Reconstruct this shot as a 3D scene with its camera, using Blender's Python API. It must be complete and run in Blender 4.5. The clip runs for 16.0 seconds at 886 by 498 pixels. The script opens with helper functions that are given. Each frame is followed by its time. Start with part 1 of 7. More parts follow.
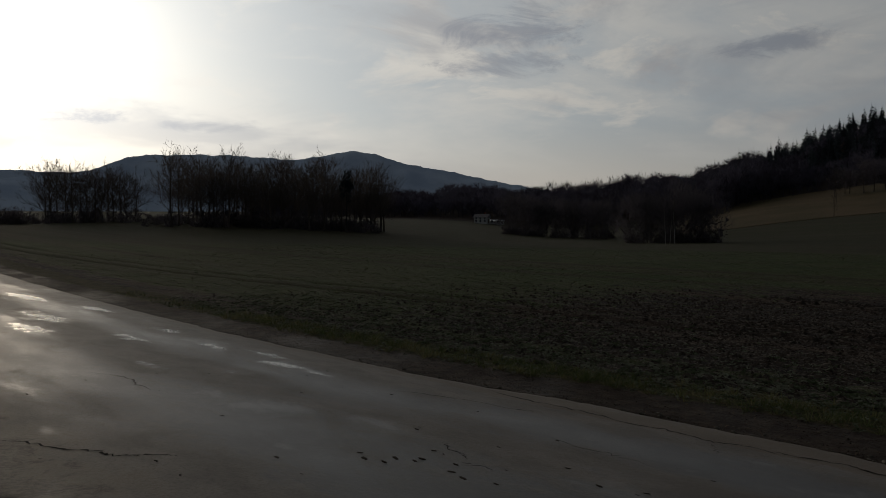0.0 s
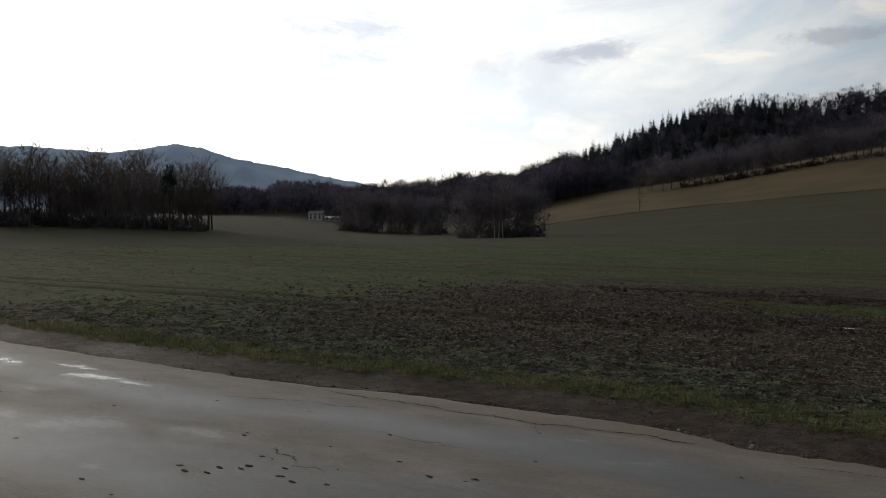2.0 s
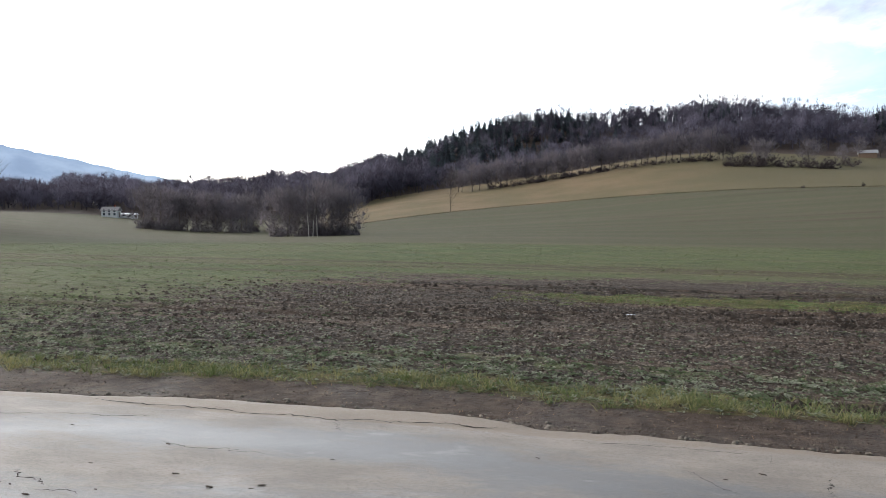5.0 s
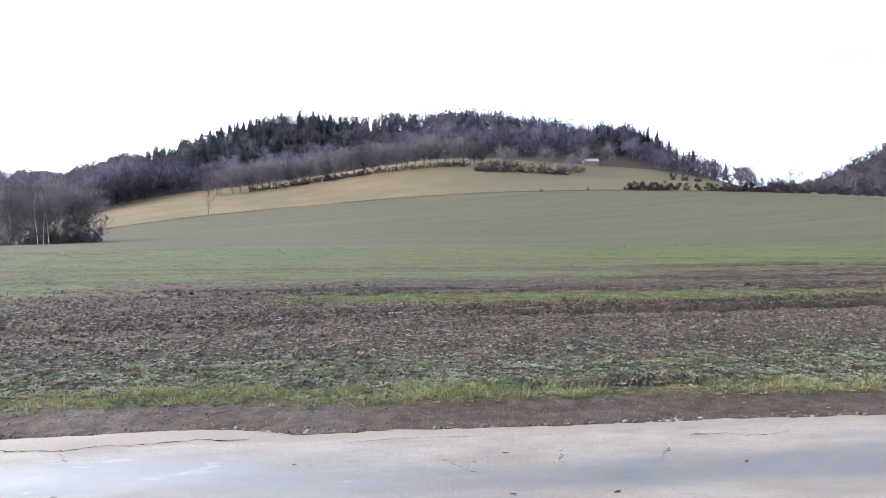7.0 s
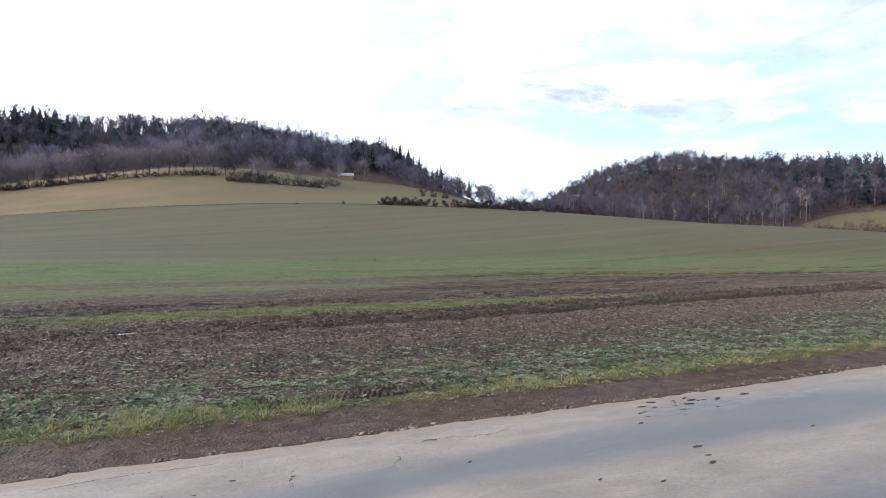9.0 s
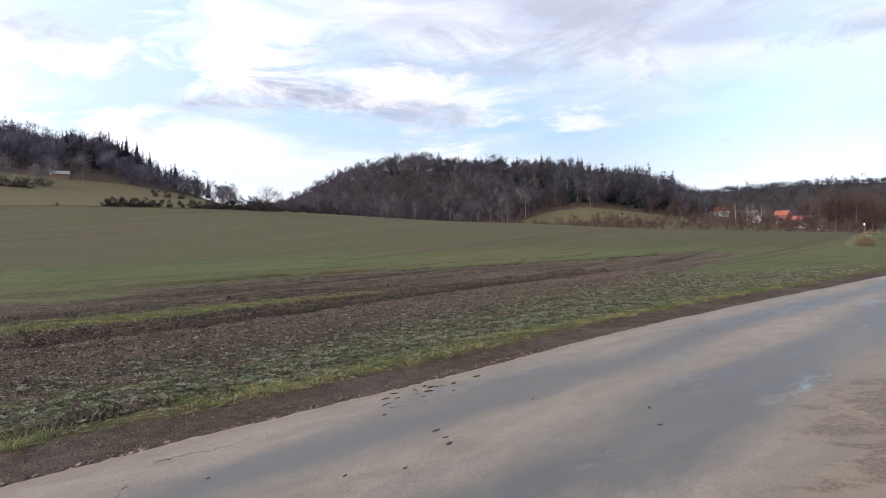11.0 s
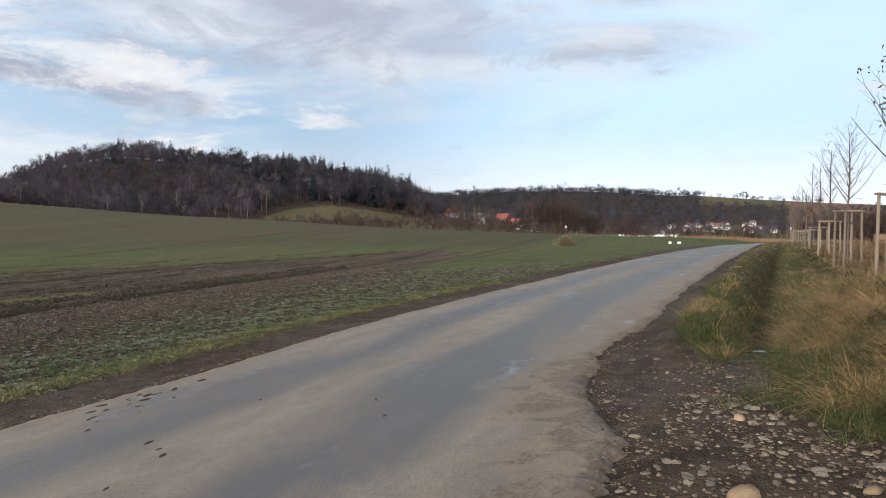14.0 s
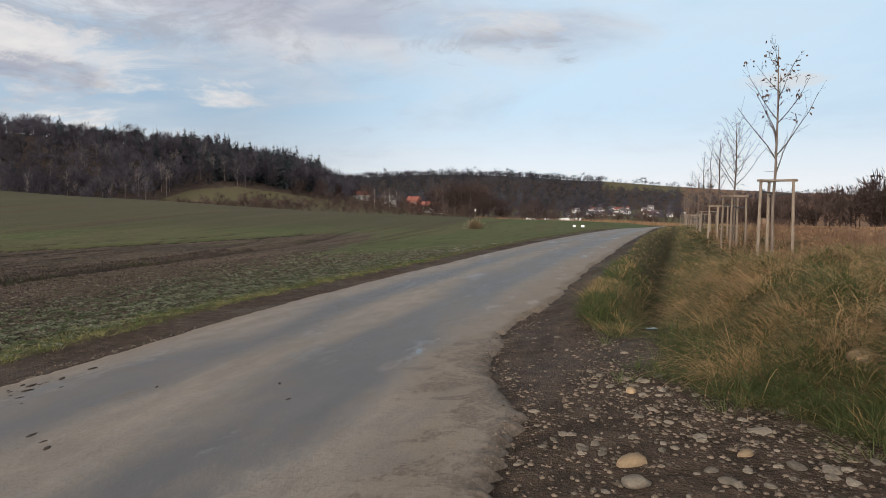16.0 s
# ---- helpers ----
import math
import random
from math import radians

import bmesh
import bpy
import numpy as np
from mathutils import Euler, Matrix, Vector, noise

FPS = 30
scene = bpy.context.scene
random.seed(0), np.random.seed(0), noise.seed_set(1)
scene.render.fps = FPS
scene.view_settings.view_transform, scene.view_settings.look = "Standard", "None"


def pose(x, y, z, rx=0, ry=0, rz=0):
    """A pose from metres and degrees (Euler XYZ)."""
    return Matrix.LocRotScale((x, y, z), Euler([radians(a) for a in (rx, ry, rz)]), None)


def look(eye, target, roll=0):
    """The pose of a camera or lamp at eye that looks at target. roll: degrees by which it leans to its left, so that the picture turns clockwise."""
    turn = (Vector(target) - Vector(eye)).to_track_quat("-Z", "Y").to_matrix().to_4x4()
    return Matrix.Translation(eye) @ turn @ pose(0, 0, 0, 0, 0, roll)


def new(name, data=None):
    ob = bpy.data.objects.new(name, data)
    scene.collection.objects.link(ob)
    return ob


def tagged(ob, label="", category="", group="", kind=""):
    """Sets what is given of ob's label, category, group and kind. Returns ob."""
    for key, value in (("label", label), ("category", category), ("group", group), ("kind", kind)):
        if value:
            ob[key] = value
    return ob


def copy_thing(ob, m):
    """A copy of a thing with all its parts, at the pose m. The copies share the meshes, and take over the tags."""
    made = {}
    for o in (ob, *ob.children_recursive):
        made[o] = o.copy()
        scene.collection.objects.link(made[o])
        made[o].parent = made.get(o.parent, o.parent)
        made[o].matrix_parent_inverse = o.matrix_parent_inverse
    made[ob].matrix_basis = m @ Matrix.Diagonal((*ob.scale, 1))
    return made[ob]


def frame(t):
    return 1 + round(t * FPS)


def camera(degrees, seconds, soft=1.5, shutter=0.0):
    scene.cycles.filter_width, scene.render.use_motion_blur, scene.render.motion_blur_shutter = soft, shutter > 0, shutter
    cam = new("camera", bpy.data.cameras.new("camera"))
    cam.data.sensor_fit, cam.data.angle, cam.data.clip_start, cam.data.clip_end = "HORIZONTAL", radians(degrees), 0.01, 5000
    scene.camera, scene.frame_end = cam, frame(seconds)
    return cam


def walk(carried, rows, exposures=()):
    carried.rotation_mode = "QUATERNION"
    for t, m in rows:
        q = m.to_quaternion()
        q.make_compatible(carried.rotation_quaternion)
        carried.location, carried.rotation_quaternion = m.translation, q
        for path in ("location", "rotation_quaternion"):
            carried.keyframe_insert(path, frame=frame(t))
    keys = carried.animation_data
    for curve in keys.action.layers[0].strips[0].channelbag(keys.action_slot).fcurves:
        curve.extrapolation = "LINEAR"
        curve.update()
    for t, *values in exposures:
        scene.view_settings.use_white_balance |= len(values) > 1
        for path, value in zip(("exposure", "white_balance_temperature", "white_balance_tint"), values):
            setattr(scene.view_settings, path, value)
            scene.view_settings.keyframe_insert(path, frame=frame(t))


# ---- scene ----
cam = camera(66.2, 16.0, soft=0.7)
PATH = [
    (0, (-0.242, -0.427, 1.819), 87.45, -0.01, 41.91),
    (0.5, (-0.239, -0.415, 1.813), 87.75, 0.20, 38.97),
    (1, (-0.235, -0.380, 1.814), 87.60, 0.24, 35.77),
    (1.5, (-0.222, -0.350, 1.811), 87.24, 0.22, 30.24),
    (2, (-0.217, -0.350, 1.809), 87.12, 0.31, 28.13),
    (2.5, (-0.208, -0.340, 1.806), 87.52, 0.30, 26.15),
    (3, (-0.203, -0.300, 1.790), 87.35, 0.24, 24.72),
    (4.2, (-0.207, -0.090, 1.710), 87.15, -0.10, 17.60),
    (5.5, (-0.205, 0.130, 1.630), 87.01, -0.39, 8.18),
    (6, (-0.179, 0.155, 1.620), 87.09, -0.47, 2.16),
    (6.5, (-0.142, 0.160, 1.624), 87.16, -0.23, -2.33),
    (7, (-0.104, 0.162, 1.624), 87.27, 0.22, -6.92),
    (7.5, (-0.049, 0.163, 1.626), 87.71, 0.20, -11.48),
    (8, (0.010, 0.160, 1.624), 87.62, -0.02, -16.18),
    (8.5, (0.080, 0.205, 1.615), 88.09, -0.19, -21.88),
    (9, (0.137, 0.250, 1.613), 88.40, -0.38, -27.23),
    (9.5, (0.168, 0.268, 1.614), 88.43, -0.02, -32.66),
    (10, (0.195, 0.272, 1.610), 88.60, 1.14, -39.79),
    (11.2, (0.245, 0.264, 1.588), 88.20, 0.60, -49.60),
    (12.5, (0.308, 0.250, 1.567), 87.58, -0.23, -59.15),
    (13, (0.335, 0.240, 1.563), 87.61, -0.14, -63.49),
    (13.5, (0.356, 0.228, 1.563), 87.64, -0.48, -67.48),
    (14, (0.374, 0.211, 1.566), 88.00, -0.19, -69.85),
    (14.5, (0.390, 0.195, 1.564), 88.05, 0.31, -72.77),
    (15, (0.397, 0.184, 1.561), 87.72, 0.46, -75.35),
    (15.5, (0.397, 0.174, 1.556), 86.95, 0.02, -76.09),
    (16, (0.390, 0.165, 1.551), 86.61, -0.56, -77.36),
]
# seconds, stops, white balance
EXPOSURES = [(0, -3.6, 6500, 8), (0.5, -2.66, 6500, 8), (1, -2.55, 6500, 8), (1.5, -2.17, 6500, 8), (2, -1.88, 6500, 8), (3, -1.70, 6450, 9), (4.2, -0.45, 6300, 10), (5.5, 0.48, 6200, 9), (6.3, 0.95, 6050, 10), (7, 1.12, 5800, 13),
             (8.5, 1.0, 5700, 14), (9.0, 0.62, 5950, 12), (9.6, -0.02, 6450, 11), (10.2, -0.12, 6450, 11), (11.2, 0.3, 6450, 14), (12.3, 0.54, 6200, 12), (13, 0.3, 6350, 12), (14, -0.12, 6550, 10), (15, -0.38, 6600, 8), (16, -0.36, 6850, 11)]
walk(cam, [(t, pose(*eye, rx, ry, rz)) for t, eye, rx, ry, rz in PATH], EXPOSURES)

# ---- sky and sun: a low sun behind thin cloud, over the hills at the road's far end ----
SUN_AZ, SUN_EL = -75.0, 13.0     # degrees clockwise from +y; above the horizon
sun_way = Vector((math.sin(radians(SUN_AZ)) * math.cos(radians(SUN_EL)), math.cos(radians(SUN_AZ)) * math.cos(radians(SUN_EL)), math.sin(radians(SUN_EL))))


def make_world():
    world = bpy.data.worlds.new("sky")
    scene.world = world
    world.use_nodes = True
    nt = world.node_tree
    nt.nodes.clear()
    N, L = nt.nodes.new, nt.links.new
    def math_node(op, a, b=None, clamp=False):
        n = N("ShaderNodeMath")
        n.operation, n.use_clamp = op, clamp
        for i, v in enumerate((a, b)):
            if v is None:
                continue
            if isinstance(v, (int, float)):
                n.inputs[i].default_value = v
            else:
                L(v, n.inputs[i])
        return n.outputs[0]
    def mix(fac, a, b):
        n = N("ShaderNodeMix")
        n.data_type = "RGBA"
        for sock, v in ((n.inputs[0], fac), (n.inputs[6], a), (n.inputs[7], b)):
            if isinstance(v, (int, float)):
                sock.default_value = v
            elif isinstance(v, tuple):
                sock.default_value = (*v, 1)
            else:
                L(v, sock)
        return n.outputs[2]
    def smooth(v, a, b, lo=0.0, hi=1.0):
        n = N("ShaderNodeMapRange")
        n.interpolation_type = "SMOOTHSTEP"
        L(v, n.inputs[0])
        for i, x in enumerate((a, b, lo, hi)):
            n.inputs[i + 1].default_value = x
        return n.outputs[0]
    sky = N("ShaderNodeTexSky")
    sky.sky_type, sky.sun_disc = "NISHITA", False
    sky.sun_elevation, sky.sun_rotation = radians(SUN_EL), radians(SUN_AZ)
    sky.altitude, sky.air_density, sky.dust_density, sky.ozone_density = 400, 1.0, 1.6, 1.5
    coord = N("ShaderNodeTexCoord").outputs["Generated"]
    sep = N("ShaderNodeSeparateXYZ")
    L(coord, sep.inputs[0])
    up = math_node("MAXIMUM", sep.outputs[2], 0.0)
    bearing = math_node("ARCTAN2", sep.outputs[0], sep.outputs[1])
    height = math_node("ARCSINE", up)
    plane = N("ShaderNodeCombineXYZ")
    L(math_node("MULTIPLY", bearing, 2.6), plane.inputs[0])
    L(math_node("MULTIPLY", math_node("POWER", height, 0.75), 6.0), plane.inputs[1])
    # cloud bands drawn out along the horizon
    turn = N("ShaderNodeMapping")
    L(plane.outputs[0], turn.inputs[0])
    turn.inputs["Rotation"].default_value = (0, 0, radians(CLOUD_TURN))
    turn.inputs["Scale"].default_value = (0.9, 1.0, 1)
    turn.inputs["Location"].default_value = CLOUD_SHIFT
    def noise_tex(scale, detail, rough, dist=0.0):
        n = N("ShaderNodeTexNoise")
        L(turn.outputs[0], n.inputs["Vector"])
        n.inputs["Scale"].default_value, n.inputs["Detail"].default_value = scale, detail
        n.inputs["Roughness"].default_value, n.inputs["Distortion"].default_value = rough, dist
        return n.outputs[0]
    veil = smooth(noise_tex(0.70, 7, 0.60, 0.6), 0.40, 0.60)
    heap = smooth(noise_tex(1.5, 8, 0.60, 0.5), 0.47, 0.62)
    dark = smooth(noise_tex(1.05, 7, 0.58, 0.5), 0.45, 0.62)
    # nearness to the sun
    dot = N("ShaderNodeVectorMath")
    dot.operation = "DOT_PRODUCT"
    L(coord, dot.inputs[0])
    dot.inputs[1].default_value = sun_way
    near = smooth(dot.outputs["Value"], -0.75, 1.0)
    angle = math_node("ARCCOSINE", math_node("MINIMUM", dot.outputs["Value"], 0.99999))
    glow = math_node("POWER", 2.718, math_node("MULTIPLY", angle, -1.5))
    core = math_node("POWER", 2.718, math_node("MULTIPLY", angle, -8.0))
    gain = math_node("ADD", math_node("ADD", math_node("MULTIPLY", glow, 4.8), 0.84), math_node("MULTIPLY", core, 4.0))
    gain = math_node("MULTIPLY", gain, smooth(dot.outputs["Value"], -0.05, 0.50, 1.0, 2.15))
    base = N("ShaderNodeVectorMath")
    base.operation = "SCALE"
    L(sky.outputs[0], base.inputs[0])
    base.inputs["Scale"].default_value = SKY_STRENGTH
    haze = mix(near, (0.50, 0.72, 0.98), (0.86, 0.89, 0.91))
    blue = mix(0.8, base.outputs[0], haze)
    low = smooth(up, 0.0, 0.16, 1.0, 0.0)
    blue = mix(math_node("MULTIPLY", low, 0.75), blue, mix(near, (0.94, 0.98, 1.02), (1.12, 0.97, 0.81)))
    # the sky clears away from the sun, over the road's vanishing end
    open_way = N("ShaderNodeVectorMath")
    open_way.operation = "DOT_PRODUCT"
    L(coord, open_way.inputs[0])
    open_way.inputs[1].default_value = (0.97, -0.22, 0.10)
    blue = mix(smooth(open_way.outputs["Value"], 0.72, 0.97, 0.0, 0.85), blue, mix(math_node("MULTIPLY", low, 0.8), (0.84, 1.16, 1.46), (1.42, 1.43, 1.46)))
    lit = mix(near, (0.98, 0.99, 1.02), (1.10, 1.05, 0.98))
    shade = mix(near, (0.31, 0.36, 0.49), (0.34, 0.38, 0.48))
    cloud = mix(math_node("MULTIPLY", dark, smooth(dot.outputs["Value"], -0.3, 0.8, 0.9, 0.5)), lit, shade)
    cover = math_node("MULTIPLY", math_node("MAXIMUM", math_node("MULTIPLY", veil, 0.75), heap), smooth(up, 0.015, 0.14, 0.15, 1.0))
    cover = math_node("MULTIPLY", cover, smooth(open_way.outputs["Value"], 0.66, 0.95, 1.0, 0.15))
    whole = mix(cover, blue, cloud)
    # a broad soft deck of cloud high over the second hill
    sx = math_node("DIVIDE", math_node("SUBTRACT", bearing, radians(63)), radians(32))
    sy = math_node("DIVIDE", math_node("SUBTRACT", height, radians(18.5)), radians(8.5))
    far_off = math_node("ADD", math_node("ADD", math_node("MULTIPLY", sx, sx), math_node("MULTIPLY", sy, sy)), math_node("MULTIPLY", math_node("SUBTRACT", noise_tex(1.3, 6, 0.55, 0.7), 0.5), 4.5))
    deck = mix(math_node("MULTIPLY", smooth(noise_tex(1.9, 6, 0.55, 0.6), 0.34, 0.64), 0.70), (0.58, 0.63, 0.78), (1.02, 1.04, 1.08))
    whole = mix(smooth(far_off, 1.5, -0.3, 0.0, 0.78), whole, deck)
    ragged = math_node("MULTIPLY", math_node("SUBTRACT", noise_tex(2.4, 9, 0.68, 0.9), 0.5), 13.0)
    for at, high_up, half_w, half_h, pale in CLOUDS:
        dx = math_node("DIVIDE", math_node("SUBTRACT", bearing, radians(at)), radians(half_w))
        dy = math_node("DIVIDE", math_node("SUBTRACT", height, radians(high_up)), radians(half_h))
        d = math_node("ADD", math_node("MULTIPLY", dx, dx), math_node("MULTIPLY", dy, dy))
        here = smooth(math_node("ADD", d, ragged), 1.6, -0.8, 0.0, 0.62)
        whole = mix(here, whole, mix(pale, shade, lit))
    add = N("ShaderNodeVectorMath")
    add.operation = "SCALE"
    L(whole, add.inputs[0])
    L(gain, add.inputs["Scale"])
    # the open blue overhead is deeper than the bright bands low down
    deep = N("ShaderNodeVectorMath")
    deep.operation = "SCALE"
    L(add.outputs[0], deep.inputs[0])
    L(smooth(up, 0.38, 0.85, 1.0, 0.36), deep.inputs["Scale"])
    back = N("ShaderNodeBackground")
    L(deep.outputs[0], back.inputs[0])
    back.inputs[1].default_value = 1.0
    L(back.outputs[0], N("ShaderNodeOutputWorld").inputs[0])


SKY_STRENGTH, CLOUD_TURN, CLOUD_SHIFT = 0.10, -7.0, (0.3, 0.0, 0.0)
# single clouds: bearing and height in degrees, their half-widths, dark (0) to white (1)
CLOUDS = ((31, 15.5, 8.0, 3.5, 0.95), (-36, 15.8, 5.5, 1.8, 0.1), (-37.5, 12.6, 5.0, 0.9, 0.15), (-15.5, 12.8, 5.0, 0.7, 0.1), (6.5, 16.2, 6.5, 1.0, 1.0), (4.0, 12.6, 5.0, 0.6, 0.2), (-60, 7.2, 5.0, 0.5, 0.3), (-70, 7.6, 4.0, 0.5, 0.3),
          (54, 14.5, 13.0, 2.4, 0.25), (82, 14.8, 4.5, 0.9, 1.0), (80.5, 13.2, 6.0, 1.3, 0.3), (71.4, 6.6, 1.5, 0.45, 0.3), (24, 8.2, 2.6, 0.8, 0.4), (64, 17.5, 9.0, 1.3, 0.3), (103.5, 9.8, 2.6, 0.5, 1.0), (40, 11.5, 12.0, 1.4, 1.0))
make_world()
lamp = bpy.data.lights.new("sun", "SUN")
lamp.energy, lamp.angle, lamp.color = 1.8, radians(6), (1.0, 0.80, 0.58)
new("sun", lamp).matrix_world = look(sun_way * 100, (0, 0, 0))


# ---- materials ----
class Nodes:
    """A principled material and short ways to its nodes."""

    def __init__(self, name, rough=0.85, spec=0.3):
        self.mat = bpy.data.materials.new(name)
        self.mat.use_nodes = True
        self.nt = self.mat.node_tree
        self.bsdf = self.nt.nodes["Principled BSDF"]
        self.put("Roughness", rough)
        self.put("Specular IOR Level", spec)
        self.where = self.nt.nodes.new("ShaderNodeNewGeometry").outputs["Position"]

    def node(self, kind):
        return self.nt.nodes.new(kind)

    def join(self, value, sock):
        if isinstance(value, (int, float)):
            sock.default_value = (value, value, value, 1) if sock.type == "RGBA" else value
        elif isinstance(value, tuple):
            sock.default_value = (*value, 1) if len(value) == 3 and sock.type == "RGBA" else value
        else:
            self.nt.links.new(value, sock)

    def put(self, name, value):
        self.join(value, self.bsdf.inputs[name])
        return self

    def attr(self, name):
        n = self.node("ShaderNodeAttribute")
        n.attribute_name = name
        return n.outputs["Fac"]

    def random(self):
        return self.node("ShaderNodeObjectInfo").outputs["Random"]

    def island(self):
        return self.node("ShaderNodeNewGeometry").outputs["Random Per Island"]

    def noise(self, scale, detail=4.0, rough=0.55, stretch=None, dist=0.0, turn=0.0, local=False):
        n = self.node("ShaderNodeTexNoise")
        src = self.node("ShaderNodeTexCoord").outputs["Object"] if local else self.where
        if stretch or turn:
            m = self.node("ShaderNodeMapping")
            m.inputs["Rotation"].default_value = (0, 0, radians(turn))
            m.inputs["Scale"].default_value = stretch or (1, 1, 1)
            self.join(src, m.inputs[0])
            src = m.outputs[0]
        self.join(src, n.inputs["Vector"])
        for k, v in (("Scale", scale), ("Detail", detail), ("Roughness", rough), ("Distortion", dist)):
            n.inputs[k].default_value = v
        return n.outputs[0]

    def step(self, v, a, b, lo=0.0, hi=1.0):
        n = self.node("ShaderNodeMapRange")
        n.interpolation_type = "SMOOTHSTEP"
        self.join(v, n.inputs[0])
        for i, x in enumerate((a, b, lo, hi)):
            n.inputs[i + 1].default_value = x
        return n.outputs[0]

    def math(self, op, a, b=0.0, clamp=False):
        n = self.node("ShaderNodeMath")
        n.operation, n.use_clamp = op, clamp
        self.join(a, n.inputs[0])
        self.join(b, n.inputs[1])
        return n.outputs[0]

    def mix(self, fac, a, b):
        n = self.node("ShaderNodeMix")
        n.data_type = "RGBA"
        self.join(fac, n.inputs[0])
        self.join(a, n.inputs[6])
        self.join(b, n.inputs[7])
        return n.outputs[2]

    def bump(self, height, far=0.02, strength=1.0):
        n = self.node("ShaderNodeBump")
        n.inputs["Distance"].default_value, n.inputs["Strength"].default_value = far, strength
        self.join(height, n.inputs["Height"])
        self.nt.links.new(n.outputs[0], self.bsdf.inputs["Normal"])
        return self

    def two_sided(self, amount, colour):
        """Lets light through thin blades and leaves."""
        t, m = self.node("ShaderNodeBsdfTranslucent"), self.node("ShaderNodeMixShader")
        self.join(colour, t.inputs[0])
        m.inputs[0].default_value = amount
        out = self.nt.nodes["Material Output"]
        self.nt.links.new(self.bsdf.outputs[0], m.inputs[1])
        self.nt.links.new(t.outputs[0], m.inputs[2])
        self.nt.links.new(m.outputs[0], out.inputs[0])
        return self


def plain(name, colour, rough=0.8, spread=0.25, scale=6.0, spec=0.3, far=0.0, metallic=0.0, tint="random"):
    """A colour with grain at two scales and a drift from thing to thing."""
    n = Nodes(name, rough, spec)
    dark, pale = tuple(c * (1 - spread) for c in colour), tuple(min(1, c * (1 + spread)) for c in colour)
    fine, coarse = n.noise(scale * 6, 3), n.noise(scale, 4)
    f = n.math("ADD", n.math("MULTIPLY", fine, 0.5), n.math("MULTIPLY", coarse, 0.5))
    f = n.math("ADD", f, n.math("MULTIPLY", n.math("SUBTRACT", n.attr("tint") if tint == "attr" else n.random(), 0.5), 0.5))
    n.put("Base Color", n.mix(n.step(f, 0.2, 0.8), dark, pale)).put("Metallic", metallic)
    if far:
        n.bump(fine, far)
    return n.mat


def twigs_of(name, colour, spread=0.45, scale=0.4):
    """Masses of fine twigs or needles: dull, lit from both sides."""
    n = Nodes(name, 0.95, 0.05)
    f = n.math("ADD", n.math("MULTIPLY", n.noise(scale, 4), 0.6), n.math("MULTIPLY", n.attr("tint"), 0.6))
    col = n.mix(n.step(f, 0.25, 0.95), tuple(c * (1 - spread) for c in colour), tuple(c * (1 + spread) for c in colour))
    n.put("Base Color", col)
    n.two_sided(0.5, col)
    return n.mat


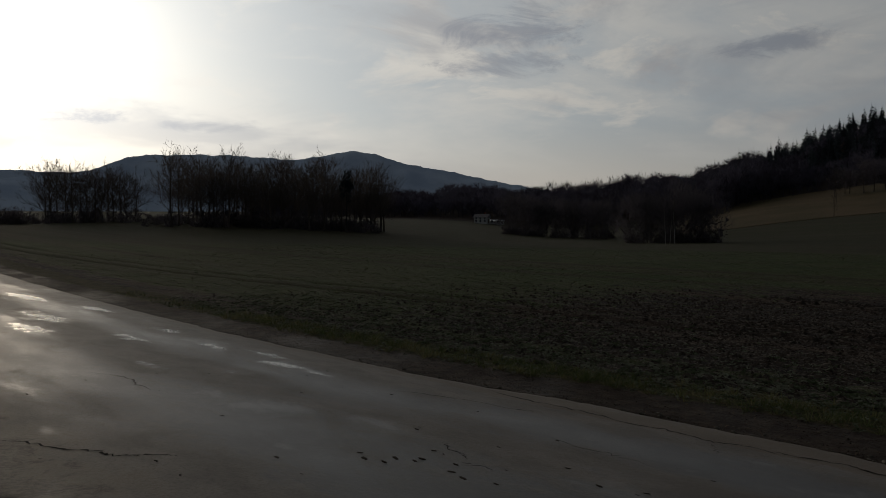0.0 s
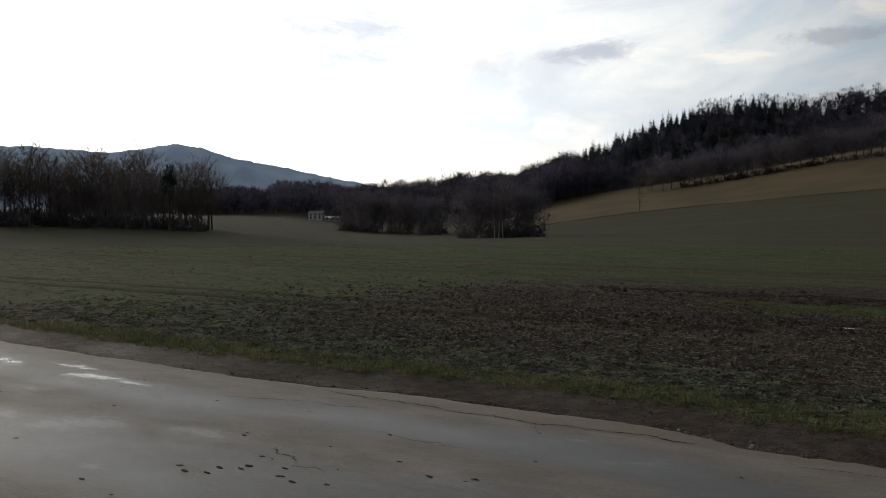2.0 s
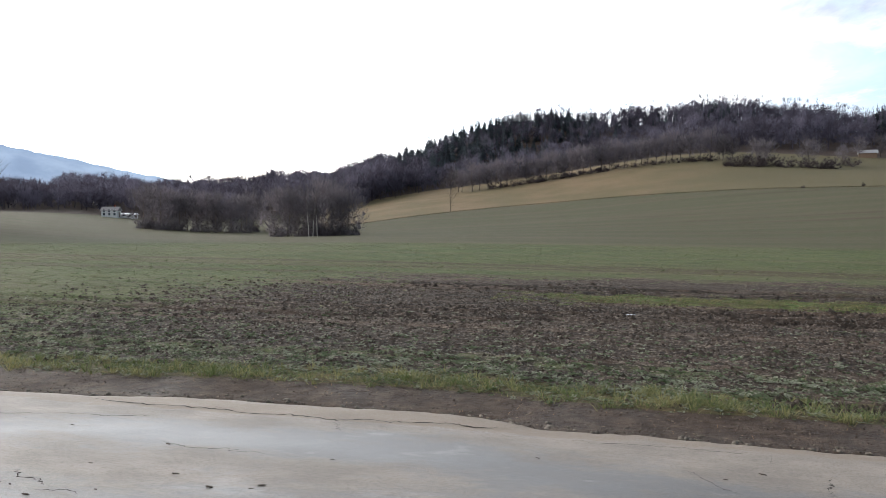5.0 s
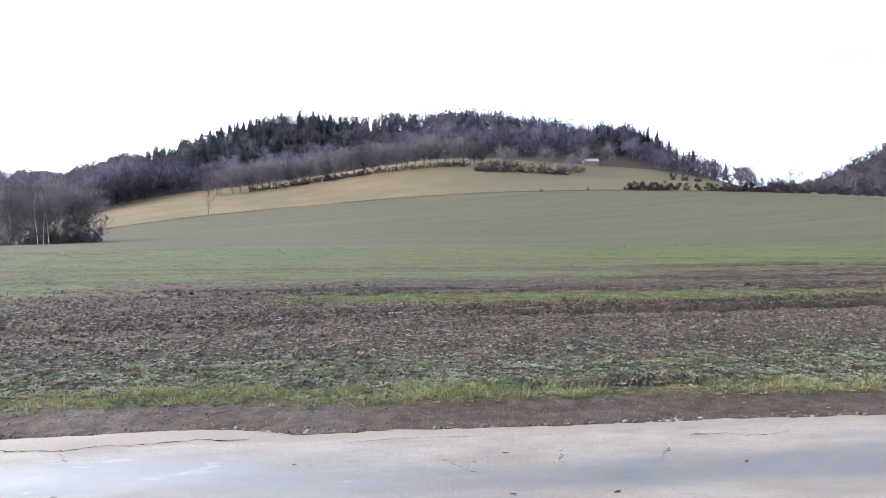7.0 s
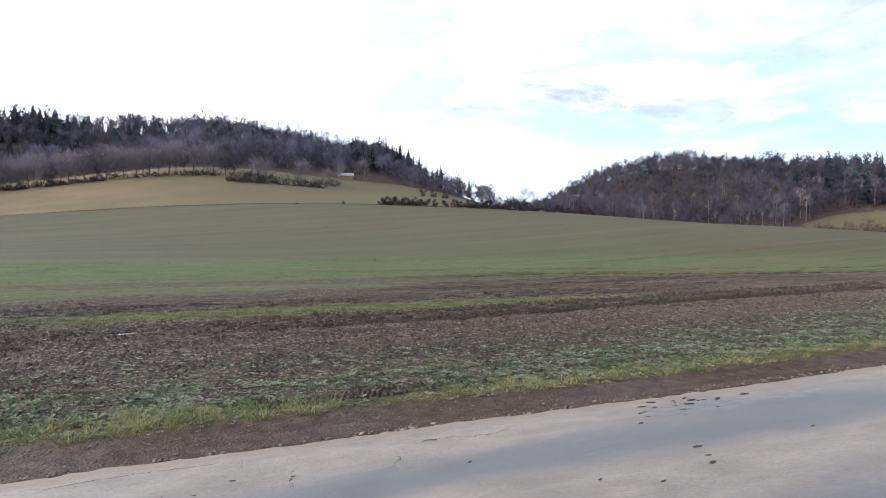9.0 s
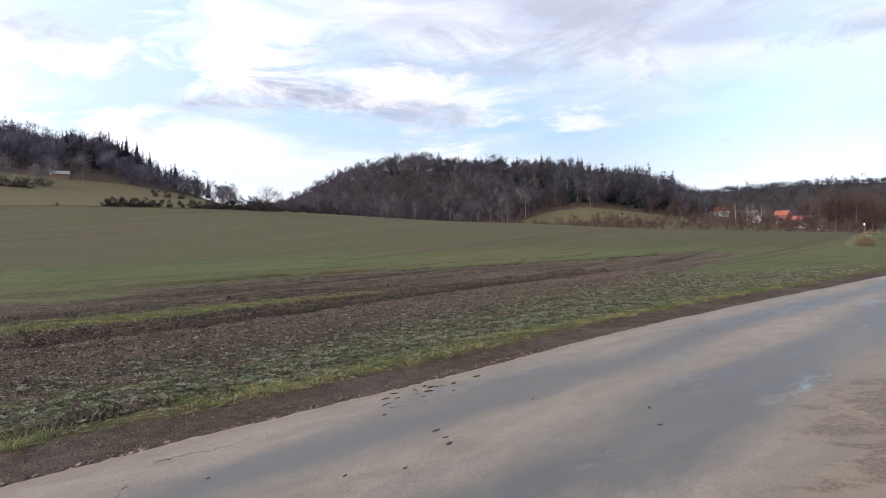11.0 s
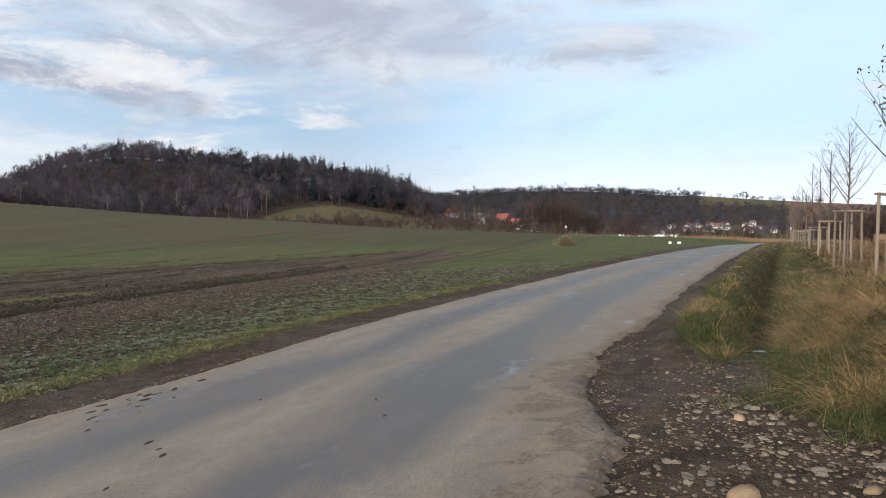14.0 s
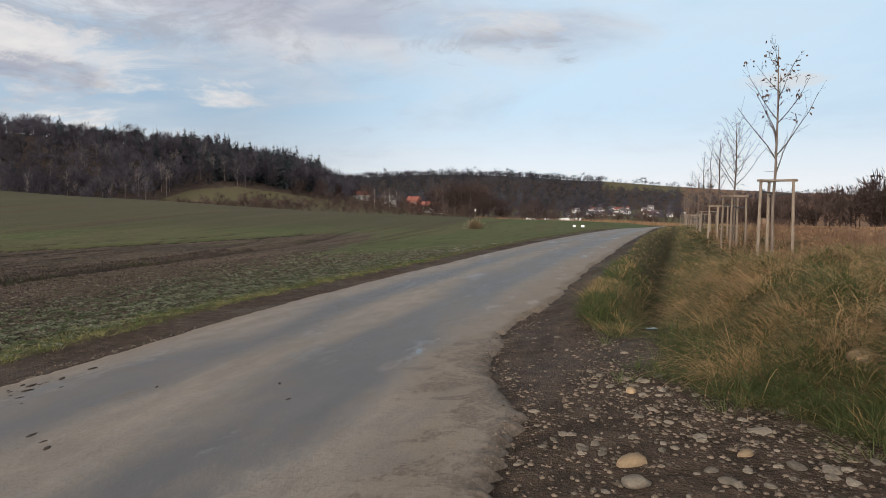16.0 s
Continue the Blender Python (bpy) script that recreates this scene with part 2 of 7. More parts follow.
def ground_material():
    n = Nodes("field_and_meadow_ground", 0.9, 0.08)
    big, mid, fine, grain = n.noise(0.018, 5, 0.55), n.noise(0.35, 5, 0.6), n.noise(4.0, 5, 0.65), n.noise(28.0, 4, 0.6)
    rows = n.noise(0.5, 4, 0.6, (0.06, 1.6, 1), turn=4)
    long_rows = n.noise(0.12, 4, 0.55, (0.05, 1.3, 1), turn=3)
    speck = n.step(n.noise(11.0, 4, 0.75), 0.53, 0.60)
    soil = n.mix(n.step(fine, 0.3, 0.7), (0.016, 0.012, 0.009), (0.061, 0.046, 0.036))
    soil = n.mix(n.step(n.noise(13.0, 4, 0.75), 0.44, 0.56, 0.0, 0.9), soil, (0.008, 0.007, 0.006))
    soil = n.mix(n.step(rows, 0.35, 0.7, 0.0, 0.7), soil, (0.066, 0.045, 0.032))
    soil = n.mix(n.step(n.noise(0.22, 5, 0.6, (0.35, 1.0, 1), turn=-6), 0.45, 0.68, 0.0, 0.6), soil, (0.081, 0.053, 0.037))
    soil = n.mix(n.step(n.noise(1.1, 5, 0.65, (0.05, 1.5, 1), turn=-5), 0.50, 0.60, 0.0, 0.75), soil, (0.013, 0.011, 0.008))
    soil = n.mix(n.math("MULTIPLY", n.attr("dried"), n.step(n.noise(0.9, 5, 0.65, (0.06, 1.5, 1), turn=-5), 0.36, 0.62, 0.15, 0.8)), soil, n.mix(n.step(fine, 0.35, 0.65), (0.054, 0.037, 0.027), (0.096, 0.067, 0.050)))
    soil = n.mix(n.step(n.noise(1.5, 6, 0.7, (0.035, 1.3, 1), turn=-7), 0.50, 0.58, 0.0, 0.75), soil, (0.016, 0.012, 0.010))
    crop = n.mix(n.step(mid, 0.3, 0.7), (0.034, 0.053, 0.015), (0.060, 0.080, 0.027))
    crop = n.mix(n.step(long_rows, 0.42, 0.72, 0.0, 0.6), crop, (0.080, 0.064, 0.041))
    crop = n.mix(n.step(big, 0.35, 0.65, 0.0, 0.6), crop, (0.074, 0.070, 0.036))
    crop = n.mix(n.step(n.noise(2.2, 5, 0.7, (0.3, 1.2, 1), turn=3), 0.50, 0.60, 0.0, 0.28), crop, (0.080, 0.066, 0.045))
    crop = n.mix(n.step(n.noise(1.7, 5, 0.7, (0.08, 1.3, 1), turn=3), 0.54, 0.62, 0.0, 0.45), crop, (0.022, 0.022, 0.012))
    crop = n.mix(n.math("MULTIPLY", n.attr("slope"), 0.85), crop, n.mix(n.step(long_rows, 0.35, 0.7), (0.045, 0.044, 0.024), (0.058, 0.050, 0.032)))
    crop = n.mix(n.step(n.noise(0.30, 4, 0.6, (0.03, 1.2, 1), turn=3), 0.56, 0.64, 0.0, 0.65), crop, (0.045, 0.033, 0.021))
    tan = n.mix(n.step(n.noise(0.05, 5), 0.35, 0.65), (0.122, 0.087, 0.052), (0.086, 0.069, 0.038))
    tan = n.mix(n.step(mid, 0.4, 0.75, 0.0, 0.35), tan, (0.092, 0.076, 0.035))
    tan = n.mix(n.math("MULTIPLY", n.attr("lush"), 0.85), tan, (0.068, 0.060, 0.033))
    litter = n.mix(n.step(mid, 0.35, 0.65), (0.026, 0.019, 0.016), (0.047, 0.033, 0.027))
    stubble = n.mix(n.step(n.noise(1.2, 5), 0.35, 0.65), (0.096, 0.055, 0.035), (0.149, 0.091, 0.057))
    turf = n.mix(n.step(fine, 0.35, 0.65), (0.030, 0.030, 0.012), (0.071, 0.054, 0.027))
    mud = n.mix(n.step(fine, 0.35, 0.7), (0.028, 0.0195, 0.0145), (0.062, 0.044, 0.033))
    edge = n.math("MULTIPLY", n.math("SUBTRACT", mid, 0.5), 0.9)
    edge2 = n.math("MULTIPLY", n.math("SUBTRACT", n.noise(1.3, 5, 0.65), 0.5), 1.3)
    wob = lambda name, e: n.step(n.math("ADD", n.attr(name), e), 0.38, 0.62)
    col = n.mix(wob("bare", edge2), crop, soil)
    col = n.mix(n.math("MULTIPLY", speck, n.step(n.attr("bare"), 0.05, 0.5, 0.2, 0.85)), col, (0.145, 0.121, 0.100))
    col = n.mix(n.math("MULTIPLY", n.attr("lane"), n.step(n.noise(0.9, 5, 0.65, (0.15, 1.4, 1)), 0.35, 0.6, 0.25, 0.9)), col, n.mix(n.step(fine, 0.4, 0.65), (0.050, 0.037, 0.030), (0.080, 0.058, 0.046)))
    col = n.mix(wob("patch", edge2), col, n.mix(n.step(fine, 0.35, 0.65), (0.035, 0.050, 0.013), (0.077, 0.097, 0.028)))
    # rut bottoms near black: dark soil plus the shade they hold, painted in
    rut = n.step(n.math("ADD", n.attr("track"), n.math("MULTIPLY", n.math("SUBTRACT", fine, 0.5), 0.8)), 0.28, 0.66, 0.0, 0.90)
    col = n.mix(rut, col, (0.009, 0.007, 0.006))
    churn = n.math("MULTIPLY", n.attr("churn"), n.step(n.noise(2.2, 5, 0.7, (0.35, 1.3, 1)), 0.44, 0.56))
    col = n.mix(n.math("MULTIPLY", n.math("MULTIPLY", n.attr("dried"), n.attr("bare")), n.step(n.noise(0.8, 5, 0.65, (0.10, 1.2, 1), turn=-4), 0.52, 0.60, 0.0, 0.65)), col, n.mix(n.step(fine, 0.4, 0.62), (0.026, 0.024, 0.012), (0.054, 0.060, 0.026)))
    col = n.mix(n.math("MULTIPLY", churn, 0.85), col, n.mix(n.step(fine, 0.4, 0.65), (0.009, 0.008, 0.007), (0.034, 0.026, 0.020)))
    col = n.mix(wob("meadow", 0.0), col, tan)
    col = n.mix(wob("litter", edge), col, litter)
    col = n.mix(wob("stubble", edge), col, stubble)
    col = n.mix(wob("turf", edge2), col, turf)
    col = n.mix(wob("mud", edge2), col, mud)
    n.put("Base Color", col)
    n.put("Roughness", n.mix(n.attr("mud"), 0.95, n.step(mid, 0.3, 0.7, 0.55, 0.95)))
    h = n.math("ADD", n.math("MULTIPLY", fine, 0.7), n.math("MULTIPLY", grain, 0.3))
    n.bump(h, 0.13)
    return n.mat


def road_material():
    n = Nodes("worn_damp_asphalt", 0.5, 0.5)
    big, mid = n.noise(0.95, 7, 0.62, (0.24, 1.0, 1), turn=6, dist=0.2), n.noise(2.6, 6, 0.65, (0.5, 1, 1))
    fine, grit = n.noise(38.0, 4, 0.7), n.noise(210.0, 2, 0.6)
    wet_at = n.math("ADD", n.math("MULTIPLY", n.attr("wheel"), 0.48), n.math("SUBTRACT", n.math("ADD", n.math("ADD", n.math("MULTIPLY", big, 1.4), n.math("MULTIPLY", mid, 0.9)), n.math("MULTIPLY", n.noise(9.0, 5, 0.7, (0.6, 1, 1)), 0.7)), 1.42))
    wet = n.step(wet_at, 0.08, 0.58)
    dry = n.mix(n.step(mid, 0.3, 0.72), (0.130, 0.113, 0.098), (0.205, 0.177, 0.151))
    dry = n.mix(n.step(fine, 0.46, 0.64, 0.0, 0.45), dry, (0.078, 0.066, 0.056))
    dry = n.mix(n.step(grit, 0.55, 0.66, 0.0, 0.45), dry, (0.224, 0.195, 0.170))
    damp = n.mix(n.step(mid, 0.3, 0.7), (0.049, 0.048, 0.050), (0.088, 0.083, 0.081))
    damp = n.mix(n.step(fine, 0.46, 0.66, 0.0, 0.4), damp, (0.055, 0.050, 0.048))
    damp = n.mix(n.step(grit, 0.57, 0.66, 0.0, 0.35), damp, (0.170, 0.151, 0.138))
    col = n.mix(wet, dry, damp)
    dirt = n.step(n.math("ADD", n.attr("edge"), n.math("MULTIPLY", n.math("SUBTRACT", mid, 0.5), 1.3)), 0.28, 0.72)
    col = n.mix(n.math("MULTIPLY", dirt, n.step(fine, 0.3, 0.7, 0.45, 0.9)), col, (0.140, 0.108, 0.081))
    broken = n.step(n.math("ADD", n.attr("worn"), n.math("MULTIPLY", n.math("SUBTRACT", n.noise(2.6, 6, 0.7, dist=0.6), 0.5), 3.2)), 0.62, 0.95, 0.0, 0.8)
    col = n.mix(n.math("MULTIPLY", broken, n.step(n.noise(26.0, 5, 0.75), 0.40, 0.58, 0.25, 0.95)), col, (0.064, 0.049, 0.039))
    # cracks
    m = n.node("ShaderNodeMapping")
    m.inputs["Scale"].default_value = (0.42, 0.9, 1)
    warp = n.node("ShaderNodeVectorMath")
    warp.operation = "MULTIPLY_ADD"
    nz = n.node("ShaderNodeTexNoise")
    nz.inputs["Scale"].default_value = 1.7
    n.join(n.where, nz.inputs["Vector"])
    n.nt.links.new(nz.outputs["Color"], warp.inputs[0])
    warp.inputs[1].default_value = (0.9, 0.9, 0)
    n.join(n.where, warp.inputs[2])
    n.join(warp.outputs[0], m.inputs[0])
    v2 = n.node("ShaderNodeTexVoronoi")
    v2.feature = "DISTANCE_TO_EDGE"
    n.join(m.outputs[0], v2.inputs["Vector"])
    v2.inputs["Scale"].default_value = 2.6
    web = n.math("MULTIPLY", n.step(v2.outputs["Distance"], 0.0, 0.010, 0.22, 0.0), n.step(n.math("MULTIPLY", n.attr("far_edge"), n.noise(1.9, 3)), 0.30, 0.42))
    crack = web
    col = n.mix(n.math("MULTIPLY", crack, 0.6), col, (0.043, 0.035, 0.029))
    pool = n.step(n.math("ADD", n.attr("pool"), n.math("MULTIPLY", n.math("SUBTRACT", n.noise(3.6, 6, 0.7, (0.55, 1, 1)), 0.5), 2.3)), 0.35, 0.85)
    col = n.mix(n.math("MULTIPLY", pool, 0.8), col, (0.040, 0.038, 0.036))
    n.put("Base Color", col)
    film = n.step(n.math("ADD", n.math("MULTIPLY", big, 0.6), n.math("MULTIPLY", mid, 0.5)), 0.62, 0.67)
    rough = n.mix(n.math("MULTIPLY", film, 0.5), n.mix(wet, 0.62, n.step(mid, 0.3, 0.7, 0.42, 0.58)), 0.33)
    n.put("Roughness", n.mix(pool, rough, 0.19))
    n.put("Specular IOR Level", n.mix(wet, 0.10, 0.27))
    h = n.math("SUBTRACT", n.math("ADD", n.math("MULTIPLY", fine, 0.6), n.math("MULTIPLY", grit, 0.25)), n.math("MULTIPLY", crack, 1.5))
    n.bump(n.math("MULTIPLY", h, n.mix(pool, n.mix(wet, 1.0, 0.45), 0.08)), 0.009)
    return n.mat


def blade_material(name, dry, green, share):
    n = Nodes(name, 0.7, 0.25)
    f = n.math("ADD", n.attr("tint"), n.math("MULTIPLY", n.math("SUBTRACT", n.noise(1.1, 4), 0.5), 1.5))
    col = n.mix(n.step(f, share - 0.3, share + 0.3), green, dry)
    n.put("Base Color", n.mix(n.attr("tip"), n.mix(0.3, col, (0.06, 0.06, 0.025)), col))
    n.two_sided(0.35, col)
    return n.mat


def crumb_material():
    """Lumps of tilled soil: dark and damp, a few dried pale."""
    n = Nodes("tilled_soil_crumbs", 0.95, 0.15)
    f = n.math("ADD", n.attr("tint"), n.math("MULTIPLY", n.math("SUBTRACT", n.noise(0.7, 4), 0.5), 0.5))
    damp = n.mix(n.step(f, 0.0, 0.5), (0.022, 0.017, 0.013), n.mix(n.noise(24.0, 3), (0.018, 0.0135, 0.0105), (0.070, 0.052, 0.042)))
    n.put("Base Color", n.mix(n.step(f, 0.66, 1.06), damp, (0.112, 0.090, 0.073)))
    return n.mat


M = {
    "ground": ground_material(),
    "road": road_material(),
    # blue of distant haze mixed into the colour of the hill woods
    "twig": twigs_of("hazed_bare_twigs", (0.070, 0.064, 0.085)),
    "twig_hedge": twigs_of("dark_hedge_twigs", (0.044, 0.036, 0.038)),
    # second hill: haze put into the brown, which turns it greyer and bluer
    "twig_brown": twigs_of("hazed_brown_twigs", (0.056, 0.050, 0.061)),
    "twig_near": twigs_of("grey_brown_twigs", (0.092, 0.078, 0.070)),
    # row trees and willows: brown-grey with some haze blue painted in
    "twig_mid": twigs_of("hazed_brown_grey_twigs", (0.082, 0.073, 0.080)),
    # far ridge trees: air haze put into the twig colour as blue-grey
    "twig_far": twigs_of("hazed_far_twigs", (0.050, 0.050, 0.060)),
    "straw": blade_material("pale_straw", (0.42, 0.32, 0.20), (0.33, 0.25, 0.16), 0.5),
    "twig_red": twigs_of("reddish_bare_twigs", (0.074, 0.052, 0.046)),
    "bark": plain("grey_brown_bark", (0.085, 0.068, 0.058), 0.9, 0.4, 5.0, 0.1, 0.02),
    "birch": plain("pale_birch_bark", (0.33, 0.31, 0.285), 0.8, 0.3, 2.0, 0.2),
    "birch_twig": plain("birch_twigs", (0.105, 0.090, 0.088), 0.85, 0.3, 2.0, 0.1),
    # needles lightened and blued, so the colour carries the haze of distance
    "spruce": twigs_of("hazed_spruce_needles", (0.040, 0.049, 0.055)),
    "verge_grass": blade_material("verge_grass", (0.185, 0.165, 0.075), (0.062, 0.084, 0.025), 0.50),
    "tall_grass": blade_material("tall_dry_grass", (0.31, 0.200, 0.105), (0.050, 0.066, 0.020), 0.60),
    "straw_mat": blade_material("bleached_straw", (0.40, 0.255, 0.135), (0.25, 0.150, 0.078), 0.45),
    "weed": blade_material("withered_brown_weeds", (0.19, 0.105, 0.062), (0.115, 0.063, 0.040), 0.5),
    "margin": blade_material("withered_margin_grass", (0.075, 0.058, 0.035), (0.045, 0.042, 0.024), 0.5),
    "stubble": blade_material("stubble_stems", (0.25, 0.155, 0.088), (0.165, 0.095, 0.056), 0.5),
    "leaf": blade_material("frosty_crop_leaves", (0.165, 0.170, 0.125), (0.050, 0.066, 0.030), 0.54),
    "young_crop": blade_material("young_crop", (0.120, 0.124, 0.060), (0.060, 0.086, 0.030), 0.5),
    "crumb": crumb_material(),
    "clod": plain("soil_clods", (0.068, 0.052, 0.041), 0.95, 0.5, 3.0, 0.15, tint="attr"),
    "stone": plain("field_stones", (0.105, 0.088, 0.070), 0.85, 0.45, 9.0, 0.3, 0.004),
    "gravel": plain("mixed_gravel", (0.080, 0.061, 0.046), 0.9, 0.6, 9.0, 0.3, tint="attr"),
    "stone_tan": plain("sandstone_cobbles", (0.20, 0.140, 0.085), 0.8, 0.3, 9.0, 0.3, 0.004),
    "post": plain("weathered_pine_post", (0.140, 0.110, 0.086), 0.8, 0.25, 8.0, 0.25, 0.002),
    "post_grey": plain("grey_weathered_post", (0.15, 0.125, 0.105), 0.85, 0.25, 8.0, 0.2, 0.002),
    "strap": plain("black_rubber_strap", (0.02, 0.02, 0.021), 0.6, 0.2, 10.0, 0.4),
    "plaster": plain("white_plaster", (0.46, 0.45, 0.43), 0.85, 0.1, 1.0, 0.2),
    "plaster_red": plain("rust_red_plaster", (0.19, 0.060, 0.040), 0.85, 0.15, 1.0, 0.2),
    "roof_red": plain("red_clay_tiles", (0.14, 0.050, 0.038), 0.8, 0.25, 2.0, 0.2, 0.02),
    "roof_dark": plain("dark_roof_sheets", (0.10, 0.09, 0.09), 0.7, 0.25, 2.0, 0.3),
    "roof_pale": plain("pale_metal_roof", (0.62, 0.62, 0.64), 0.45, 0.1, 2.0, 0.5),
    "roof_grey": plain("pale_grey_roof_sheets", (0.19, 0.19, 0.20), 0.6, 0.15, 2.0, 0.4),
    "window": plain("dark_window_glass", (0.03, 0.035, 0.045), 0.12, 0.2, 2.0, 0.6),
    "timber": plain("brown_timber", (0.14, 0.095, 0.065), 0.85, 0.3, 6.0, 0.2),
    "concrete": plain("pale_concrete", (0.125, 0.115, 0.105), 0.85, 0.2, 6.0, 0.3, 0.003),
    "crack": plain("dark_asphalt_crack", (0.026, 0.022, 0.019), 0.95, 0.3, 30.0, 0.1),
    "dead_leaf": plain("withered_leaves", (0.085, 0.055, 0.047), 0.8, 0.4, 12.0, 0.2),
    "white_film": plain("white_plastic_film", (0.78, 0.79, 0.80), 0.4, 0.06, 2.0, 0.5),
}
water = Nodes("still_water", 0.03, 0.5)
water.put("Base Color", water.mix(water.noise(2.0), (0.02, 0.018, 0.014), (0.04, 0.035, 0.028)))
water.bump(water.noise(9.0), 0.0006)
M["water"] = water.mat
# pale mottled surface for the puddles in the field
pale_pool = Nodes("pale_puddle_surface", 0.25, 0.5)
pale_pool.put("Base Color", pale_pool.mix(pale_pool.step(pale_pool.noise(3.0), 0.35, 0.65), (0.34, 0.36, 0.39), (0.62, 0.64, 0.67)))
M["pale_pool"] = pale_pool.mat
# mountain haze painted as a blue colour that also glows by itself
far = Nodes("haze_blue_glow", 1.0, 0.0)
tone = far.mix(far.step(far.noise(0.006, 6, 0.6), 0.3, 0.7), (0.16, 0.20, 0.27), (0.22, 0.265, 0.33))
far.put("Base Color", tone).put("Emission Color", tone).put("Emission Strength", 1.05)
M["hazy_ridge"] = far.mat


# ---- the lie of the land ----
def soft(v, k=3.0):
    """A bent line: 0 below zero, v above, rounded over about k metres."""
    v = np.asarray(v, float) / k
    return k * np.where(v > 30, v, np.log1p(np.exp(np.minimum(v, 30))))


def ramp(v, a, b):
    u = np.clip((np.asarray(v, float) - a) / (b - a), 0, 1)
    return u * u * (3 - 2 * u)


def wave(x, y, size, seed=0.0):
    """Cheap uneven noise from crossing waves, about -1 to 1."""
    x, y = np.asarray(x, float) / size, np.asarray(y, float) / size
    return (np.sin(1.7 * x + 2.3 * y + seed) + np.sin(-2.9 * x + 1.3 * y + 1.7 * seed + 2) + np.sin(4.7 * x + 3.9 * y + 2.3 * seed + np.sin(2.1 * x - 3.3 * y))
            + 0.6 * np.sin(7.3 * x - 8.9 * y + seed * 3.1)) / 3.0


# hills and hollows: middle x, y, height, two half-widths, turn
NEAR_HILLS = (
    (28, 672, 67.90, 134, 264, -1.26),
    (-81, 614, 19.55, 281, 104, -1.52),
    (236, 568, 29.62, 250, 118, 0.39),
    (-39, 474, 41.50, 109, 74, 0.32),
    (85, 456, 44.09, 74, 176, -0.20),
    (182, 414, 46.86, -73, 159, 6.00),
    (12, 321, 11.53, 139, 70, -1.13),
    (-85, 249, 8.64, 82, 70, 1.14),
    (160, 237, 9.09, 170, 70, 0.39),
    (181, 156, 11.48, 88, 70, -0.47),
    (330, 366, 48.15, 122, 68, 1.15),
    (422, 375, 32.73, 75, 275, 2.70),
    (616, 491, 36.18, 328, -154, -1.84),
    (439, 257, 25.18, 132, 77, 1.02),
)
FAR_HILLS = (
    (1254, 831, 33.91, 214, 806, 2.33),
    (1466, 351, 73.0, 568, 275, -1.47),
    (1006, -479, 43.09, 575, 948, -1.10),
    (-205, 368, 11.86, 290, 70, -0.21),
    (-106, 172, -13.04, 189, 68, -1.20),
    (-87, 95, 11.40, 149, 83, -0.84),
    (744, -409, -42.56, 323, 514, -1.08),
    (-298, 356, 7.15, 146, 580, 0.68),
    (-1066, 714, 16.19, 1142, 697, 1.74),
    (125, 69, 10.38, 92, 69, -1.03),
    (60, -28, 1.45, 75, 70, 1.07),
    (129, 60, -1.15, 36, 28, 0.437),
    (124.5, -9.0, -1.40, 40, 10, -0.10),
    (190, -64, -5.17, 372, 105, -0.37),
    (48, 1283, 47.29, 1113, 325, 0.10),
    (497, 312, -24.80, 456, 924, 1.14),
)


def road_line(x):
    x = np.asarray(x, float)
    return 6.55 - 0.035 * soft(x, 1.0) - 0.10 * soft(x - 10.0, 2.5) - 0.04 * soft(x - 32.0, 4.0) + 0.11 * soft(-x - 12.0)


def road_left(x):
    """The asphalt's far edge; an old layer pokes out at one place."""
    wider = np.interp(np.asarray(x, float), [-12, -5, 0, 4, 6, 8, 11, 14, 17, 22, 28, 33, 40, 50], [0.12, 0.17, 0.22, 0.19, 0.12, 0.25, 0.47, 0.72, 0.80, 0.90, 1.08, 1.20, 1.48, 1.60])
    return road_line(x) + wider + 0.36 * ramp(x, -7, -4.5) * (1 - ramp(x, -1.6, -0.6))


def road_right(x):
    """The asphalt's near edge, eaten away where the lay-by joins it."""
    x = np.asarray(x, float)
    eaten = np.interp(x, [0, 3.5, 4.5, 5.2, 6, 7, 8.2, 9.3, 10.2, 11, 14, 18.4, 24, 29, 35, 44, 58, 72], [0, 0.05, 0.13, 0.16, 0.24, 0.29, 0.42, 0.43, 0.36, 0.20, 0.22, 0.28, 0.17, 0.27, 0.23, 0.34, 0.75, 1.0])
    return road_line(x) - 5.85 + 0.45 * ramp(x, 5.0, 7.4) + 0.03 * soft(np.minimum(x, 60.0) - 9.0, 2.0) + eaten


def grass_edge(x):
    """Where the rough grass of the bank begins beside the lay-by."""
    return np.interp(np.asarray(x, float), [-8, 2.0, 3.6, 4.5, 5.0, 5.4, 5.9, 6.8, 7.6, 7.95, 8.4, 9.0, 10.5], [-2.8, -2.5, -1.8, -1.30, -1.03, -0.68, -0.44, -0.50, -0.48, -0.05, 0.12, 0.38, 0.32])


def strip_edge(x):
    """Where grass begins beyond the road's muddy shoulder on the bank's side."""
    x = np.asarray(x, float)
    return np.where(x < 10.4, grass_edge(x), road_right(x) - np.interp(x, [10.4, 14, 20, 32], [0.62, 0.62, 0.75, 0.45]))


def mouth_clear(x, y):
    """The ditch's mouth, kept free of grass round the pipe end."""
    return np.hypot((x - 8.05) / 0.5, (y + 0.45) / 0.26) > 1


def ditch_line(x):
    return -0.52 - 0.117 * soft(np.asarray(x, float) - 10.0, 2.0)


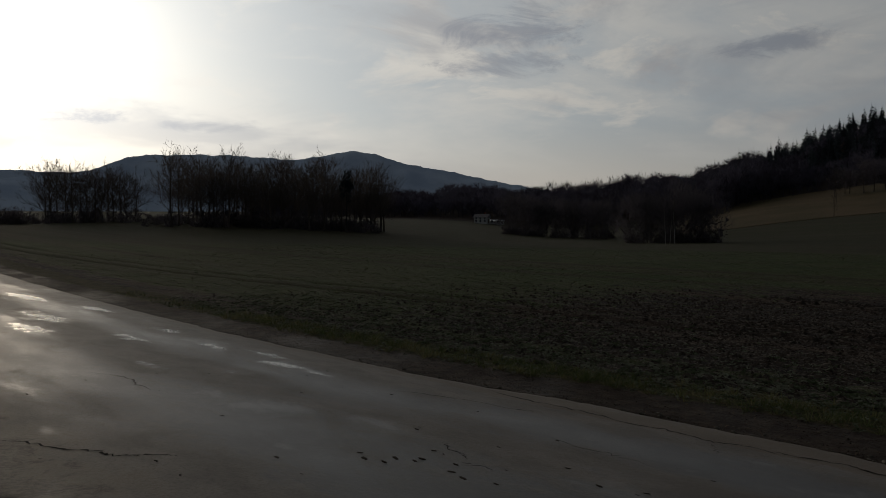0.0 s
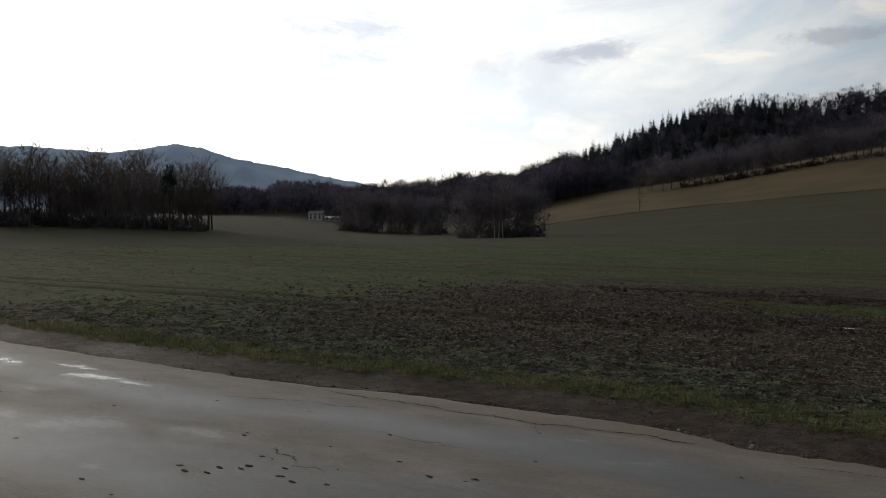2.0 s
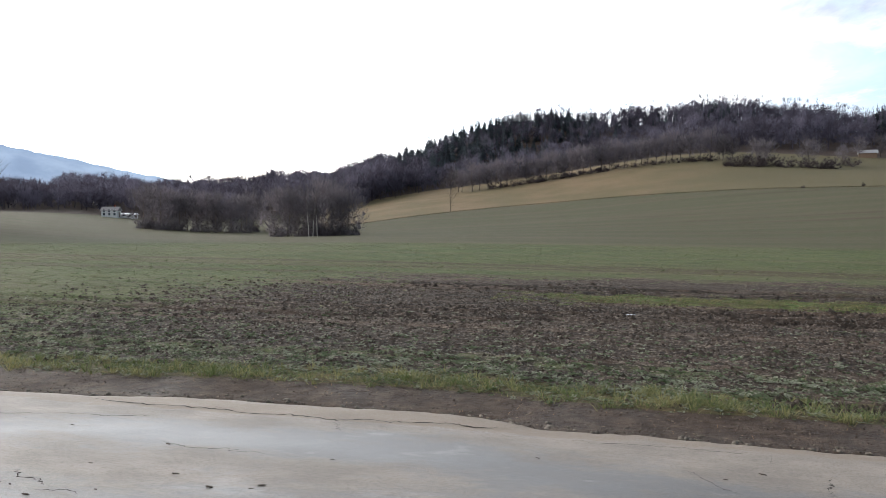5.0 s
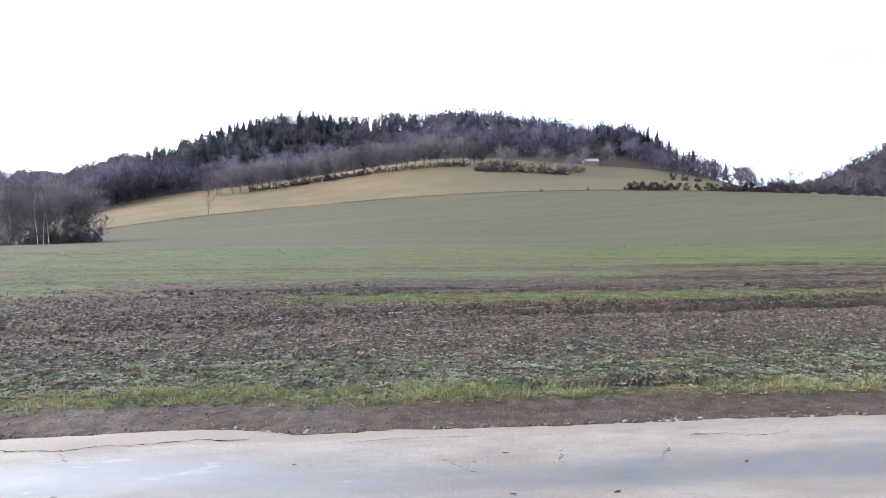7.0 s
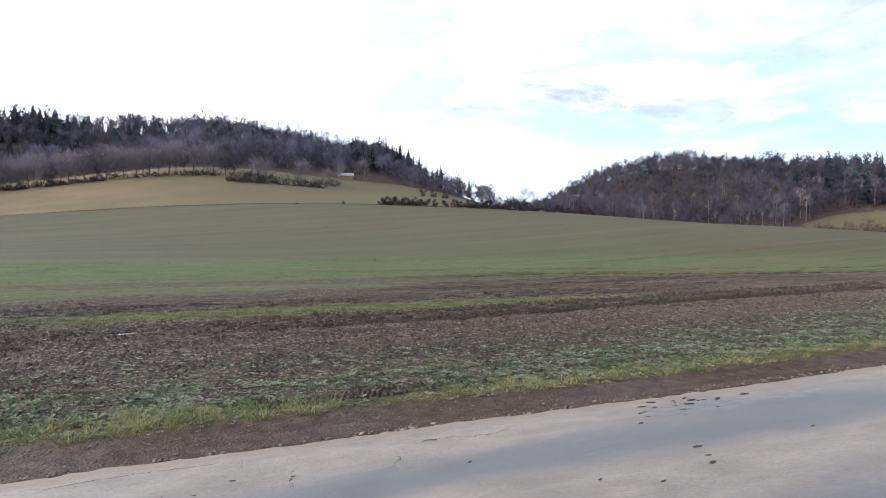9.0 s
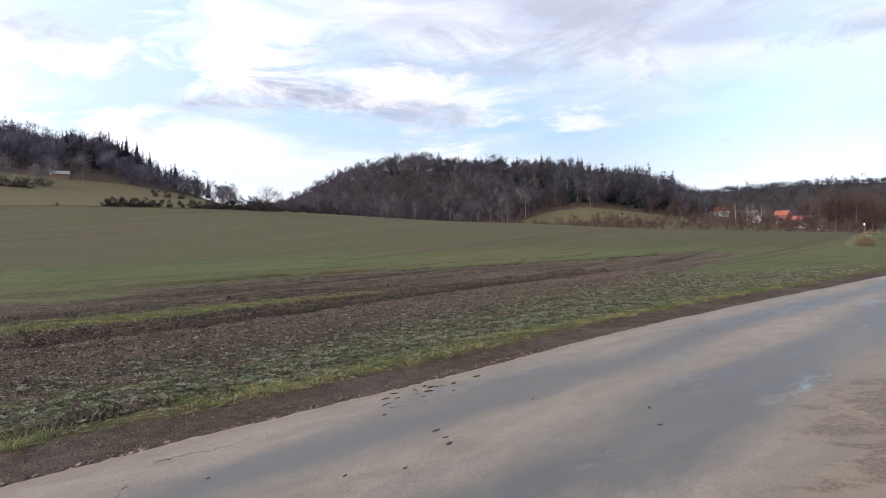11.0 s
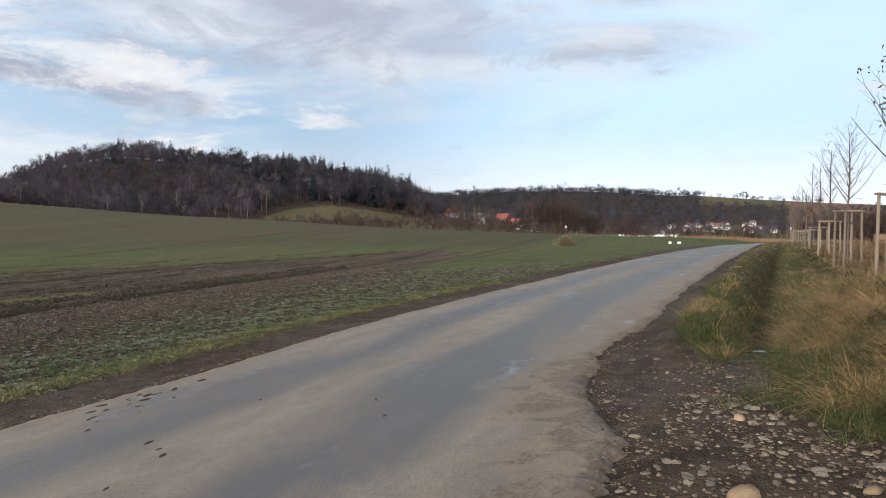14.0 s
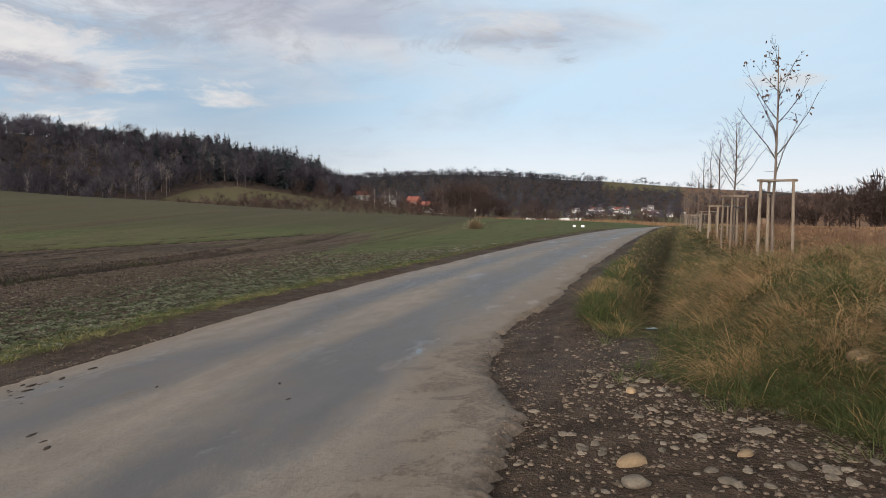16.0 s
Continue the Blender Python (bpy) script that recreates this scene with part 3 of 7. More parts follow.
def lie(x, y):
    """The land's height without its furrows and ruts."""
    x, y = np.asarray(x, float), np.asarray(y, float)
    h = np.where(y < 8, -0.0897 * np.clip(y, -7, 8), -0.7176 - 0.0897 * 17 * (1 - np.exp(-(np.maximum(y, 8) - 8) / 17)))
    for cx, cy, high, rx, ry, turn in NEAR_HILLS + FAR_HILLS:
        c, s, dx, dy = math.cos(turn), math.sin(turn), x - cx, y - cy
        h = h + high * np.exp(-((c * dx + s * dy) / rx) ** 2 - ((c * dy - s * dx) / ry) ** 2)
    return h


def track_line(x):
    """The nearer of two wheel ruts that cross the field and bend away from the road."""
    x = np.asarray(x, float)
    return np.interp(x, [-100, -4, 5, 11, 15, 19, 25, 33, 45, 62, 72, 90], [18.4, 18.6, 20.5, 20.6, 21.3, 22.0, 23.0, 23.7, 24.2, 25.6, 27.6, 29.0]) + 0.12 * np.sin(x * 0.21)


def furrow_line(x):
    """The furrow behind which the green crop begins."""
    return np.interp(np.asarray(x, float), [-30, 10, 22, 34, 41, 50, 57, 63, 74], [46.0, 46.2, 46.4, 47.2, 43.4, 38.6, 35.0, 32.2, 28.6])


def crop_reach(x):
    """How far the leafy crop reaches into the field from the road."""
    return 3.0 + 0.33 * soft(np.asarray(x, float) - 8.0, 2.0)


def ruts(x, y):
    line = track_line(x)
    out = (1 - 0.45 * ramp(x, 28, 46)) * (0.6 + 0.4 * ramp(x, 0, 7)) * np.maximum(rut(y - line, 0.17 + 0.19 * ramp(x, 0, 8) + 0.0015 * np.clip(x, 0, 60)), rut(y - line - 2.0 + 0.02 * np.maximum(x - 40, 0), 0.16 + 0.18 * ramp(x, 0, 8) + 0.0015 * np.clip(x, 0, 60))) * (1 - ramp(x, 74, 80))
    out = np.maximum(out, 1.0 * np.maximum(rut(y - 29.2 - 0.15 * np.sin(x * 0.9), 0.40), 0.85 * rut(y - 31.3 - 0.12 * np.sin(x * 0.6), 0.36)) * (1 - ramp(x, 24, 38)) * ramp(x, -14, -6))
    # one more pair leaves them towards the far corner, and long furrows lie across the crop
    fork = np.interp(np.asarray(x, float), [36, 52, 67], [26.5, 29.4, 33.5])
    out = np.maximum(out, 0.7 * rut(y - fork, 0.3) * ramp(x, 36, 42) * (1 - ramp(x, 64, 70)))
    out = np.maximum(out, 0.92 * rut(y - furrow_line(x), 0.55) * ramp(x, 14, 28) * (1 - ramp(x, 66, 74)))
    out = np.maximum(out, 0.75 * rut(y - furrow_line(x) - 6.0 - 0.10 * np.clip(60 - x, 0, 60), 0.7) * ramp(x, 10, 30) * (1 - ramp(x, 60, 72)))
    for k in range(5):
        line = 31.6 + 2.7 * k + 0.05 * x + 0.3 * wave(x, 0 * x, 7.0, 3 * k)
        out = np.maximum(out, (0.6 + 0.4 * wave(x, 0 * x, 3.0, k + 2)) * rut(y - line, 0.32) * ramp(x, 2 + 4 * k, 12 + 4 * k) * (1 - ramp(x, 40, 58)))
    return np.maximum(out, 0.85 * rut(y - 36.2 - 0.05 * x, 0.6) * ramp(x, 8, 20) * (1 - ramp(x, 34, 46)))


def on_road(x, y, grow=0.0):
    return (y < road_left(x) + grow) & (y > road_right(x) - grow)


def rut(d, width):
    return np.exp(-(d / width) ** 2)


def land(x, y):
    """The land's height."""
    x, y = np.asarray(x, float), np.asarray(y, float)
    h = lie(x, y)
    near = 1 - ramp(np.hypot(x, y), 60, 120)
    left, right = road_left(x), road_right(x)
    field = ramp(y, left + 0.9, left + 2.2) * near
    h = h + field * 0.035 * (wave(x, y, 0.55, 1.0) + 0.7 * wave(x, y, 1.7, 4.0))
    h = h + 0.05 * rut(y - left - 1.25, 0.45) * near
    # wheel ruts in the field
    h = h + ((0.12 * rut(y - track_line(x) - 0.75, 0.30) + 0.10 * rut(y - track_line(x) - 2.75, 0.30)) * (0.35 + 0.65 * ramp(x, 0, 8)) + 0.16 * rut(y - furrow_line(x) - 1.1, 0.6) * ramp(x, 14, 28)) * near * (1 - ramp(x, 70, 78)) * ramp(y, left + 3, left + 5)
    h = h - 0.28 * ruts(x, y) * near * ramp(y, left + 3, left + 5)
    for k in range(9):
        h = h - 0.045 * rut(y - 11.2 - k * 2.35 - 0.25 * wave(x, 0 * x, 5.0, k), 0.30) * near * ramp(y, left + 3, left + 5)
    # the ditch, its banks and the rough strip beside the road
    d = y - ditch_line(x)
    go = ramp(x, 8.3, 9.6) * (1 - ramp(x, 32, 48))
    h = h - 0.62 * rut(d, 0.33) * go
    h = h + 0.20 * rut(d - 0.85, 0.36) * go
    bank = ramp(-d, 0.35, 1.3) * (1 - ramp(-d, 5.5, 8.0)) * ramp(grass_edge(np.minimum(x, 10.4)) - y, 0.1, 0.9) * near
    h = h + bank * (0.34 - 0.40 * ramp(x, 10.5, 15) + 0.20 * wave(x, y, 0.62, 2.0) + 0.10 * wave(x, y, 0.31, 5.0))
    # shoulder beside the road and the bed under it
    h = np.where(on_road(x, y, 0.02), h - 0.07, h - 0.035 * (1 - ramp(np.maximum(y - left, right - y), 0.2, 1.2)) * near)
    return h


def meadow_edge(az):
    """How far off the tan meadow begins above the tilled slope, by bearing."""
    return np.interp(az, [-24, -20, -16, -12, -7, -2, 3, 8, 12.5, 16, 21, 27, 32, 36.6, 41, 44], [208, 216, 226, 232, 236, 234, 230, 224, 221, 218, 217, 214, 221, 206, 203, 203])


def zones(x, y):
    """How far each kind of ground cover holds at a place."""
    left, right = road_left(x), road_right(x)
    r, az = np.hypot(x, y), np.degrees(np.arctan2(x, y))
    d = ditch_line(x) - y
    off = y - left
    w = wave(x, y, 9.0, 3.0)
    field = off > 0.9
    line = 20.0
    bare = ramp(off, 3.0, 6.5) * (1 - ramp(y + 3.0 * w, line + 11 + 0.18 * np.clip(x, 0, 60), line + 21 + 0.30 * np.clip(x, 0, 60))) * field * (1 - ramp(x + 0.5 * (y - 27) + 4 * w, 58, 82)) * (1 - ramp(-x, 35, 80)) * (1 - 0.78 * ramp(-x, 4, 22))
    bare = bare * (1 - ramp(y + 0.5 * w - furrow_line(x), -0.8, 0.8) * ramp(x, 14, 30))
    bare = bare * ramp(off + 0.8 * wave(x, y, 2.0, 5), crop_reach(x) - 1.0, crop_reach(x) + 2.5)
    bare = np.maximum(bare, 0.62 * field * (1 - ramp(off, crop_reach(x) + 0.5, crop_reach(x) + 3.5)) * (1 - ramp(x, 30, 55)))
    grass_strip = (off > 1.0) & (off < 2.7)
    turf = np.where(grass_strip, 1.0, 0.0) + np.where((y > line + 4.6) & (y < line + 8.2) & (x > -2) & (x < 21), 0.62 + 0.3 * wave(x, y, 1.2, 2), 0.0)
    turf = np.maximum(turf, ((right - y) > 0.5) * 1.0)
    mud = ((off > -0.2) & (off < 1.1)) * 1.0
    mud = np.maximum(mud, 0.9 * np.exp(-((x - 3.5) / 0.8) ** 2 - ((y - 8.9) / 0.28) ** 2))
    mud = np.maximum(mud, 1.0 * ((right - y) > -0.4) * (y > strip_edge(x) - 0.05) * (x > 0))
    layby = (y < right + 0.6) & (y > grass_edge(x)) & (x < 10.2)
    mud = np.maximum(mud, layby * 1.0)
    turf = np.where(layby, 0, turf)
    stub = ramp(d + 0.5 * w, 2.4, 3.8) * (y < 0) * ramp(x, 8, 11)
    turf = turf * (1 - stub)
    back = (y < grass_edge(x)) & (x < 10)
    turf = np.maximum(turf, back * 1.0)
    edge_b = meadow_edge(az)
    meadow = ramp(r, edge_b - 2, edge_b + 2) * (az > -23) * (az < 43)
    meadow = np.maximum(meadow, 0.6 * ramp(r, 1180, 1250) * (az >= 86) * (az < 125))
    litter = ramp(r, 335, 350) * (np.abs(az - 7) < 26) + ramp(r, 325, 340) * (az > 33) * (az < 54.5) + ramp(r - np.interp(az, [54, 56, 58.5, 62.2, 67, 70], [330, 354, 370, 367, 354, 340]), -2, 4) * (az >= 54.5) * (az < 69)
    litter = litter + ramp(r, 330, 350) * (az < -19) * (az > -60)
    meadow = np.maximum(meadow, 0.52 * ramp(r, 270, 290) * (az >= 45) * (az < 100) * (r < 1060))
    litter = litter + ramp(r, 1040, 1080) * (az > 60) * (az < 90.5) + ramp(r, 1040, 1080) * (1 - ramp(r + 60 * w, 1290, 1360)) * (az >= 90.5) * (az < 120) + 0.7 * ramp(r, 700, 800) * (az > -60) * (az < 60)
    slope = ramp(r, 78, 92) * (y > 20)
    line = track_line(x)
    lane = ramp(y - line, -2.6, -1.2) * (1 - ramp(y - line, 1.6, 2.4)) * (1 - ramp(x, 60, 78)) * (0.3 + 0.7 * ramp(x, 5, 14)) * (r < 110)
    patch = ramp(y + 0.5 * wave(x, y, 1.5, 4), 24.6, 25.4) * (1 - ramp(y + 0.5 * wave(x, y, 1.5, 4), 27.6, 28.6)) * ramp(x, -3, 0.5) * (1 - ramp(x, 15, 23))
    churn = ramp(y + 0.4 * w, 27.8, 29.0) * (1 - ramp(y + 0.6 * w, 31.6, 33.2)) * ramp(x, -9, -2) * (1 - ramp(x, 26, 40))
    churn = np.maximum(churn, 0.75 * ramp(y + w, 30, 33) * (1 - ramp(y - furrow_line(x), -5, -1)) * ramp(x, 10, 22) * (1 - ramp(x, 48, 60)))
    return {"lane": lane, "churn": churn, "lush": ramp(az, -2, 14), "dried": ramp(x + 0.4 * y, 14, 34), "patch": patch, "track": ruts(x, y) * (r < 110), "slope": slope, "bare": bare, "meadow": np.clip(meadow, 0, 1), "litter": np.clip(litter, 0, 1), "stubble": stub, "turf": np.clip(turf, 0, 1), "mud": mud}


def mesh_of(name, verts, faces, mats, attrs=None, smooth=True):
    """A mesh from arrays: faces of one size, float attributes a corner point each."""
    me = bpy.data.meshes.new(name)
    verts, faces = np.asarray(verts, np.float32), np.asarray(faces, np.int32)
    k = faces.shape[1]
    me.vertices.add(len(verts))
    me.vertices.foreach_set("co", verts.ravel())
    me.loops.add(faces.size)
    me.loops.foreach_set("vertex_index", faces.ravel())
    me.polygons.add(len(faces))
    me.polygons.foreach_set("loop_start", np.arange(0, faces.size, k, dtype=np.int32))
    me.polygons.foreach_set("use_smooth", np.full(len(faces), smooth))
    for key, values in (attrs or {}).items():
        me.attributes.new(key, "FLOAT", "POINT").data.foreach_set("value", np.asarray(values, np.float32).ravel())
    me.update(calc_edges=True)
    for m in mats if isinstance(mats, (list, tuple)) else [mats]:
        me.materials.append(m)
    return me


def grid_faces(nx, ny):
    i = np.arange(nx * ny).reshape(nx, ny)
    return np.stack([i[:-1, :-1], i[1:, :-1], i[1:, 1:], i[:-1, 1:]], -1).reshape(-1, 4)


def spaced(lo, hi, fine, grow, reach):
    """Places from -reach to reach: evenly close between lo and hi, ever wider outside."""
    step, out = fine, [0.0]
    while out[-1] < reach:
        step *= grow
        out.append(out[-1] + step)
    out = np.array(out[1:])
    return np.concatenate([lo - out[::-1], np.arange(lo, hi, fine), hi + out - fine])


gx, gy = spaced(-14, 30, 0.38, 1.042, 4800), spaced(-7, 48, 0.15, 1.034, 4800)
X, Y = np.meshgrid(gx, gy, indexing="ij")
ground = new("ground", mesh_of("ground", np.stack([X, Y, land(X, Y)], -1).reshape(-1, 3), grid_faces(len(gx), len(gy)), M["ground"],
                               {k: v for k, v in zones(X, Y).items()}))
tagged(ground, "rolling winter fields, tan meadow and woodland floor", "ground", kind="structure")


# x, y, half-length, half-width and depth of the damp hollows in the road
POOLS = ((-22.8, 6.2, 1.8, 0.35, 1.0), (-16.8, 4.8, 1.8, 0.40, 0.9), (-14.7, 3.85, 1.3, 0.32, 0.85), (-12.5, 4.9, 0.9, 0.25, 0.75), (-11.0, 5.6, 0.7, 0.18, 0.75), (-18.5, 6.6, 1.2, 0.30, 0.9), (-13.4, 6.0, 0.8, 0.20, 0.75), (-9.6, 3.9, 0.5, 0.15, 0.65), (-8.8, 5.5, 0.8, 0.20, 0.9), (-8.7, 4.55, 0.5, 0.18, 0.7), (-9.8, 5.9, 0.6, 0.16, 0.9), (-7.9, 5.45, 0.5, 0.12, 0.8), (7.7, 2.05, 0.9, 0.22, 0.62),
         (4.7, 2.7, 0.9, 0.22, 0.5), (12.2, 1.5, 0.7, 0.16, 0.6), (17.6, 0.95, 0.9, 0.17, 0.62), (22.0, 0.5, 1.0, 0.17, 0.62), (26.8, -0.2, 1.4, 0.2, 0.62), (17.2, 3.1, 0.8, 0.15, 0.5))


def road_top(x, y):
    """The asphalt's height: gently uneven, with two shallow wheel tracks."""
    z = lie(x, y) + 0.012 * wave(x, y, 1.9, 2)
    for c in (1.6, 3.9):
        z = z - 0.012 * rut(road_left(x) - y - c, 0.6)
    return z


def build_road():
    xs = np.concatenate([np.arange(-90, -16, 0.6), np.arange(-16, 2, 0.12), np.arange(2, 11, 0.06), np.arange(11, 22, 0.12), np.arange(22, 60, 0.35), np.arange(60, 130, 1.0)])
    n = 64
    u = np.linspace(0, 1, n)
    u = u + 0.018 * np.sin(2 * np.pi * u)
    V, wheel, edge = [], [], []
    left = road_left(xs) + 0.03 * wave(xs, 0 * xs, 0.3, 1) + 0.04 * wave(xs, 0 * xs, 1.8, 3) + 0.02 * np.random.RandomState(3).uniform(-1, 1, len(xs))
    right = road_right(xs) - (0.03 * wave(xs, 0 * xs, 0.21, 5) + 0.09 * wave(xs, 0 * xs, 1.1, 8) + 0.055 * np.random.RandomState(4).uniform(-1, 1, len(xs))) * (1 - 0.7 * ramp(xs, 15, 40))
    Xr = np.repeat(xs[:, None], n, 1)
    Yr = left[:, None] + (right - left)[:, None] * u[None]
    Z = road_top(Xr, Yr)
    lane = (Yr - left[:, None])
    wheel = np.maximum(rut(-lane - 1.65, 0.60), rut(-lane - 3.9, 0.80))
    far_edge = 1 - ramp(-lane, 0.3, 2.2)
    worn = (1 - ramp(Yr - right[:, None], 0.1, 1.3)) * (1 - 0.85 * ramp(Xr, 7.5, 9.5))
    edge = np.maximum(1 - ramp(-lane, 0.0, 0.6), 0.8 * (1 - ramp(Yr - right[:, None], 0.0, 1.9)))
    Z[:, 0] -= 0.09
    Z[:, -1] -= 0.09
    edge = np.maximum(edge, 0.8 * (Yr > 6.4) * (Xr > -7.5) * (Xr < 0))
    pool = np.max([deep * np.exp(-((Xr - px) / rx) ** 2 - ((Yr - py) / ry) ** 2) for px, py, rx, ry, deep in POOLS], 0)
    me = mesh_of("road", np.stack([Xr, Yr, Z], -1).reshape(-1, 3), grid_faces(len(xs), n)[:, ::-1], M["road"], {"wheel": wheel, "edge": edge, "far_edge": far_edge, "worn": worn, "pool": pool})
    tagged(new("road", me), "narrow worn asphalt lane, damp, muddy and patched", "road", kind="structure")


build_road()


# ---- mountains beyond the valley, haze put into their blue ----
def build_mountain(name, label, crest, az0, az1, dist, depth):
    """A long ridge: its crest is given as bearings and heights."""
    az = np.linspace(az0, az1, 260)
    v = np.linspace(-1, 1, 26)
    top = np.interp(az, [c[0] for c in crest], [c[1] for c in crest])
    k = np.hanning(15)
    top = np.convolve(np.pad(top, 7, mode="edge"), k / k.sum(), mode="valid")
    A, V = np.meshgrid(az, v, indexing="ij")
    H = np.repeat(top[:, None], len(v), 1)
    r = dist + depth * V * (1 + 0.12 * wave(A, V, 3.0, 1))
    z = H * np.cos(V * np.pi / 2) ** 1.2 + 4 * wave(A, V * 4, 0.8, 2) * (1 - V * V) + 2.2 * wave(A, V * 9, 0.10, 4) * (1 - np.abs(V)) - 20 * (np.abs(V) > 0.98)
    x, y = r * np.sin(np.radians(A)), r * np.cos(np.radians(A))
    ob = new(name, mesh_of(name, np.stack([x, y, z], -1).reshape(-1, 3), grid_faces(len(az), len(v)), M["hazy_ridge"]))
    tagged(ob, label, "mountain", kind="structure")


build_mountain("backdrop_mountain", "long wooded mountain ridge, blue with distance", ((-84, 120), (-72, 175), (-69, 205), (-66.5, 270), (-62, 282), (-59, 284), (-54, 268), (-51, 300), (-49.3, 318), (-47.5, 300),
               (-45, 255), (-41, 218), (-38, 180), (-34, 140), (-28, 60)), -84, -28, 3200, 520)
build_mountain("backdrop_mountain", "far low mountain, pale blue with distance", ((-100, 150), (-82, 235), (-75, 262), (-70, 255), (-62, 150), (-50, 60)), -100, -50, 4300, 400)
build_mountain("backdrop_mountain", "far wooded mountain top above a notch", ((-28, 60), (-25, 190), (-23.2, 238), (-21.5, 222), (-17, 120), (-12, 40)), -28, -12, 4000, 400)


# ---- trees ----
class Strips:
    """Gathers limbs as tapering prisms and twigs as thin triangles."""

    def __init__(self):
        self.v, self.f, self.m = [], [], []

    def limb(self, a, b, ra, rb, sides=3, mat=0):
        d = (b - a).normalized()
        e = d.orthogonal().normalized()
        g = d.cross(e)
        k = len(self.v)
        for p, r in ((a, ra), (b, rb)):
            for i in range(sides):
                t = 2 * math.pi * i / sides
                self.v.append(p + (e * math.cos(t) + g * math.sin(t)) * r)
        for i in range(sides):
            j = (i + 1) % sides
            self.f += [(k + i, k + j, k + sides + j), (k + i, k + sides + j, k + sides + i)]
            self.m += [mat, mat]

    def tube(self, points, radii, sides=5, mat=0):
        """One skin through several points."""
        k = len(self.v)
        for i, (p, r) in enumerate(zip(points, radii)):
            d = (points[min(i + 1, len(points) - 1)] - points[max(i - 1, 0)]).normalized()
            e = d.cross(Vector((0, 1, 0))).normalized()
            g = d.cross(e)
            for j in range(sides):
                t = 2 * math.pi * j / sides
                self.v.append(p + (e * math.cos(t) + g * math.sin(t)) * r)
        for i in range(len(points) - 1):
            for j in range(sides):
                a, b = k + i * sides + j, k + i * sides + (j + 1) % sides
                self.f += [(a, b, b + sides), (a, b + sides, a + sides)]
                self.m += [mat, mat]

    def twig(self, a, b, width, side, mat=0):
        k = len(self.v)
        w = (b - a).cross(side)
        w = w.normalized() * width * 0.5 if w.length > 1e-6 else Vector((width * 0.5, 0, 0))
        self.v += [a - w, a + w, b]
        self.f.append((k, k + 1, k + 2))
        self.m.append(mat)

    def arrays(self):
        return np.array([tuple(p) for p in self.v], np.float32), np.array(self.f, np.int32), np.array(self.m, np.int32)


def sway(rng, amount):
    return Vector((rng.uniform(-1, 1), rng.uniform(-1, 1), rng.uniform(-1, 1))) * amount


def grow_bare(rng, high, limbs=12, twigs=9, fine=2, wide=0.36, clear=0.28, thick=0.017, upward=0.65, twig_w=0.006, far=False):
    """A leafless broad-crowned tree: trunk, limbs, branches and a haze of twigs."""
    s = Strips()
    at, r, trunk = Vector((0, 0, -0.3)), high * thick, []
    steps = 3 if far else 7
    lean = Vector((rng.uniform(-0.05, 0.05), rng.uniform(-0.05, 0.05), 1))
    for i in range(steps):
        to = at + (lean + sway(rng, 0.09)) * (high * (0.70 if far else 0.86) / steps)
        r2 = high * thick * (1 - (i + 1) / steps * 0.86)
        trunk.append((at.copy(), to.copy(), r2))
        at, r = to, r2
    s.tube([trunk[0][0]] + [t[1] for t in trunk], [high * thick * 1.35] + [t[2] for t in trunk], 3 if far else 5)
    for i in range(limbs):
        u = clear + (0.97 - clear) * (i + rng.random() * 0.8) / limbs
        seg = min(steps - 1, int(u * steps))
        p = trunk[seg][0].lerp(trunk[seg][1], u * steps - seg)
        a = i * 2.4 + rng.uniform(-0.5, 0.5)
        out = Vector((math.cos(a), math.sin(a), upward + 0.9 * (u - 0.4) + rng.uniform(-0.2, 0.2))).normalized()
        span = high * wide * (1.15 - 0.75 * abs(u - 0.42) - 0.35 * max(0, u - 0.6)) * rng.uniform(0.75, 1.15)
        q, rr = p, max(trunk[seg][2] * 0.5, high * 0.0035)
        for k in range(3):
            t = q + (out + sway(rng, 0.22) + Vector((0, 0, 0.14 * k))) * span / 3
            if far:
                s.twig(q, t, rr * 2.5, sway(rng, 1))
            else:
                s.limb(q, t, rr, rr * 0.6, 3)
            for _ in range(twigs // 3 + (k > 0)):
                b0 = q.lerp(t, rng.random())
                bd = (out * 0.7 + sway(rng, 0.95) + Vector((0, 0, 0.35))).normalized()
                b1 = b0 + bd * span * (rng.uniform(0.16, 0.30) if far else rng.uniform(0.28, 0.5))
                s.twig(b0, b1, high * twig_w, sway(rng, 1))
                for _ in range(fine):
                    c0 = b0.lerp(b1, rng.uniform(0.2, 0.9))
                    s.twig(c0, c0 + (bd + sway(rng, 1.0) + Vector((0, 0, 0.25))).normalized() * span * rng.uniform(0.14, 0.3), high * twig_w * 0.75, sway(rng, 1))
            q, rr = t, rr * 0.6
    return s.arrays()


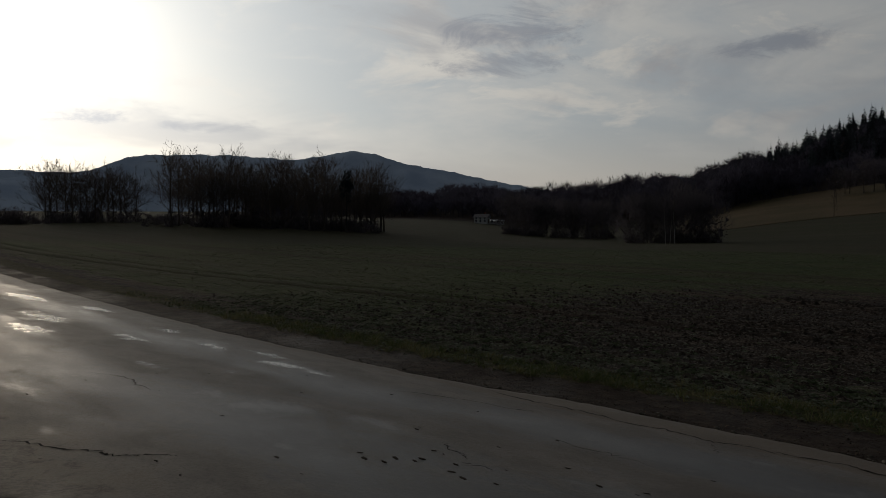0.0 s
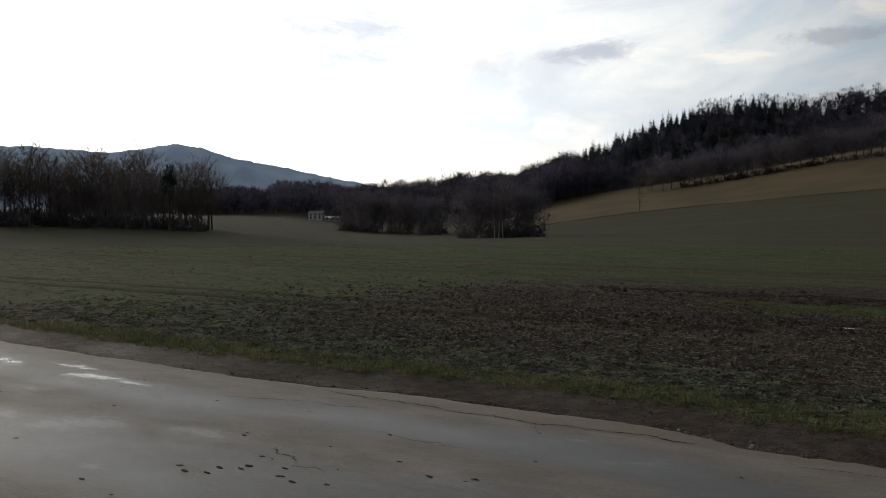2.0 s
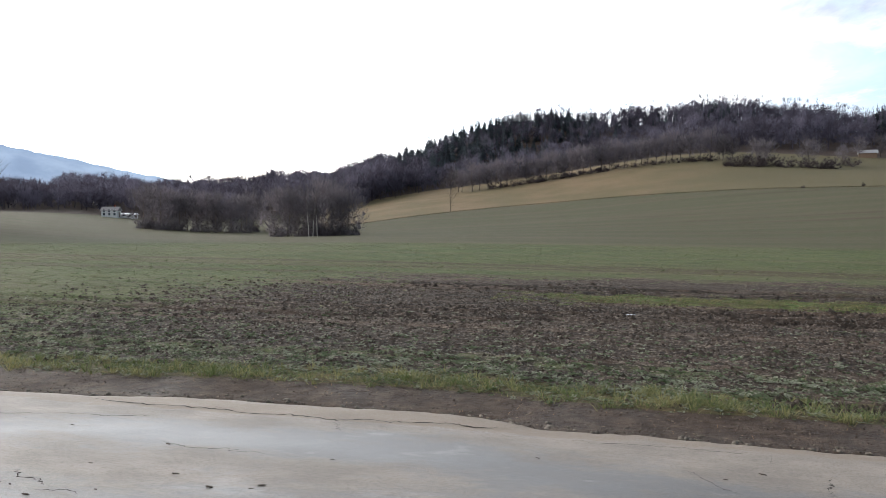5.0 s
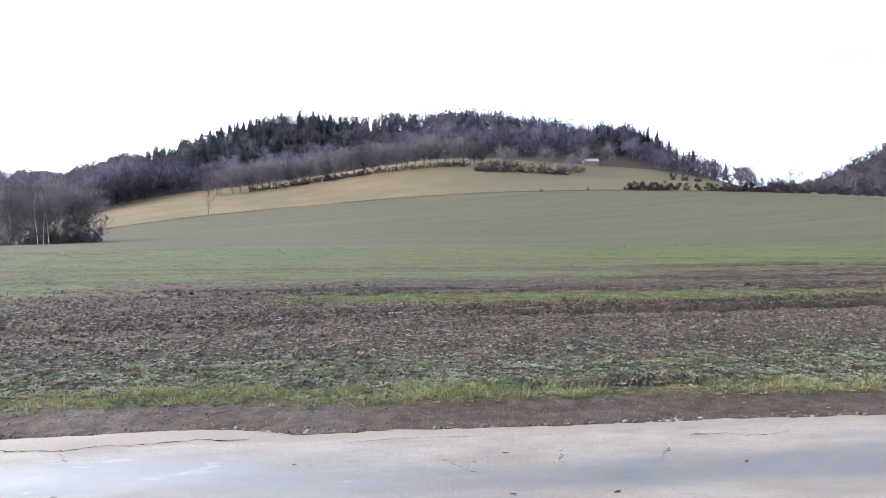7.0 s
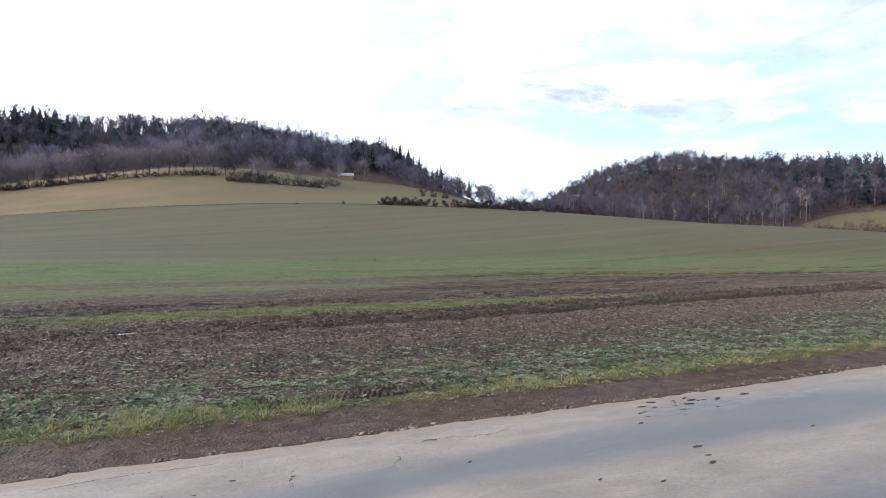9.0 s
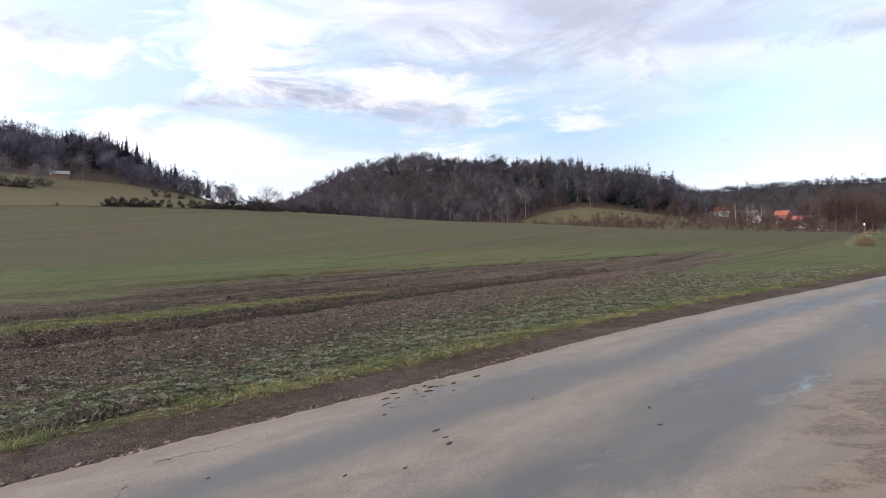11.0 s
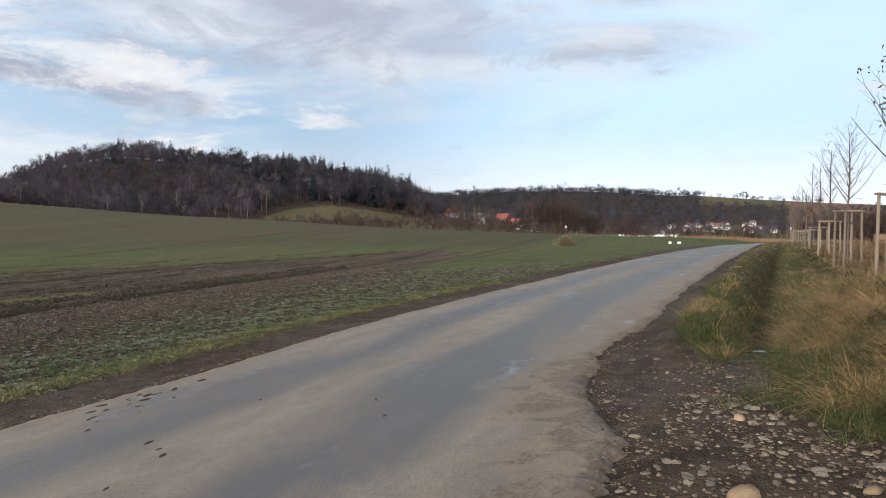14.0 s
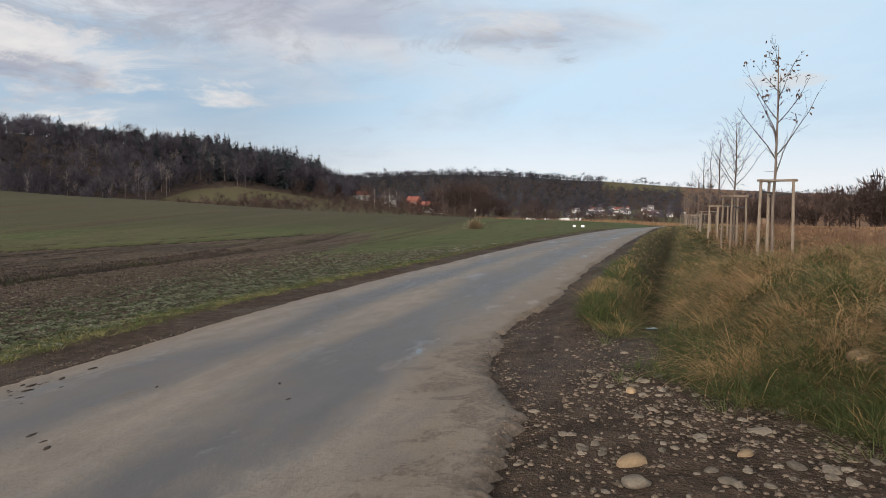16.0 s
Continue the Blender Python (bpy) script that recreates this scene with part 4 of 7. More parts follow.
def grow_soft(rng, high, twigs=170, wide=0.36, base=0.14, size=0.115, thin=0.0135, thick=0.011, lobes=8, rise=0.35, heart=2):
    """A leafless tree seen from afar: a trunk, limbs to rounded lobes of the crown and fine twigs that fill them."""
    s = Strips()
    tip = Vector((rng.uniform(-0.04, 0.04), rng.uniform(-0.04, 0.04), 0.80)) * high
    s.tube([Vector((0, 0, -0.4)), tip * 0.5 + sway(rng, 0.012 * high), tip], [high * thick * 1.3, high * thick * 0.8, high * thick * 0.25], 3)
    mid, up = high * (1 + base) / 2, high * (1 - base) / 2
    cores = []
    for i in range(lobes):
        a, h = i * 2.4 + rng.uniform(-0.5, 0.5), rng.uniform(-0.95, 0.80)
        out = math.sqrt(max(0.05, 1 - h * h)) * rng.uniform(0.35, 0.75) * wide * high
        cores.append((Vector((math.cos(a) * out, math.sin(a) * out, mid + h * up * 0.80)), wide * high * rng.uniform(0.36, 0.56)))
        c = cores[-1][0]
        s.twig(tip * min(0.9, max(0.12, (c.z - out * 0.9) / high)), c, high * thick * 1.1, sway(rng, 1))
    for c, rad in cores * heart:
        p = c + sway(rng, 0.45 * rad)
        q = p + (sway(rng, 0.45) + Vector((0, 0, 0.30))) * rad
        s.twig(p - (q - p) * 0.6, q, rad * 0.30, sway(rng, 1))
    for _ in range(twigs):
        c, rad = rng.choice(cores)
        d = sway(rng, 1).normalized()
        p = c + Vector((d.x, d.y, d.z * 0.85)) * rad * rng.random() ** 0.45
        way = (p - Vector((0, 0, p.z * 0.55))).normalized() + sway(rng, 0.55) + Vector((0, 0, rise))
        s.twig(p, p + way.normalized() * high * size * rng.uniform(0.6, 1.3), high * thin * rng.uniform(0.6, 1.2), sway(rng, 1))
    return s.arrays()


def grow_full(rng, high, haze=700, wide=0.38, base=0.15, size=0.10, thin=0.007, heart=0, **kw):
    """A near leafless tree: limbs and branches, with its crown filled by fine twigs."""
    v, f, m = grow_bare(rng, high, wide=wide, **kw)
    v2, f2, m2 = grow_soft(rng, high, haze, wide, base, size, thin, 0.004, 11, heart=heart)
    return np.concatenate([v, v2]), np.concatenate([f, f2 + len(v)]), np.concatenate([m, m2])


def grow_spruce(rng, high, tiers=16, arms=8, wide=0.17, bare=0.08, gaps=0.0):
    """A narrow conifer of drooping tiers of boughs."""
    s = Strips()
    s.limb(Vector((0, 0, -0.3)), Vector((0, 0, high * 0.98)), high * 0.012, 0.01, 3, 0)
    for i in range(tiers):
        u = i / (tiers - 1)
        z = high * (bare + (0.99 - bare) * u)
        span = high * wide * (1 - u) ** 0.85 * rng.uniform(0.8, 1.15) + 0.12
        gap = high * (1 - bare) / tiers
        for k in range(arms if u < 0.75 else arms - 3):
            if rng.random() < gaps:
                continue
            a = k * 2 * math.pi / arms + i * 0.9 + rng.uniform(-0.3, 0.3)
            ln = span * rng.uniform(0.7, 1.15)
            d = Vector((math.cos(a), math.sin(a), 0))
            side = Vector((-d.y, d.x, 0)) * ln * 0.30
            zz = z + rng.uniform(-0.6, 0.6) * gap
            root, tip = Vector((0, 0, zz + 0.25 * gap)), d * ln + Vector((0, 0, zz - ln * rng.uniform(0.2, 0.6)))
            mid = d * ln * 0.5 + Vector((0, 0, zz - 0.05 * ln))
            n = len(s.v)
            s.v += [root, mid - side, tip, mid + side, mid + Vector((0, 0, -0.32 * ln - 0.25 * gap))]
            s.f += [(n, n + 1, n + 2), (n, n + 2, n + 3), (n, n + 4, n + 2)]
            s.m += [1, 1, 1]
    return s.arrays()


def grow_pine(rng, high):
    s = Strips()
    s.limb(Vector((0, 0, -0.3)), Vector((0.2, 0, high * 0.95)), high * 0.016, high * 0.004, 4, 0)
    for i in range(16):
        z, a = high * rng.uniform(0.5, 1.0), rng.uniform(0, 6.28)
        ln = high * 0.2 * (1.25 - z / high) * rng.uniform(0.8, 1.4) + 0.6
        tip = Vector((math.cos(a) * ln, math.sin(a) * ln, z + ln * 0.15))
        s.limb(Vector((0, 0, z - 0.3)), tip, 0.06, 0.03, 3, 0)
        for _ in range(26):
            c = Vector((0, 0, z)).lerp(tip, rng.uniform(0.35, 1.1)) + sway(rng, 0.45 + 0.03 * high)
            s.twig(c, c + (sway(rng, 1) + Vector((0, 0, 0.5))).normalized() * rng.uniform(0.5, 0.9), 0.45, sway(rng, 1), 1)
    return s.arrays()


def grow_bush(rng, high, stems=26, twigs=7, wide=0.75, twig_w=0.012):
    s = Strips()
    for i in range(stems):
        a, lean = rng.uniform(0, 6.28), rng.uniform(0.1, 1.0) * wide
        p = Vector((math.cos(a), math.sin(a), 0)) * rng.uniform(0, 0.35) * high
        d = Vector((math.cos(a) * lean, math.sin(a) * lean, 1)).normalized()
        q = p + d * high * rng.uniform(0.6, 1.0)
        s.limb(p - Vector((0, 0, 0.2)), q, high * 0.012, high * 0.004, 3)
        for _ in range(twigs):
            b = p.lerp(q, rng.uniform(0.2, 1))
            s.twig(b, b + (d + sway(rng, 0.9)).normalized() * high * rng.uniform(0.2, 0.42), high * twig_w, sway(rng, 1))
    return s.arrays()


def kinds(grower, seed, count, *args, **kw):
    rng = random.Random(seed)
    return [grower(rng, *args, **kw) for _ in range(count)]


def planted(name, protos, places, mats, seed=1, high=(0.8, 1.2), sink=0.0, lumpy=0.22, tall=None):
    """One mesh of many trees: each place takes a kind, a turn and a size. tall: metres at a bearing, for trees that are one metre high."""
    rng = np.random.RandomState(seed)
    VV, FF, MM, TT, k = [], [], [], [], 0
    places = np.asarray(places, float)
    which = rng.randint(0, len(protos), len(places))
    for j, (v, f, m) in enumerate(protos):
        pick = places[which == j]
        if not len(pick):
            continue
        a, sc = rng.uniform(0, 6.283, len(pick)), rng.uniform(*high, len(pick))
        if tall is not None:
            sc = sc * tall(np.degrees(np.arctan2(pick[:, 0], pick[:, 1]))) / np.max(v[:, 2])
        sc = sc * (1 + lumpy * wave(pick[:, 0], pick[:, 1], 26.0, 2.0))
        squat = sc * rng.uniform(0.85, 1.2, len(pick))
        c, s = np.cos(a) * squat, np.sin(a) * squat
        x = v[None, :, 0] * c[:, None] - v[None, :, 1] * s[:, None] + pick[:, 0:1]
        y = v[None, :, 0] * s[:, None] + v[None, :, 1] * c[:, None] + pick[:, 1:2]
        z = v[None, :, 2] * sc[:, None] + pick[:, 2:3] - sink
        VV.append(np.stack([x, y, z], -1).reshape(-1, 3))
        FF.append((f[None] + (np.arange(len(pick)) * len(v))[:, None, None] + k).reshape(-1, 3))
        MM.append(np.tile(m, len(pick)))
        stand_tint = 0.5 + 0.32 * wave(pick[:, 0], pick[:, 1], 38.0, 5.0) + rng.uniform(-0.4, 0.4, len(pick))
        TT.append(np.repeat(np.clip(stand_tint, 0, 1), len(v)))
        k += len(v) * len(pick)
    me = mesh_of(name, np.concatenate(VV), np.concatenate(FF), mats, {"tint": np.concatenate(TT)}, smooth=False)
    me.polygons.foreach_set("material_index", np.concatenate(MM))
    return new(name, me)


def polar(az, r):
    return r * np.sin(np.radians(az)), r * np.cos(np.radians(az))


def wood_places(az0, az1, near, far, step, seed, keep=None):
    """Uneven places between two bearings and two distances (which may be functions of the bearing)."""
    rng = np.random.RandomState(seed)
    reach = max(np.max(far(np.linspace(az0, az1, 50))) if callable(far) else far, 1)
    xs = np.arange(-reach, reach, step)
    x, y = np.meshgrid(xs, xs)
    x, y = x.ravel() + rng.uniform(-0.45, 0.45, x.size) * step, y.ravel() + rng.uniform(-0.45, 0.45, y.size) * step
    r, az = np.hypot(x, y), np.degrees(np.arctan2(x, y))
    n = near(az) if callable(near) else near
    f = far(az) if callable(far) else far
    ok = (az > az0) & (az < az1) & (r > n) & (r < f)
    if keep is not None:
        ok &= keep(x, y, az, r, rng)
    x, y, r = x[ok], y[ok], r[ok]
    z = lie(x, y)
    # none on the far side of a crest
    crest = np.max([(lie(x * k, y * k) - 1.6) / (r * k) for k in np.linspace(0.5, 0.96, 16)], 0)
    seen = (z + 15.0) / r > crest
    return np.stack([x[seen], y[seen], z[seen]], -1)


far_bare = kinds(grow_soft, 11, 7, 13.0, twigs=230, base=0.04, thin=0.0150, heart=5)
tall_bare = kinds(grow_soft, 12, 5, 16.0, twigs=95, wide=0.17, base=0.38, size=0.085, thin=0.009, lobes=7, rise=0.7)
far_spruce = kinds(grow_spruce, 13, 6, 16.0, tiers=12, arms=6, wide=0.24)
low_bare = kinds(grow_soft, 16, 5, 14.0, twigs=46, wide=0.42, base=0.08, size=0.22, thin=0.05, lobes=6)
low_spruce = kinds(grow_spruce, 17, 3, 17.0, tiers=6, arms=4, wide=0.28)


def stuff(ob, label, category):
    return tagged(ob, label, category, kind="stuff")


HEDGE = [M["twig_hedge"], M["twig_hedge"]]
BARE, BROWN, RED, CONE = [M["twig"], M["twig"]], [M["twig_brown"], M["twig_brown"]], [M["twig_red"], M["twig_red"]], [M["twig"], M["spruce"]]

# the wooded hill across the field: broadleaved skirt, spruce and tall thin trees above
hill_near = lambda az: np.interp(az, [-22, -18, -10, 3, 12, 20, 24, 30, 34], [300, 330, 338, 348, 360, 372, 372, 330, 300])
hill_far = lambda az: np.interp(az, [-22, 20, 28, 35], [600, 600, 470, 340])
hill_tall = lambda az: np.interp(az, [-60, -45, -38, -35, -30.6, -26.8, -22, -19, -15, -11, -6, 1, 8, 17, 21, 24, 25.5, 27, 28.5, 30.5, 34], [14, 15.5, 14, 12.5, 15.5, 20, 17, 20.0, 18.4, 16.0, 14.2, 13.6, 16.4, 16.4, 16.6, 15.0, 12, 12, 12.5, 10.5, 9])
conifer = lambda x, y, az, r, rng: (rng.random_sample(len(x)) < np.where(az < 0, 0.70, 0.20)) & (az < 25.5) & (r > hill_near(az) + np.where(az < -4, 40, 75) - np.where(az > 20, 60, 0))
leafy = lambda x, y, az, r, rng: ~((rng.random_sample(len(x)) < np.where(az < 0, 0.7, 0.30)) & (r > hill_near(az) + np.where(az < -4, 40, 75)))
stuff(planted("spruce_woodland", far_spruce, wood_places(-23, 35, hill_near, hill_far, 6.1, 21, conifer), CONE, 1, (0.72, 1.0), tall=hill_tall), "dark spruces over the top of a wooded hill", "woodland")
stuff(planted("bare_woodland", far_bare, wood_places(-23, 25, hill_near, lambda az: hill_near(az) + np.where(az > 0, 150, 110), 7.2, 22, leafy), BARE, 2, (0.62, 0.98), tall=hill_tall), "leafless grey-brown broadleaved wood on a hillside", "woodland")
stuff(planted("tall_thin_woodland", tall_bare, wood_places(-8, 26, lambda az: hill_near(az) + 80, 580, 8.0, 23), BARE, 3, (0.85, 1.12), tall=hill_tall), "tall thin leafless trees along a hilltop", "woodland")
stuff(planted("sparse_woodland", far_bare, wood_places(23, 34.5, lambda az: np.interp(az, [22, 28, 34], [350, 325, 305]), lambda az: np.interp(az, [22, 28, 34], [430, 380, 345]), 6.4, 35), BARE, 22, (0.35, 0.9), tall=hill_tall), "thin leafless trees down a hill's end", "woodland")
stuff(planted("tall_thin_woodland", tall_bare, wood_places(24.3, 31.5, lambda az: np.interp(az, [24, 31.5], [395, 330]), lambda az: np.interp(az, [24, 31.5], [425, 345]), 8.0, 36), BARE, 23, (0.7, 1.1), tall=hill_tall), "tall thin leafless trees down a hill's end", "woodland")
# the second wooded hill
h2_near = lambda az: np.interp(az, [32, 36, 42, 50, 54.5, 56, 58.5, 62.2, 67, 70], [430, 360, 330, 325, 335, 356, 372, 369, 356, 340])
h2_tall = lambda az: np.interp(az, [33, 36, 38, 43, 46, 51, 57, 59, 61, 64, 67, 70], [13, 13.5, 15, 13, 13.4, 13, 15.5, 16.5, 14, 18.5, 17.5, 13])
pick2 = lambda x, y, az, r, rng: (rng.random_sample(len(x)) < np.where(az > 57, 0.62, np.where(az > 50, 0.14, 0.05))) & (r > h2_near(az) + np.where(az > 58, 15, 40))
stuff(planted("bare_woodland", far_bare, wood_places(32.5, 70, h2_near, 560, 7.7, 24), BROWN, 4, (0.68, 1.02), tall=h2_tall), "leafless brown wood covering a rounded hill", "woodland")
stuff(planted("spruce_woodland", far_spruce, wood_places(38, 69, h2_near, 520, 7.0, 25, pick2), CONE, 5, (0.80, 1.22), tall=h2_tall), "spruces scattered along the ridge of a wooded hill", "woodland")
birches = kinds(grow_soft, 18, 4, 12.0, twigs=60, wide=0.15, base=0.35, size=0.09, thin=0.008, thick=0.011, lobes=6, rise=0.9)
stuff(planted("birch_trees", birches, wood_places(37, 66, lambda az: h2_near(az) - 4, lambda az: h2_near(az) + 95, 9.0, 34, lambda x, y, az, r, rng: rng.random_sample(len(x)) < np.where(r < h2_near(az) + 20, 0.5, 0.30 * (wave(x, y, 30.0, 3.0) > 0.0))), [M["birch_twig"], M["birch_twig"]], 21, (0.75, 1.05), tall=h2_tall),
      "pale-stemmed leafless birches standing in a brown wood", "woodland")
# the woods closing the valley and the village slopes
stuff(planted("bare_woodland", far_bare, wood_places(-58, -17, lambda az: np.interp(az, [-58, -45, -38, -30, -22], [390, 380, 360, 340, 335]), 490, 6.6, 26), BARE, 6, (0.7, 1.02), tall=hill_tall), "leafless dark wood across the valley floor", "woodland")
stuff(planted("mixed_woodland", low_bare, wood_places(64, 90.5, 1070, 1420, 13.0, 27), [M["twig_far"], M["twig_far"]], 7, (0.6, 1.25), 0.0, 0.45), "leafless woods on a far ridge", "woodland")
round_far = kinds(grow_soft, 37, 5, 11.0, twigs=90, wide=0.46, base=0.05, size=0.17, thin=0.045, lobes=8, heart=3)
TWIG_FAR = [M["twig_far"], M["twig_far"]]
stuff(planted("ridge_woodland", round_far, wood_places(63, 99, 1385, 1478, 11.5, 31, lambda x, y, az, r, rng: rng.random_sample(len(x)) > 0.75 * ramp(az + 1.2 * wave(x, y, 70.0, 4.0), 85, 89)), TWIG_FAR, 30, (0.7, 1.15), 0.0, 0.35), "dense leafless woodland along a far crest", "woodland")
stuff(planted("spruce_woodland", low_spruce, wood_places(64, 79, 1090, 1400, 18, 28), CONE, 8, (0.5, 0.9)), "dark spruces on a far ridge", "woodland")
stuff(planted("bare_woodland", far_bare, wood_places(97.5, 125, 228, 275, 6.0, 29), RED, 9, (0.62, 1.02), tall=lambda az: np.interp(az, [97, 103, 106, 110, 125], [8, 13, 14.5, 17.5, 18])), "reddish leafless trees along the stubble field", "woodland")
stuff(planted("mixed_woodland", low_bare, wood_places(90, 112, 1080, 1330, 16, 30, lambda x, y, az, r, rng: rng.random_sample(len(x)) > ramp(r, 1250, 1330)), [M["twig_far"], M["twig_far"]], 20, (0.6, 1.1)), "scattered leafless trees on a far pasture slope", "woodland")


# ---- builders ----
def part(name, mesh, material, parent, label="", at=None):
    """One mesh object under a thing or a part."""
    if isinstance(mesh, bmesh.types.BMesh):
        me = bpy.data.meshes.new(name)
        mesh.to_mesh(me)
        mesh.free()
    else:
        me = mesh
    if not me.materials:
        me.materials.append(material)
    ob = new(name, me)
    ob.parent = parent
    if at is not None:
        ob.matrix_basis = at
    return tagged(ob, label)


def empty(name, place, label, category, group="", turn=0.0):
    ob = new(name)
    ob.empty_display_size = 0.2
    ob.matrix_basis = pose(*place, 0, 0, turn)
    return tagged(ob, label, category, group)


def box(w, d, h, at=(0, 0, 0), bevel=0.0, m=None):
    """A box standing on its place."""
    bm = bmesh.new()
    bmesh.ops.create_cube(bm, size=1, matrix=Matrix.Translation((at[0], at[1], at[2] + h / 2)) @ Matrix.Diagonal((w, d, h, 1)))
    if bevel:
        bmesh.ops.bevel(bm, geom=bm.edges[:], offset=bevel, segments=2, affect="EDGES")
    if m is not None:
        bmesh.ops.transform(bm, matrix=m, verts=bm.verts)
    return bm


def rod(a, b, ra, rb=None, sides=8, rough=0.0, seed=0):
    """A round bar from a to b."""
    a, b, bm = Vector(a), Vector(b), bmesh.new()
    rb = ra if rb is None else rb
    d = (b - a)
    q = d.to_track_quat("Z", "Y").to_matrix().to_4x4()
    bmesh.ops.create_cone(bm, cap_ends=True, segments=sides, radius1=ra, radius2=rb, depth=d.length, matrix=Matrix.Translation((a + b) / 2) @ q)
    return bm


def split_tree(arrays, limb_share):
    """The first faces (trunk) and the rest (limbs, twigs)."""
    v, f, m = arrays
    out = []
    for pick in (f[:limb_share], f[limb_share:]):
        used, back = np.unique(pick, return_inverse=True)
        out.append((v[used], back.reshape(-1, 3)))
    return out


def tree_thing(name, arrays, label, category, place, group="", mats=("bark", "twig_near"), trunk_faces=70, scale=1.0, turn=0.0):
    ob = empty(name, place, label, category, group, turn)
    (va, fa), (vb, fb) = split_tree(arrays, trunk_faces)
    part("trunk", mesh_of("trunk", va, fa, M[mats[0]], {"tint": np.full(len(va), 0.5)}), None, ob)
    part("crown", mesh_of("crown", vb, fb, M[mats[1]], {"tint": np.full(len(vb), random.random())}, smooth=False), None, ob)
    ob.scale = (scale, scale, scale)
    return ob


def spot(az, r, dz=0.0):
    x, y = polar(az, r)
    return float(x), float(y), float(lie(x, y)) + dz


PLACED = set()


def stand(protos, places, seed, size=(0.85, 1.15)):
    """Copies of the given trees at places (x, y, z); the first of each kind is moved to its own place."""
    rng = random.Random(seed)
    for i, p in enumerate(places):
        ob = protos[i % len(protos)]
        k = rng.uniform(*size)
        m = pose(*p, 0, 0, rng.uniform(0, 360))
        if ob.name not in PLACED:
            PLACED.add(ob.name)
            ob.matrix_basis = m
            ob.scale = (k, k, k)
        else:
            c = copy_thing(ob, m)
            c.scale = (k * rng.uniform(0.9, 1.15), k * rng.uniform(0.9, 1.15), k)


# ---- the copse at the field's edge ----
rng = random.Random(5)
copse_kinds = [tree_thing("bare_tree", grow_full(rng, 13.0, 620, limbs=18, twigs=10, fine=3, wide=0.30, base=0.25, clear=0.26, thick=0.015, upward=0.9, twig_w=0.006, thin=0.0042),
                          "tall leafless tree with upswept branches in a field copse", "tree", (0, 0, 0), "copse trees") for _ in range(6)]
copse = []
for i in range(46):
    az = -64.0 + 17.2 * (i + rng.uniform(0.1, 0.9)) / 46
    copse.append(spot(az, 127 + rng.uniform(-4, 24)))
stand(copse_kinds, copse, 6, (0.72, 1.12))
ivy = tree_thing("ivy_tree", grow_bare(rng, 12.0, limbs=12, twigs=9, fine=2, wide=0.16, upward=1.1), "leafless tree with dark ivy and mistletoe clumps", "tree", spot(-50.2, 124))
clump = grow_pine(rng, 11.0)
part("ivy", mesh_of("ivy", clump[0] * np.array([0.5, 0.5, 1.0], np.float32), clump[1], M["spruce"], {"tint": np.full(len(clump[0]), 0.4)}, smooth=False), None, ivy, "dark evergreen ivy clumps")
group_two = [tree_thing("bare_tree", grow_full(rng, 10.5, 600, limbs=12, twigs=9, fine=3, wide=0.36, clear=0.20, twig_w=0.007, thin=0.006), "leafless round-crowned tree beyond the field", "tree", (0, 0, 0), "far field trees") for _ in range(3)]
stand(group_two, [spot(az, 150 + rng.uniform(-6, 10)) for az in (-71.6, -70.6, -69.6, -68.8, -67.9, -67.0, -72.4, -79, -76.5, -71.1, -70.1, -69.2, -68.3, -67.4, -72.0, -66.4)], 7, (0.90, 1.22))
under = kinds(grow_soft, 31, 5, 3.4, twigs=230, wide=0.64, base=-0.2, size=0.16, thin=0.015, thick=0.008, lobes=9, heart=5)
stuff(planted("brushwood", under, [spot(rng.uniform(-66, -47.5), 128 + rng.uniform(-3, 16)) for _ in range(150)] + [spot(rng.uniform(-80, -66), 150 + rng.uniform(-8, 12)) for _ in range(120)], [M["twig_mid"], M["twig_mid"]], 10, (0.5, 1.1)),
      "tangled leafless brushwood under a copse", "undergrowth")

# ---- willows and birch in the hollow ----
willow_kinds = [tree_thing("bare_willow", grow_full(rng, 10.5, 1100, limbs=14, twigs=9, fine=2, wide=0.42, base=0.04, clear=0.08, thick=0.013, upward=0.8, twig_w=0.008, size=0.09, thin=0.0095, heart=3), "dense leafless willow in the valley hollow", "tree", (0, 0, 0), "hollow willows", mats=("bark", "twig_mid")) for _ in range(4)]
hollow = [spot(az, r) for az, r in ((-26.6, 150), (-25.6, 146), (-24.4, 151), (-23.2, 147), (-22.0, 150), (-21.2, 153), (-25.0, 158), (-22.8, 158), (-20.6, 150))]
hollow += [spot(-36.4 + 8.2 * i / 13 + rng.uniform(-0.2, 0.2), 205 + rng.uniform(-8, 14)) for i in range(14)]
stand(willow_kinds, hollow, 8, (0.95, 1.28))
birch = tree_thing("birch_tree", grow_bare(rng, 11.5, limbs=14, twigs=9, fine=3, wide=0.18, clear=0.30, thick=0.007, upward=1.4, twig_w=0.005), "white-barked leafless birch in front of willows", "tree", (0, 0, 0), "hollow birches",
                   mats=("birch", "birch_twig"))
stand([birch], [spot(-23.9, 144), spot(-23.6, 145), spot(-23.2, 144.5)], 18, (0.8, 1.0))
stuff(planted("brushwood", under, [spot(rng.uniform(-27, -20), 146 + rng.uniform(-2, 12)) for _ in range(60)] + [spot(rng.uniform(-37, -28), 200 + rng.uniform(-5, 15)) for _ in range(70)], [M["twig_mid"], M["twig_mid"]], 11, (0.5, 1.0)),
      "leafless scrub at the foot of willows", "undergrowth")

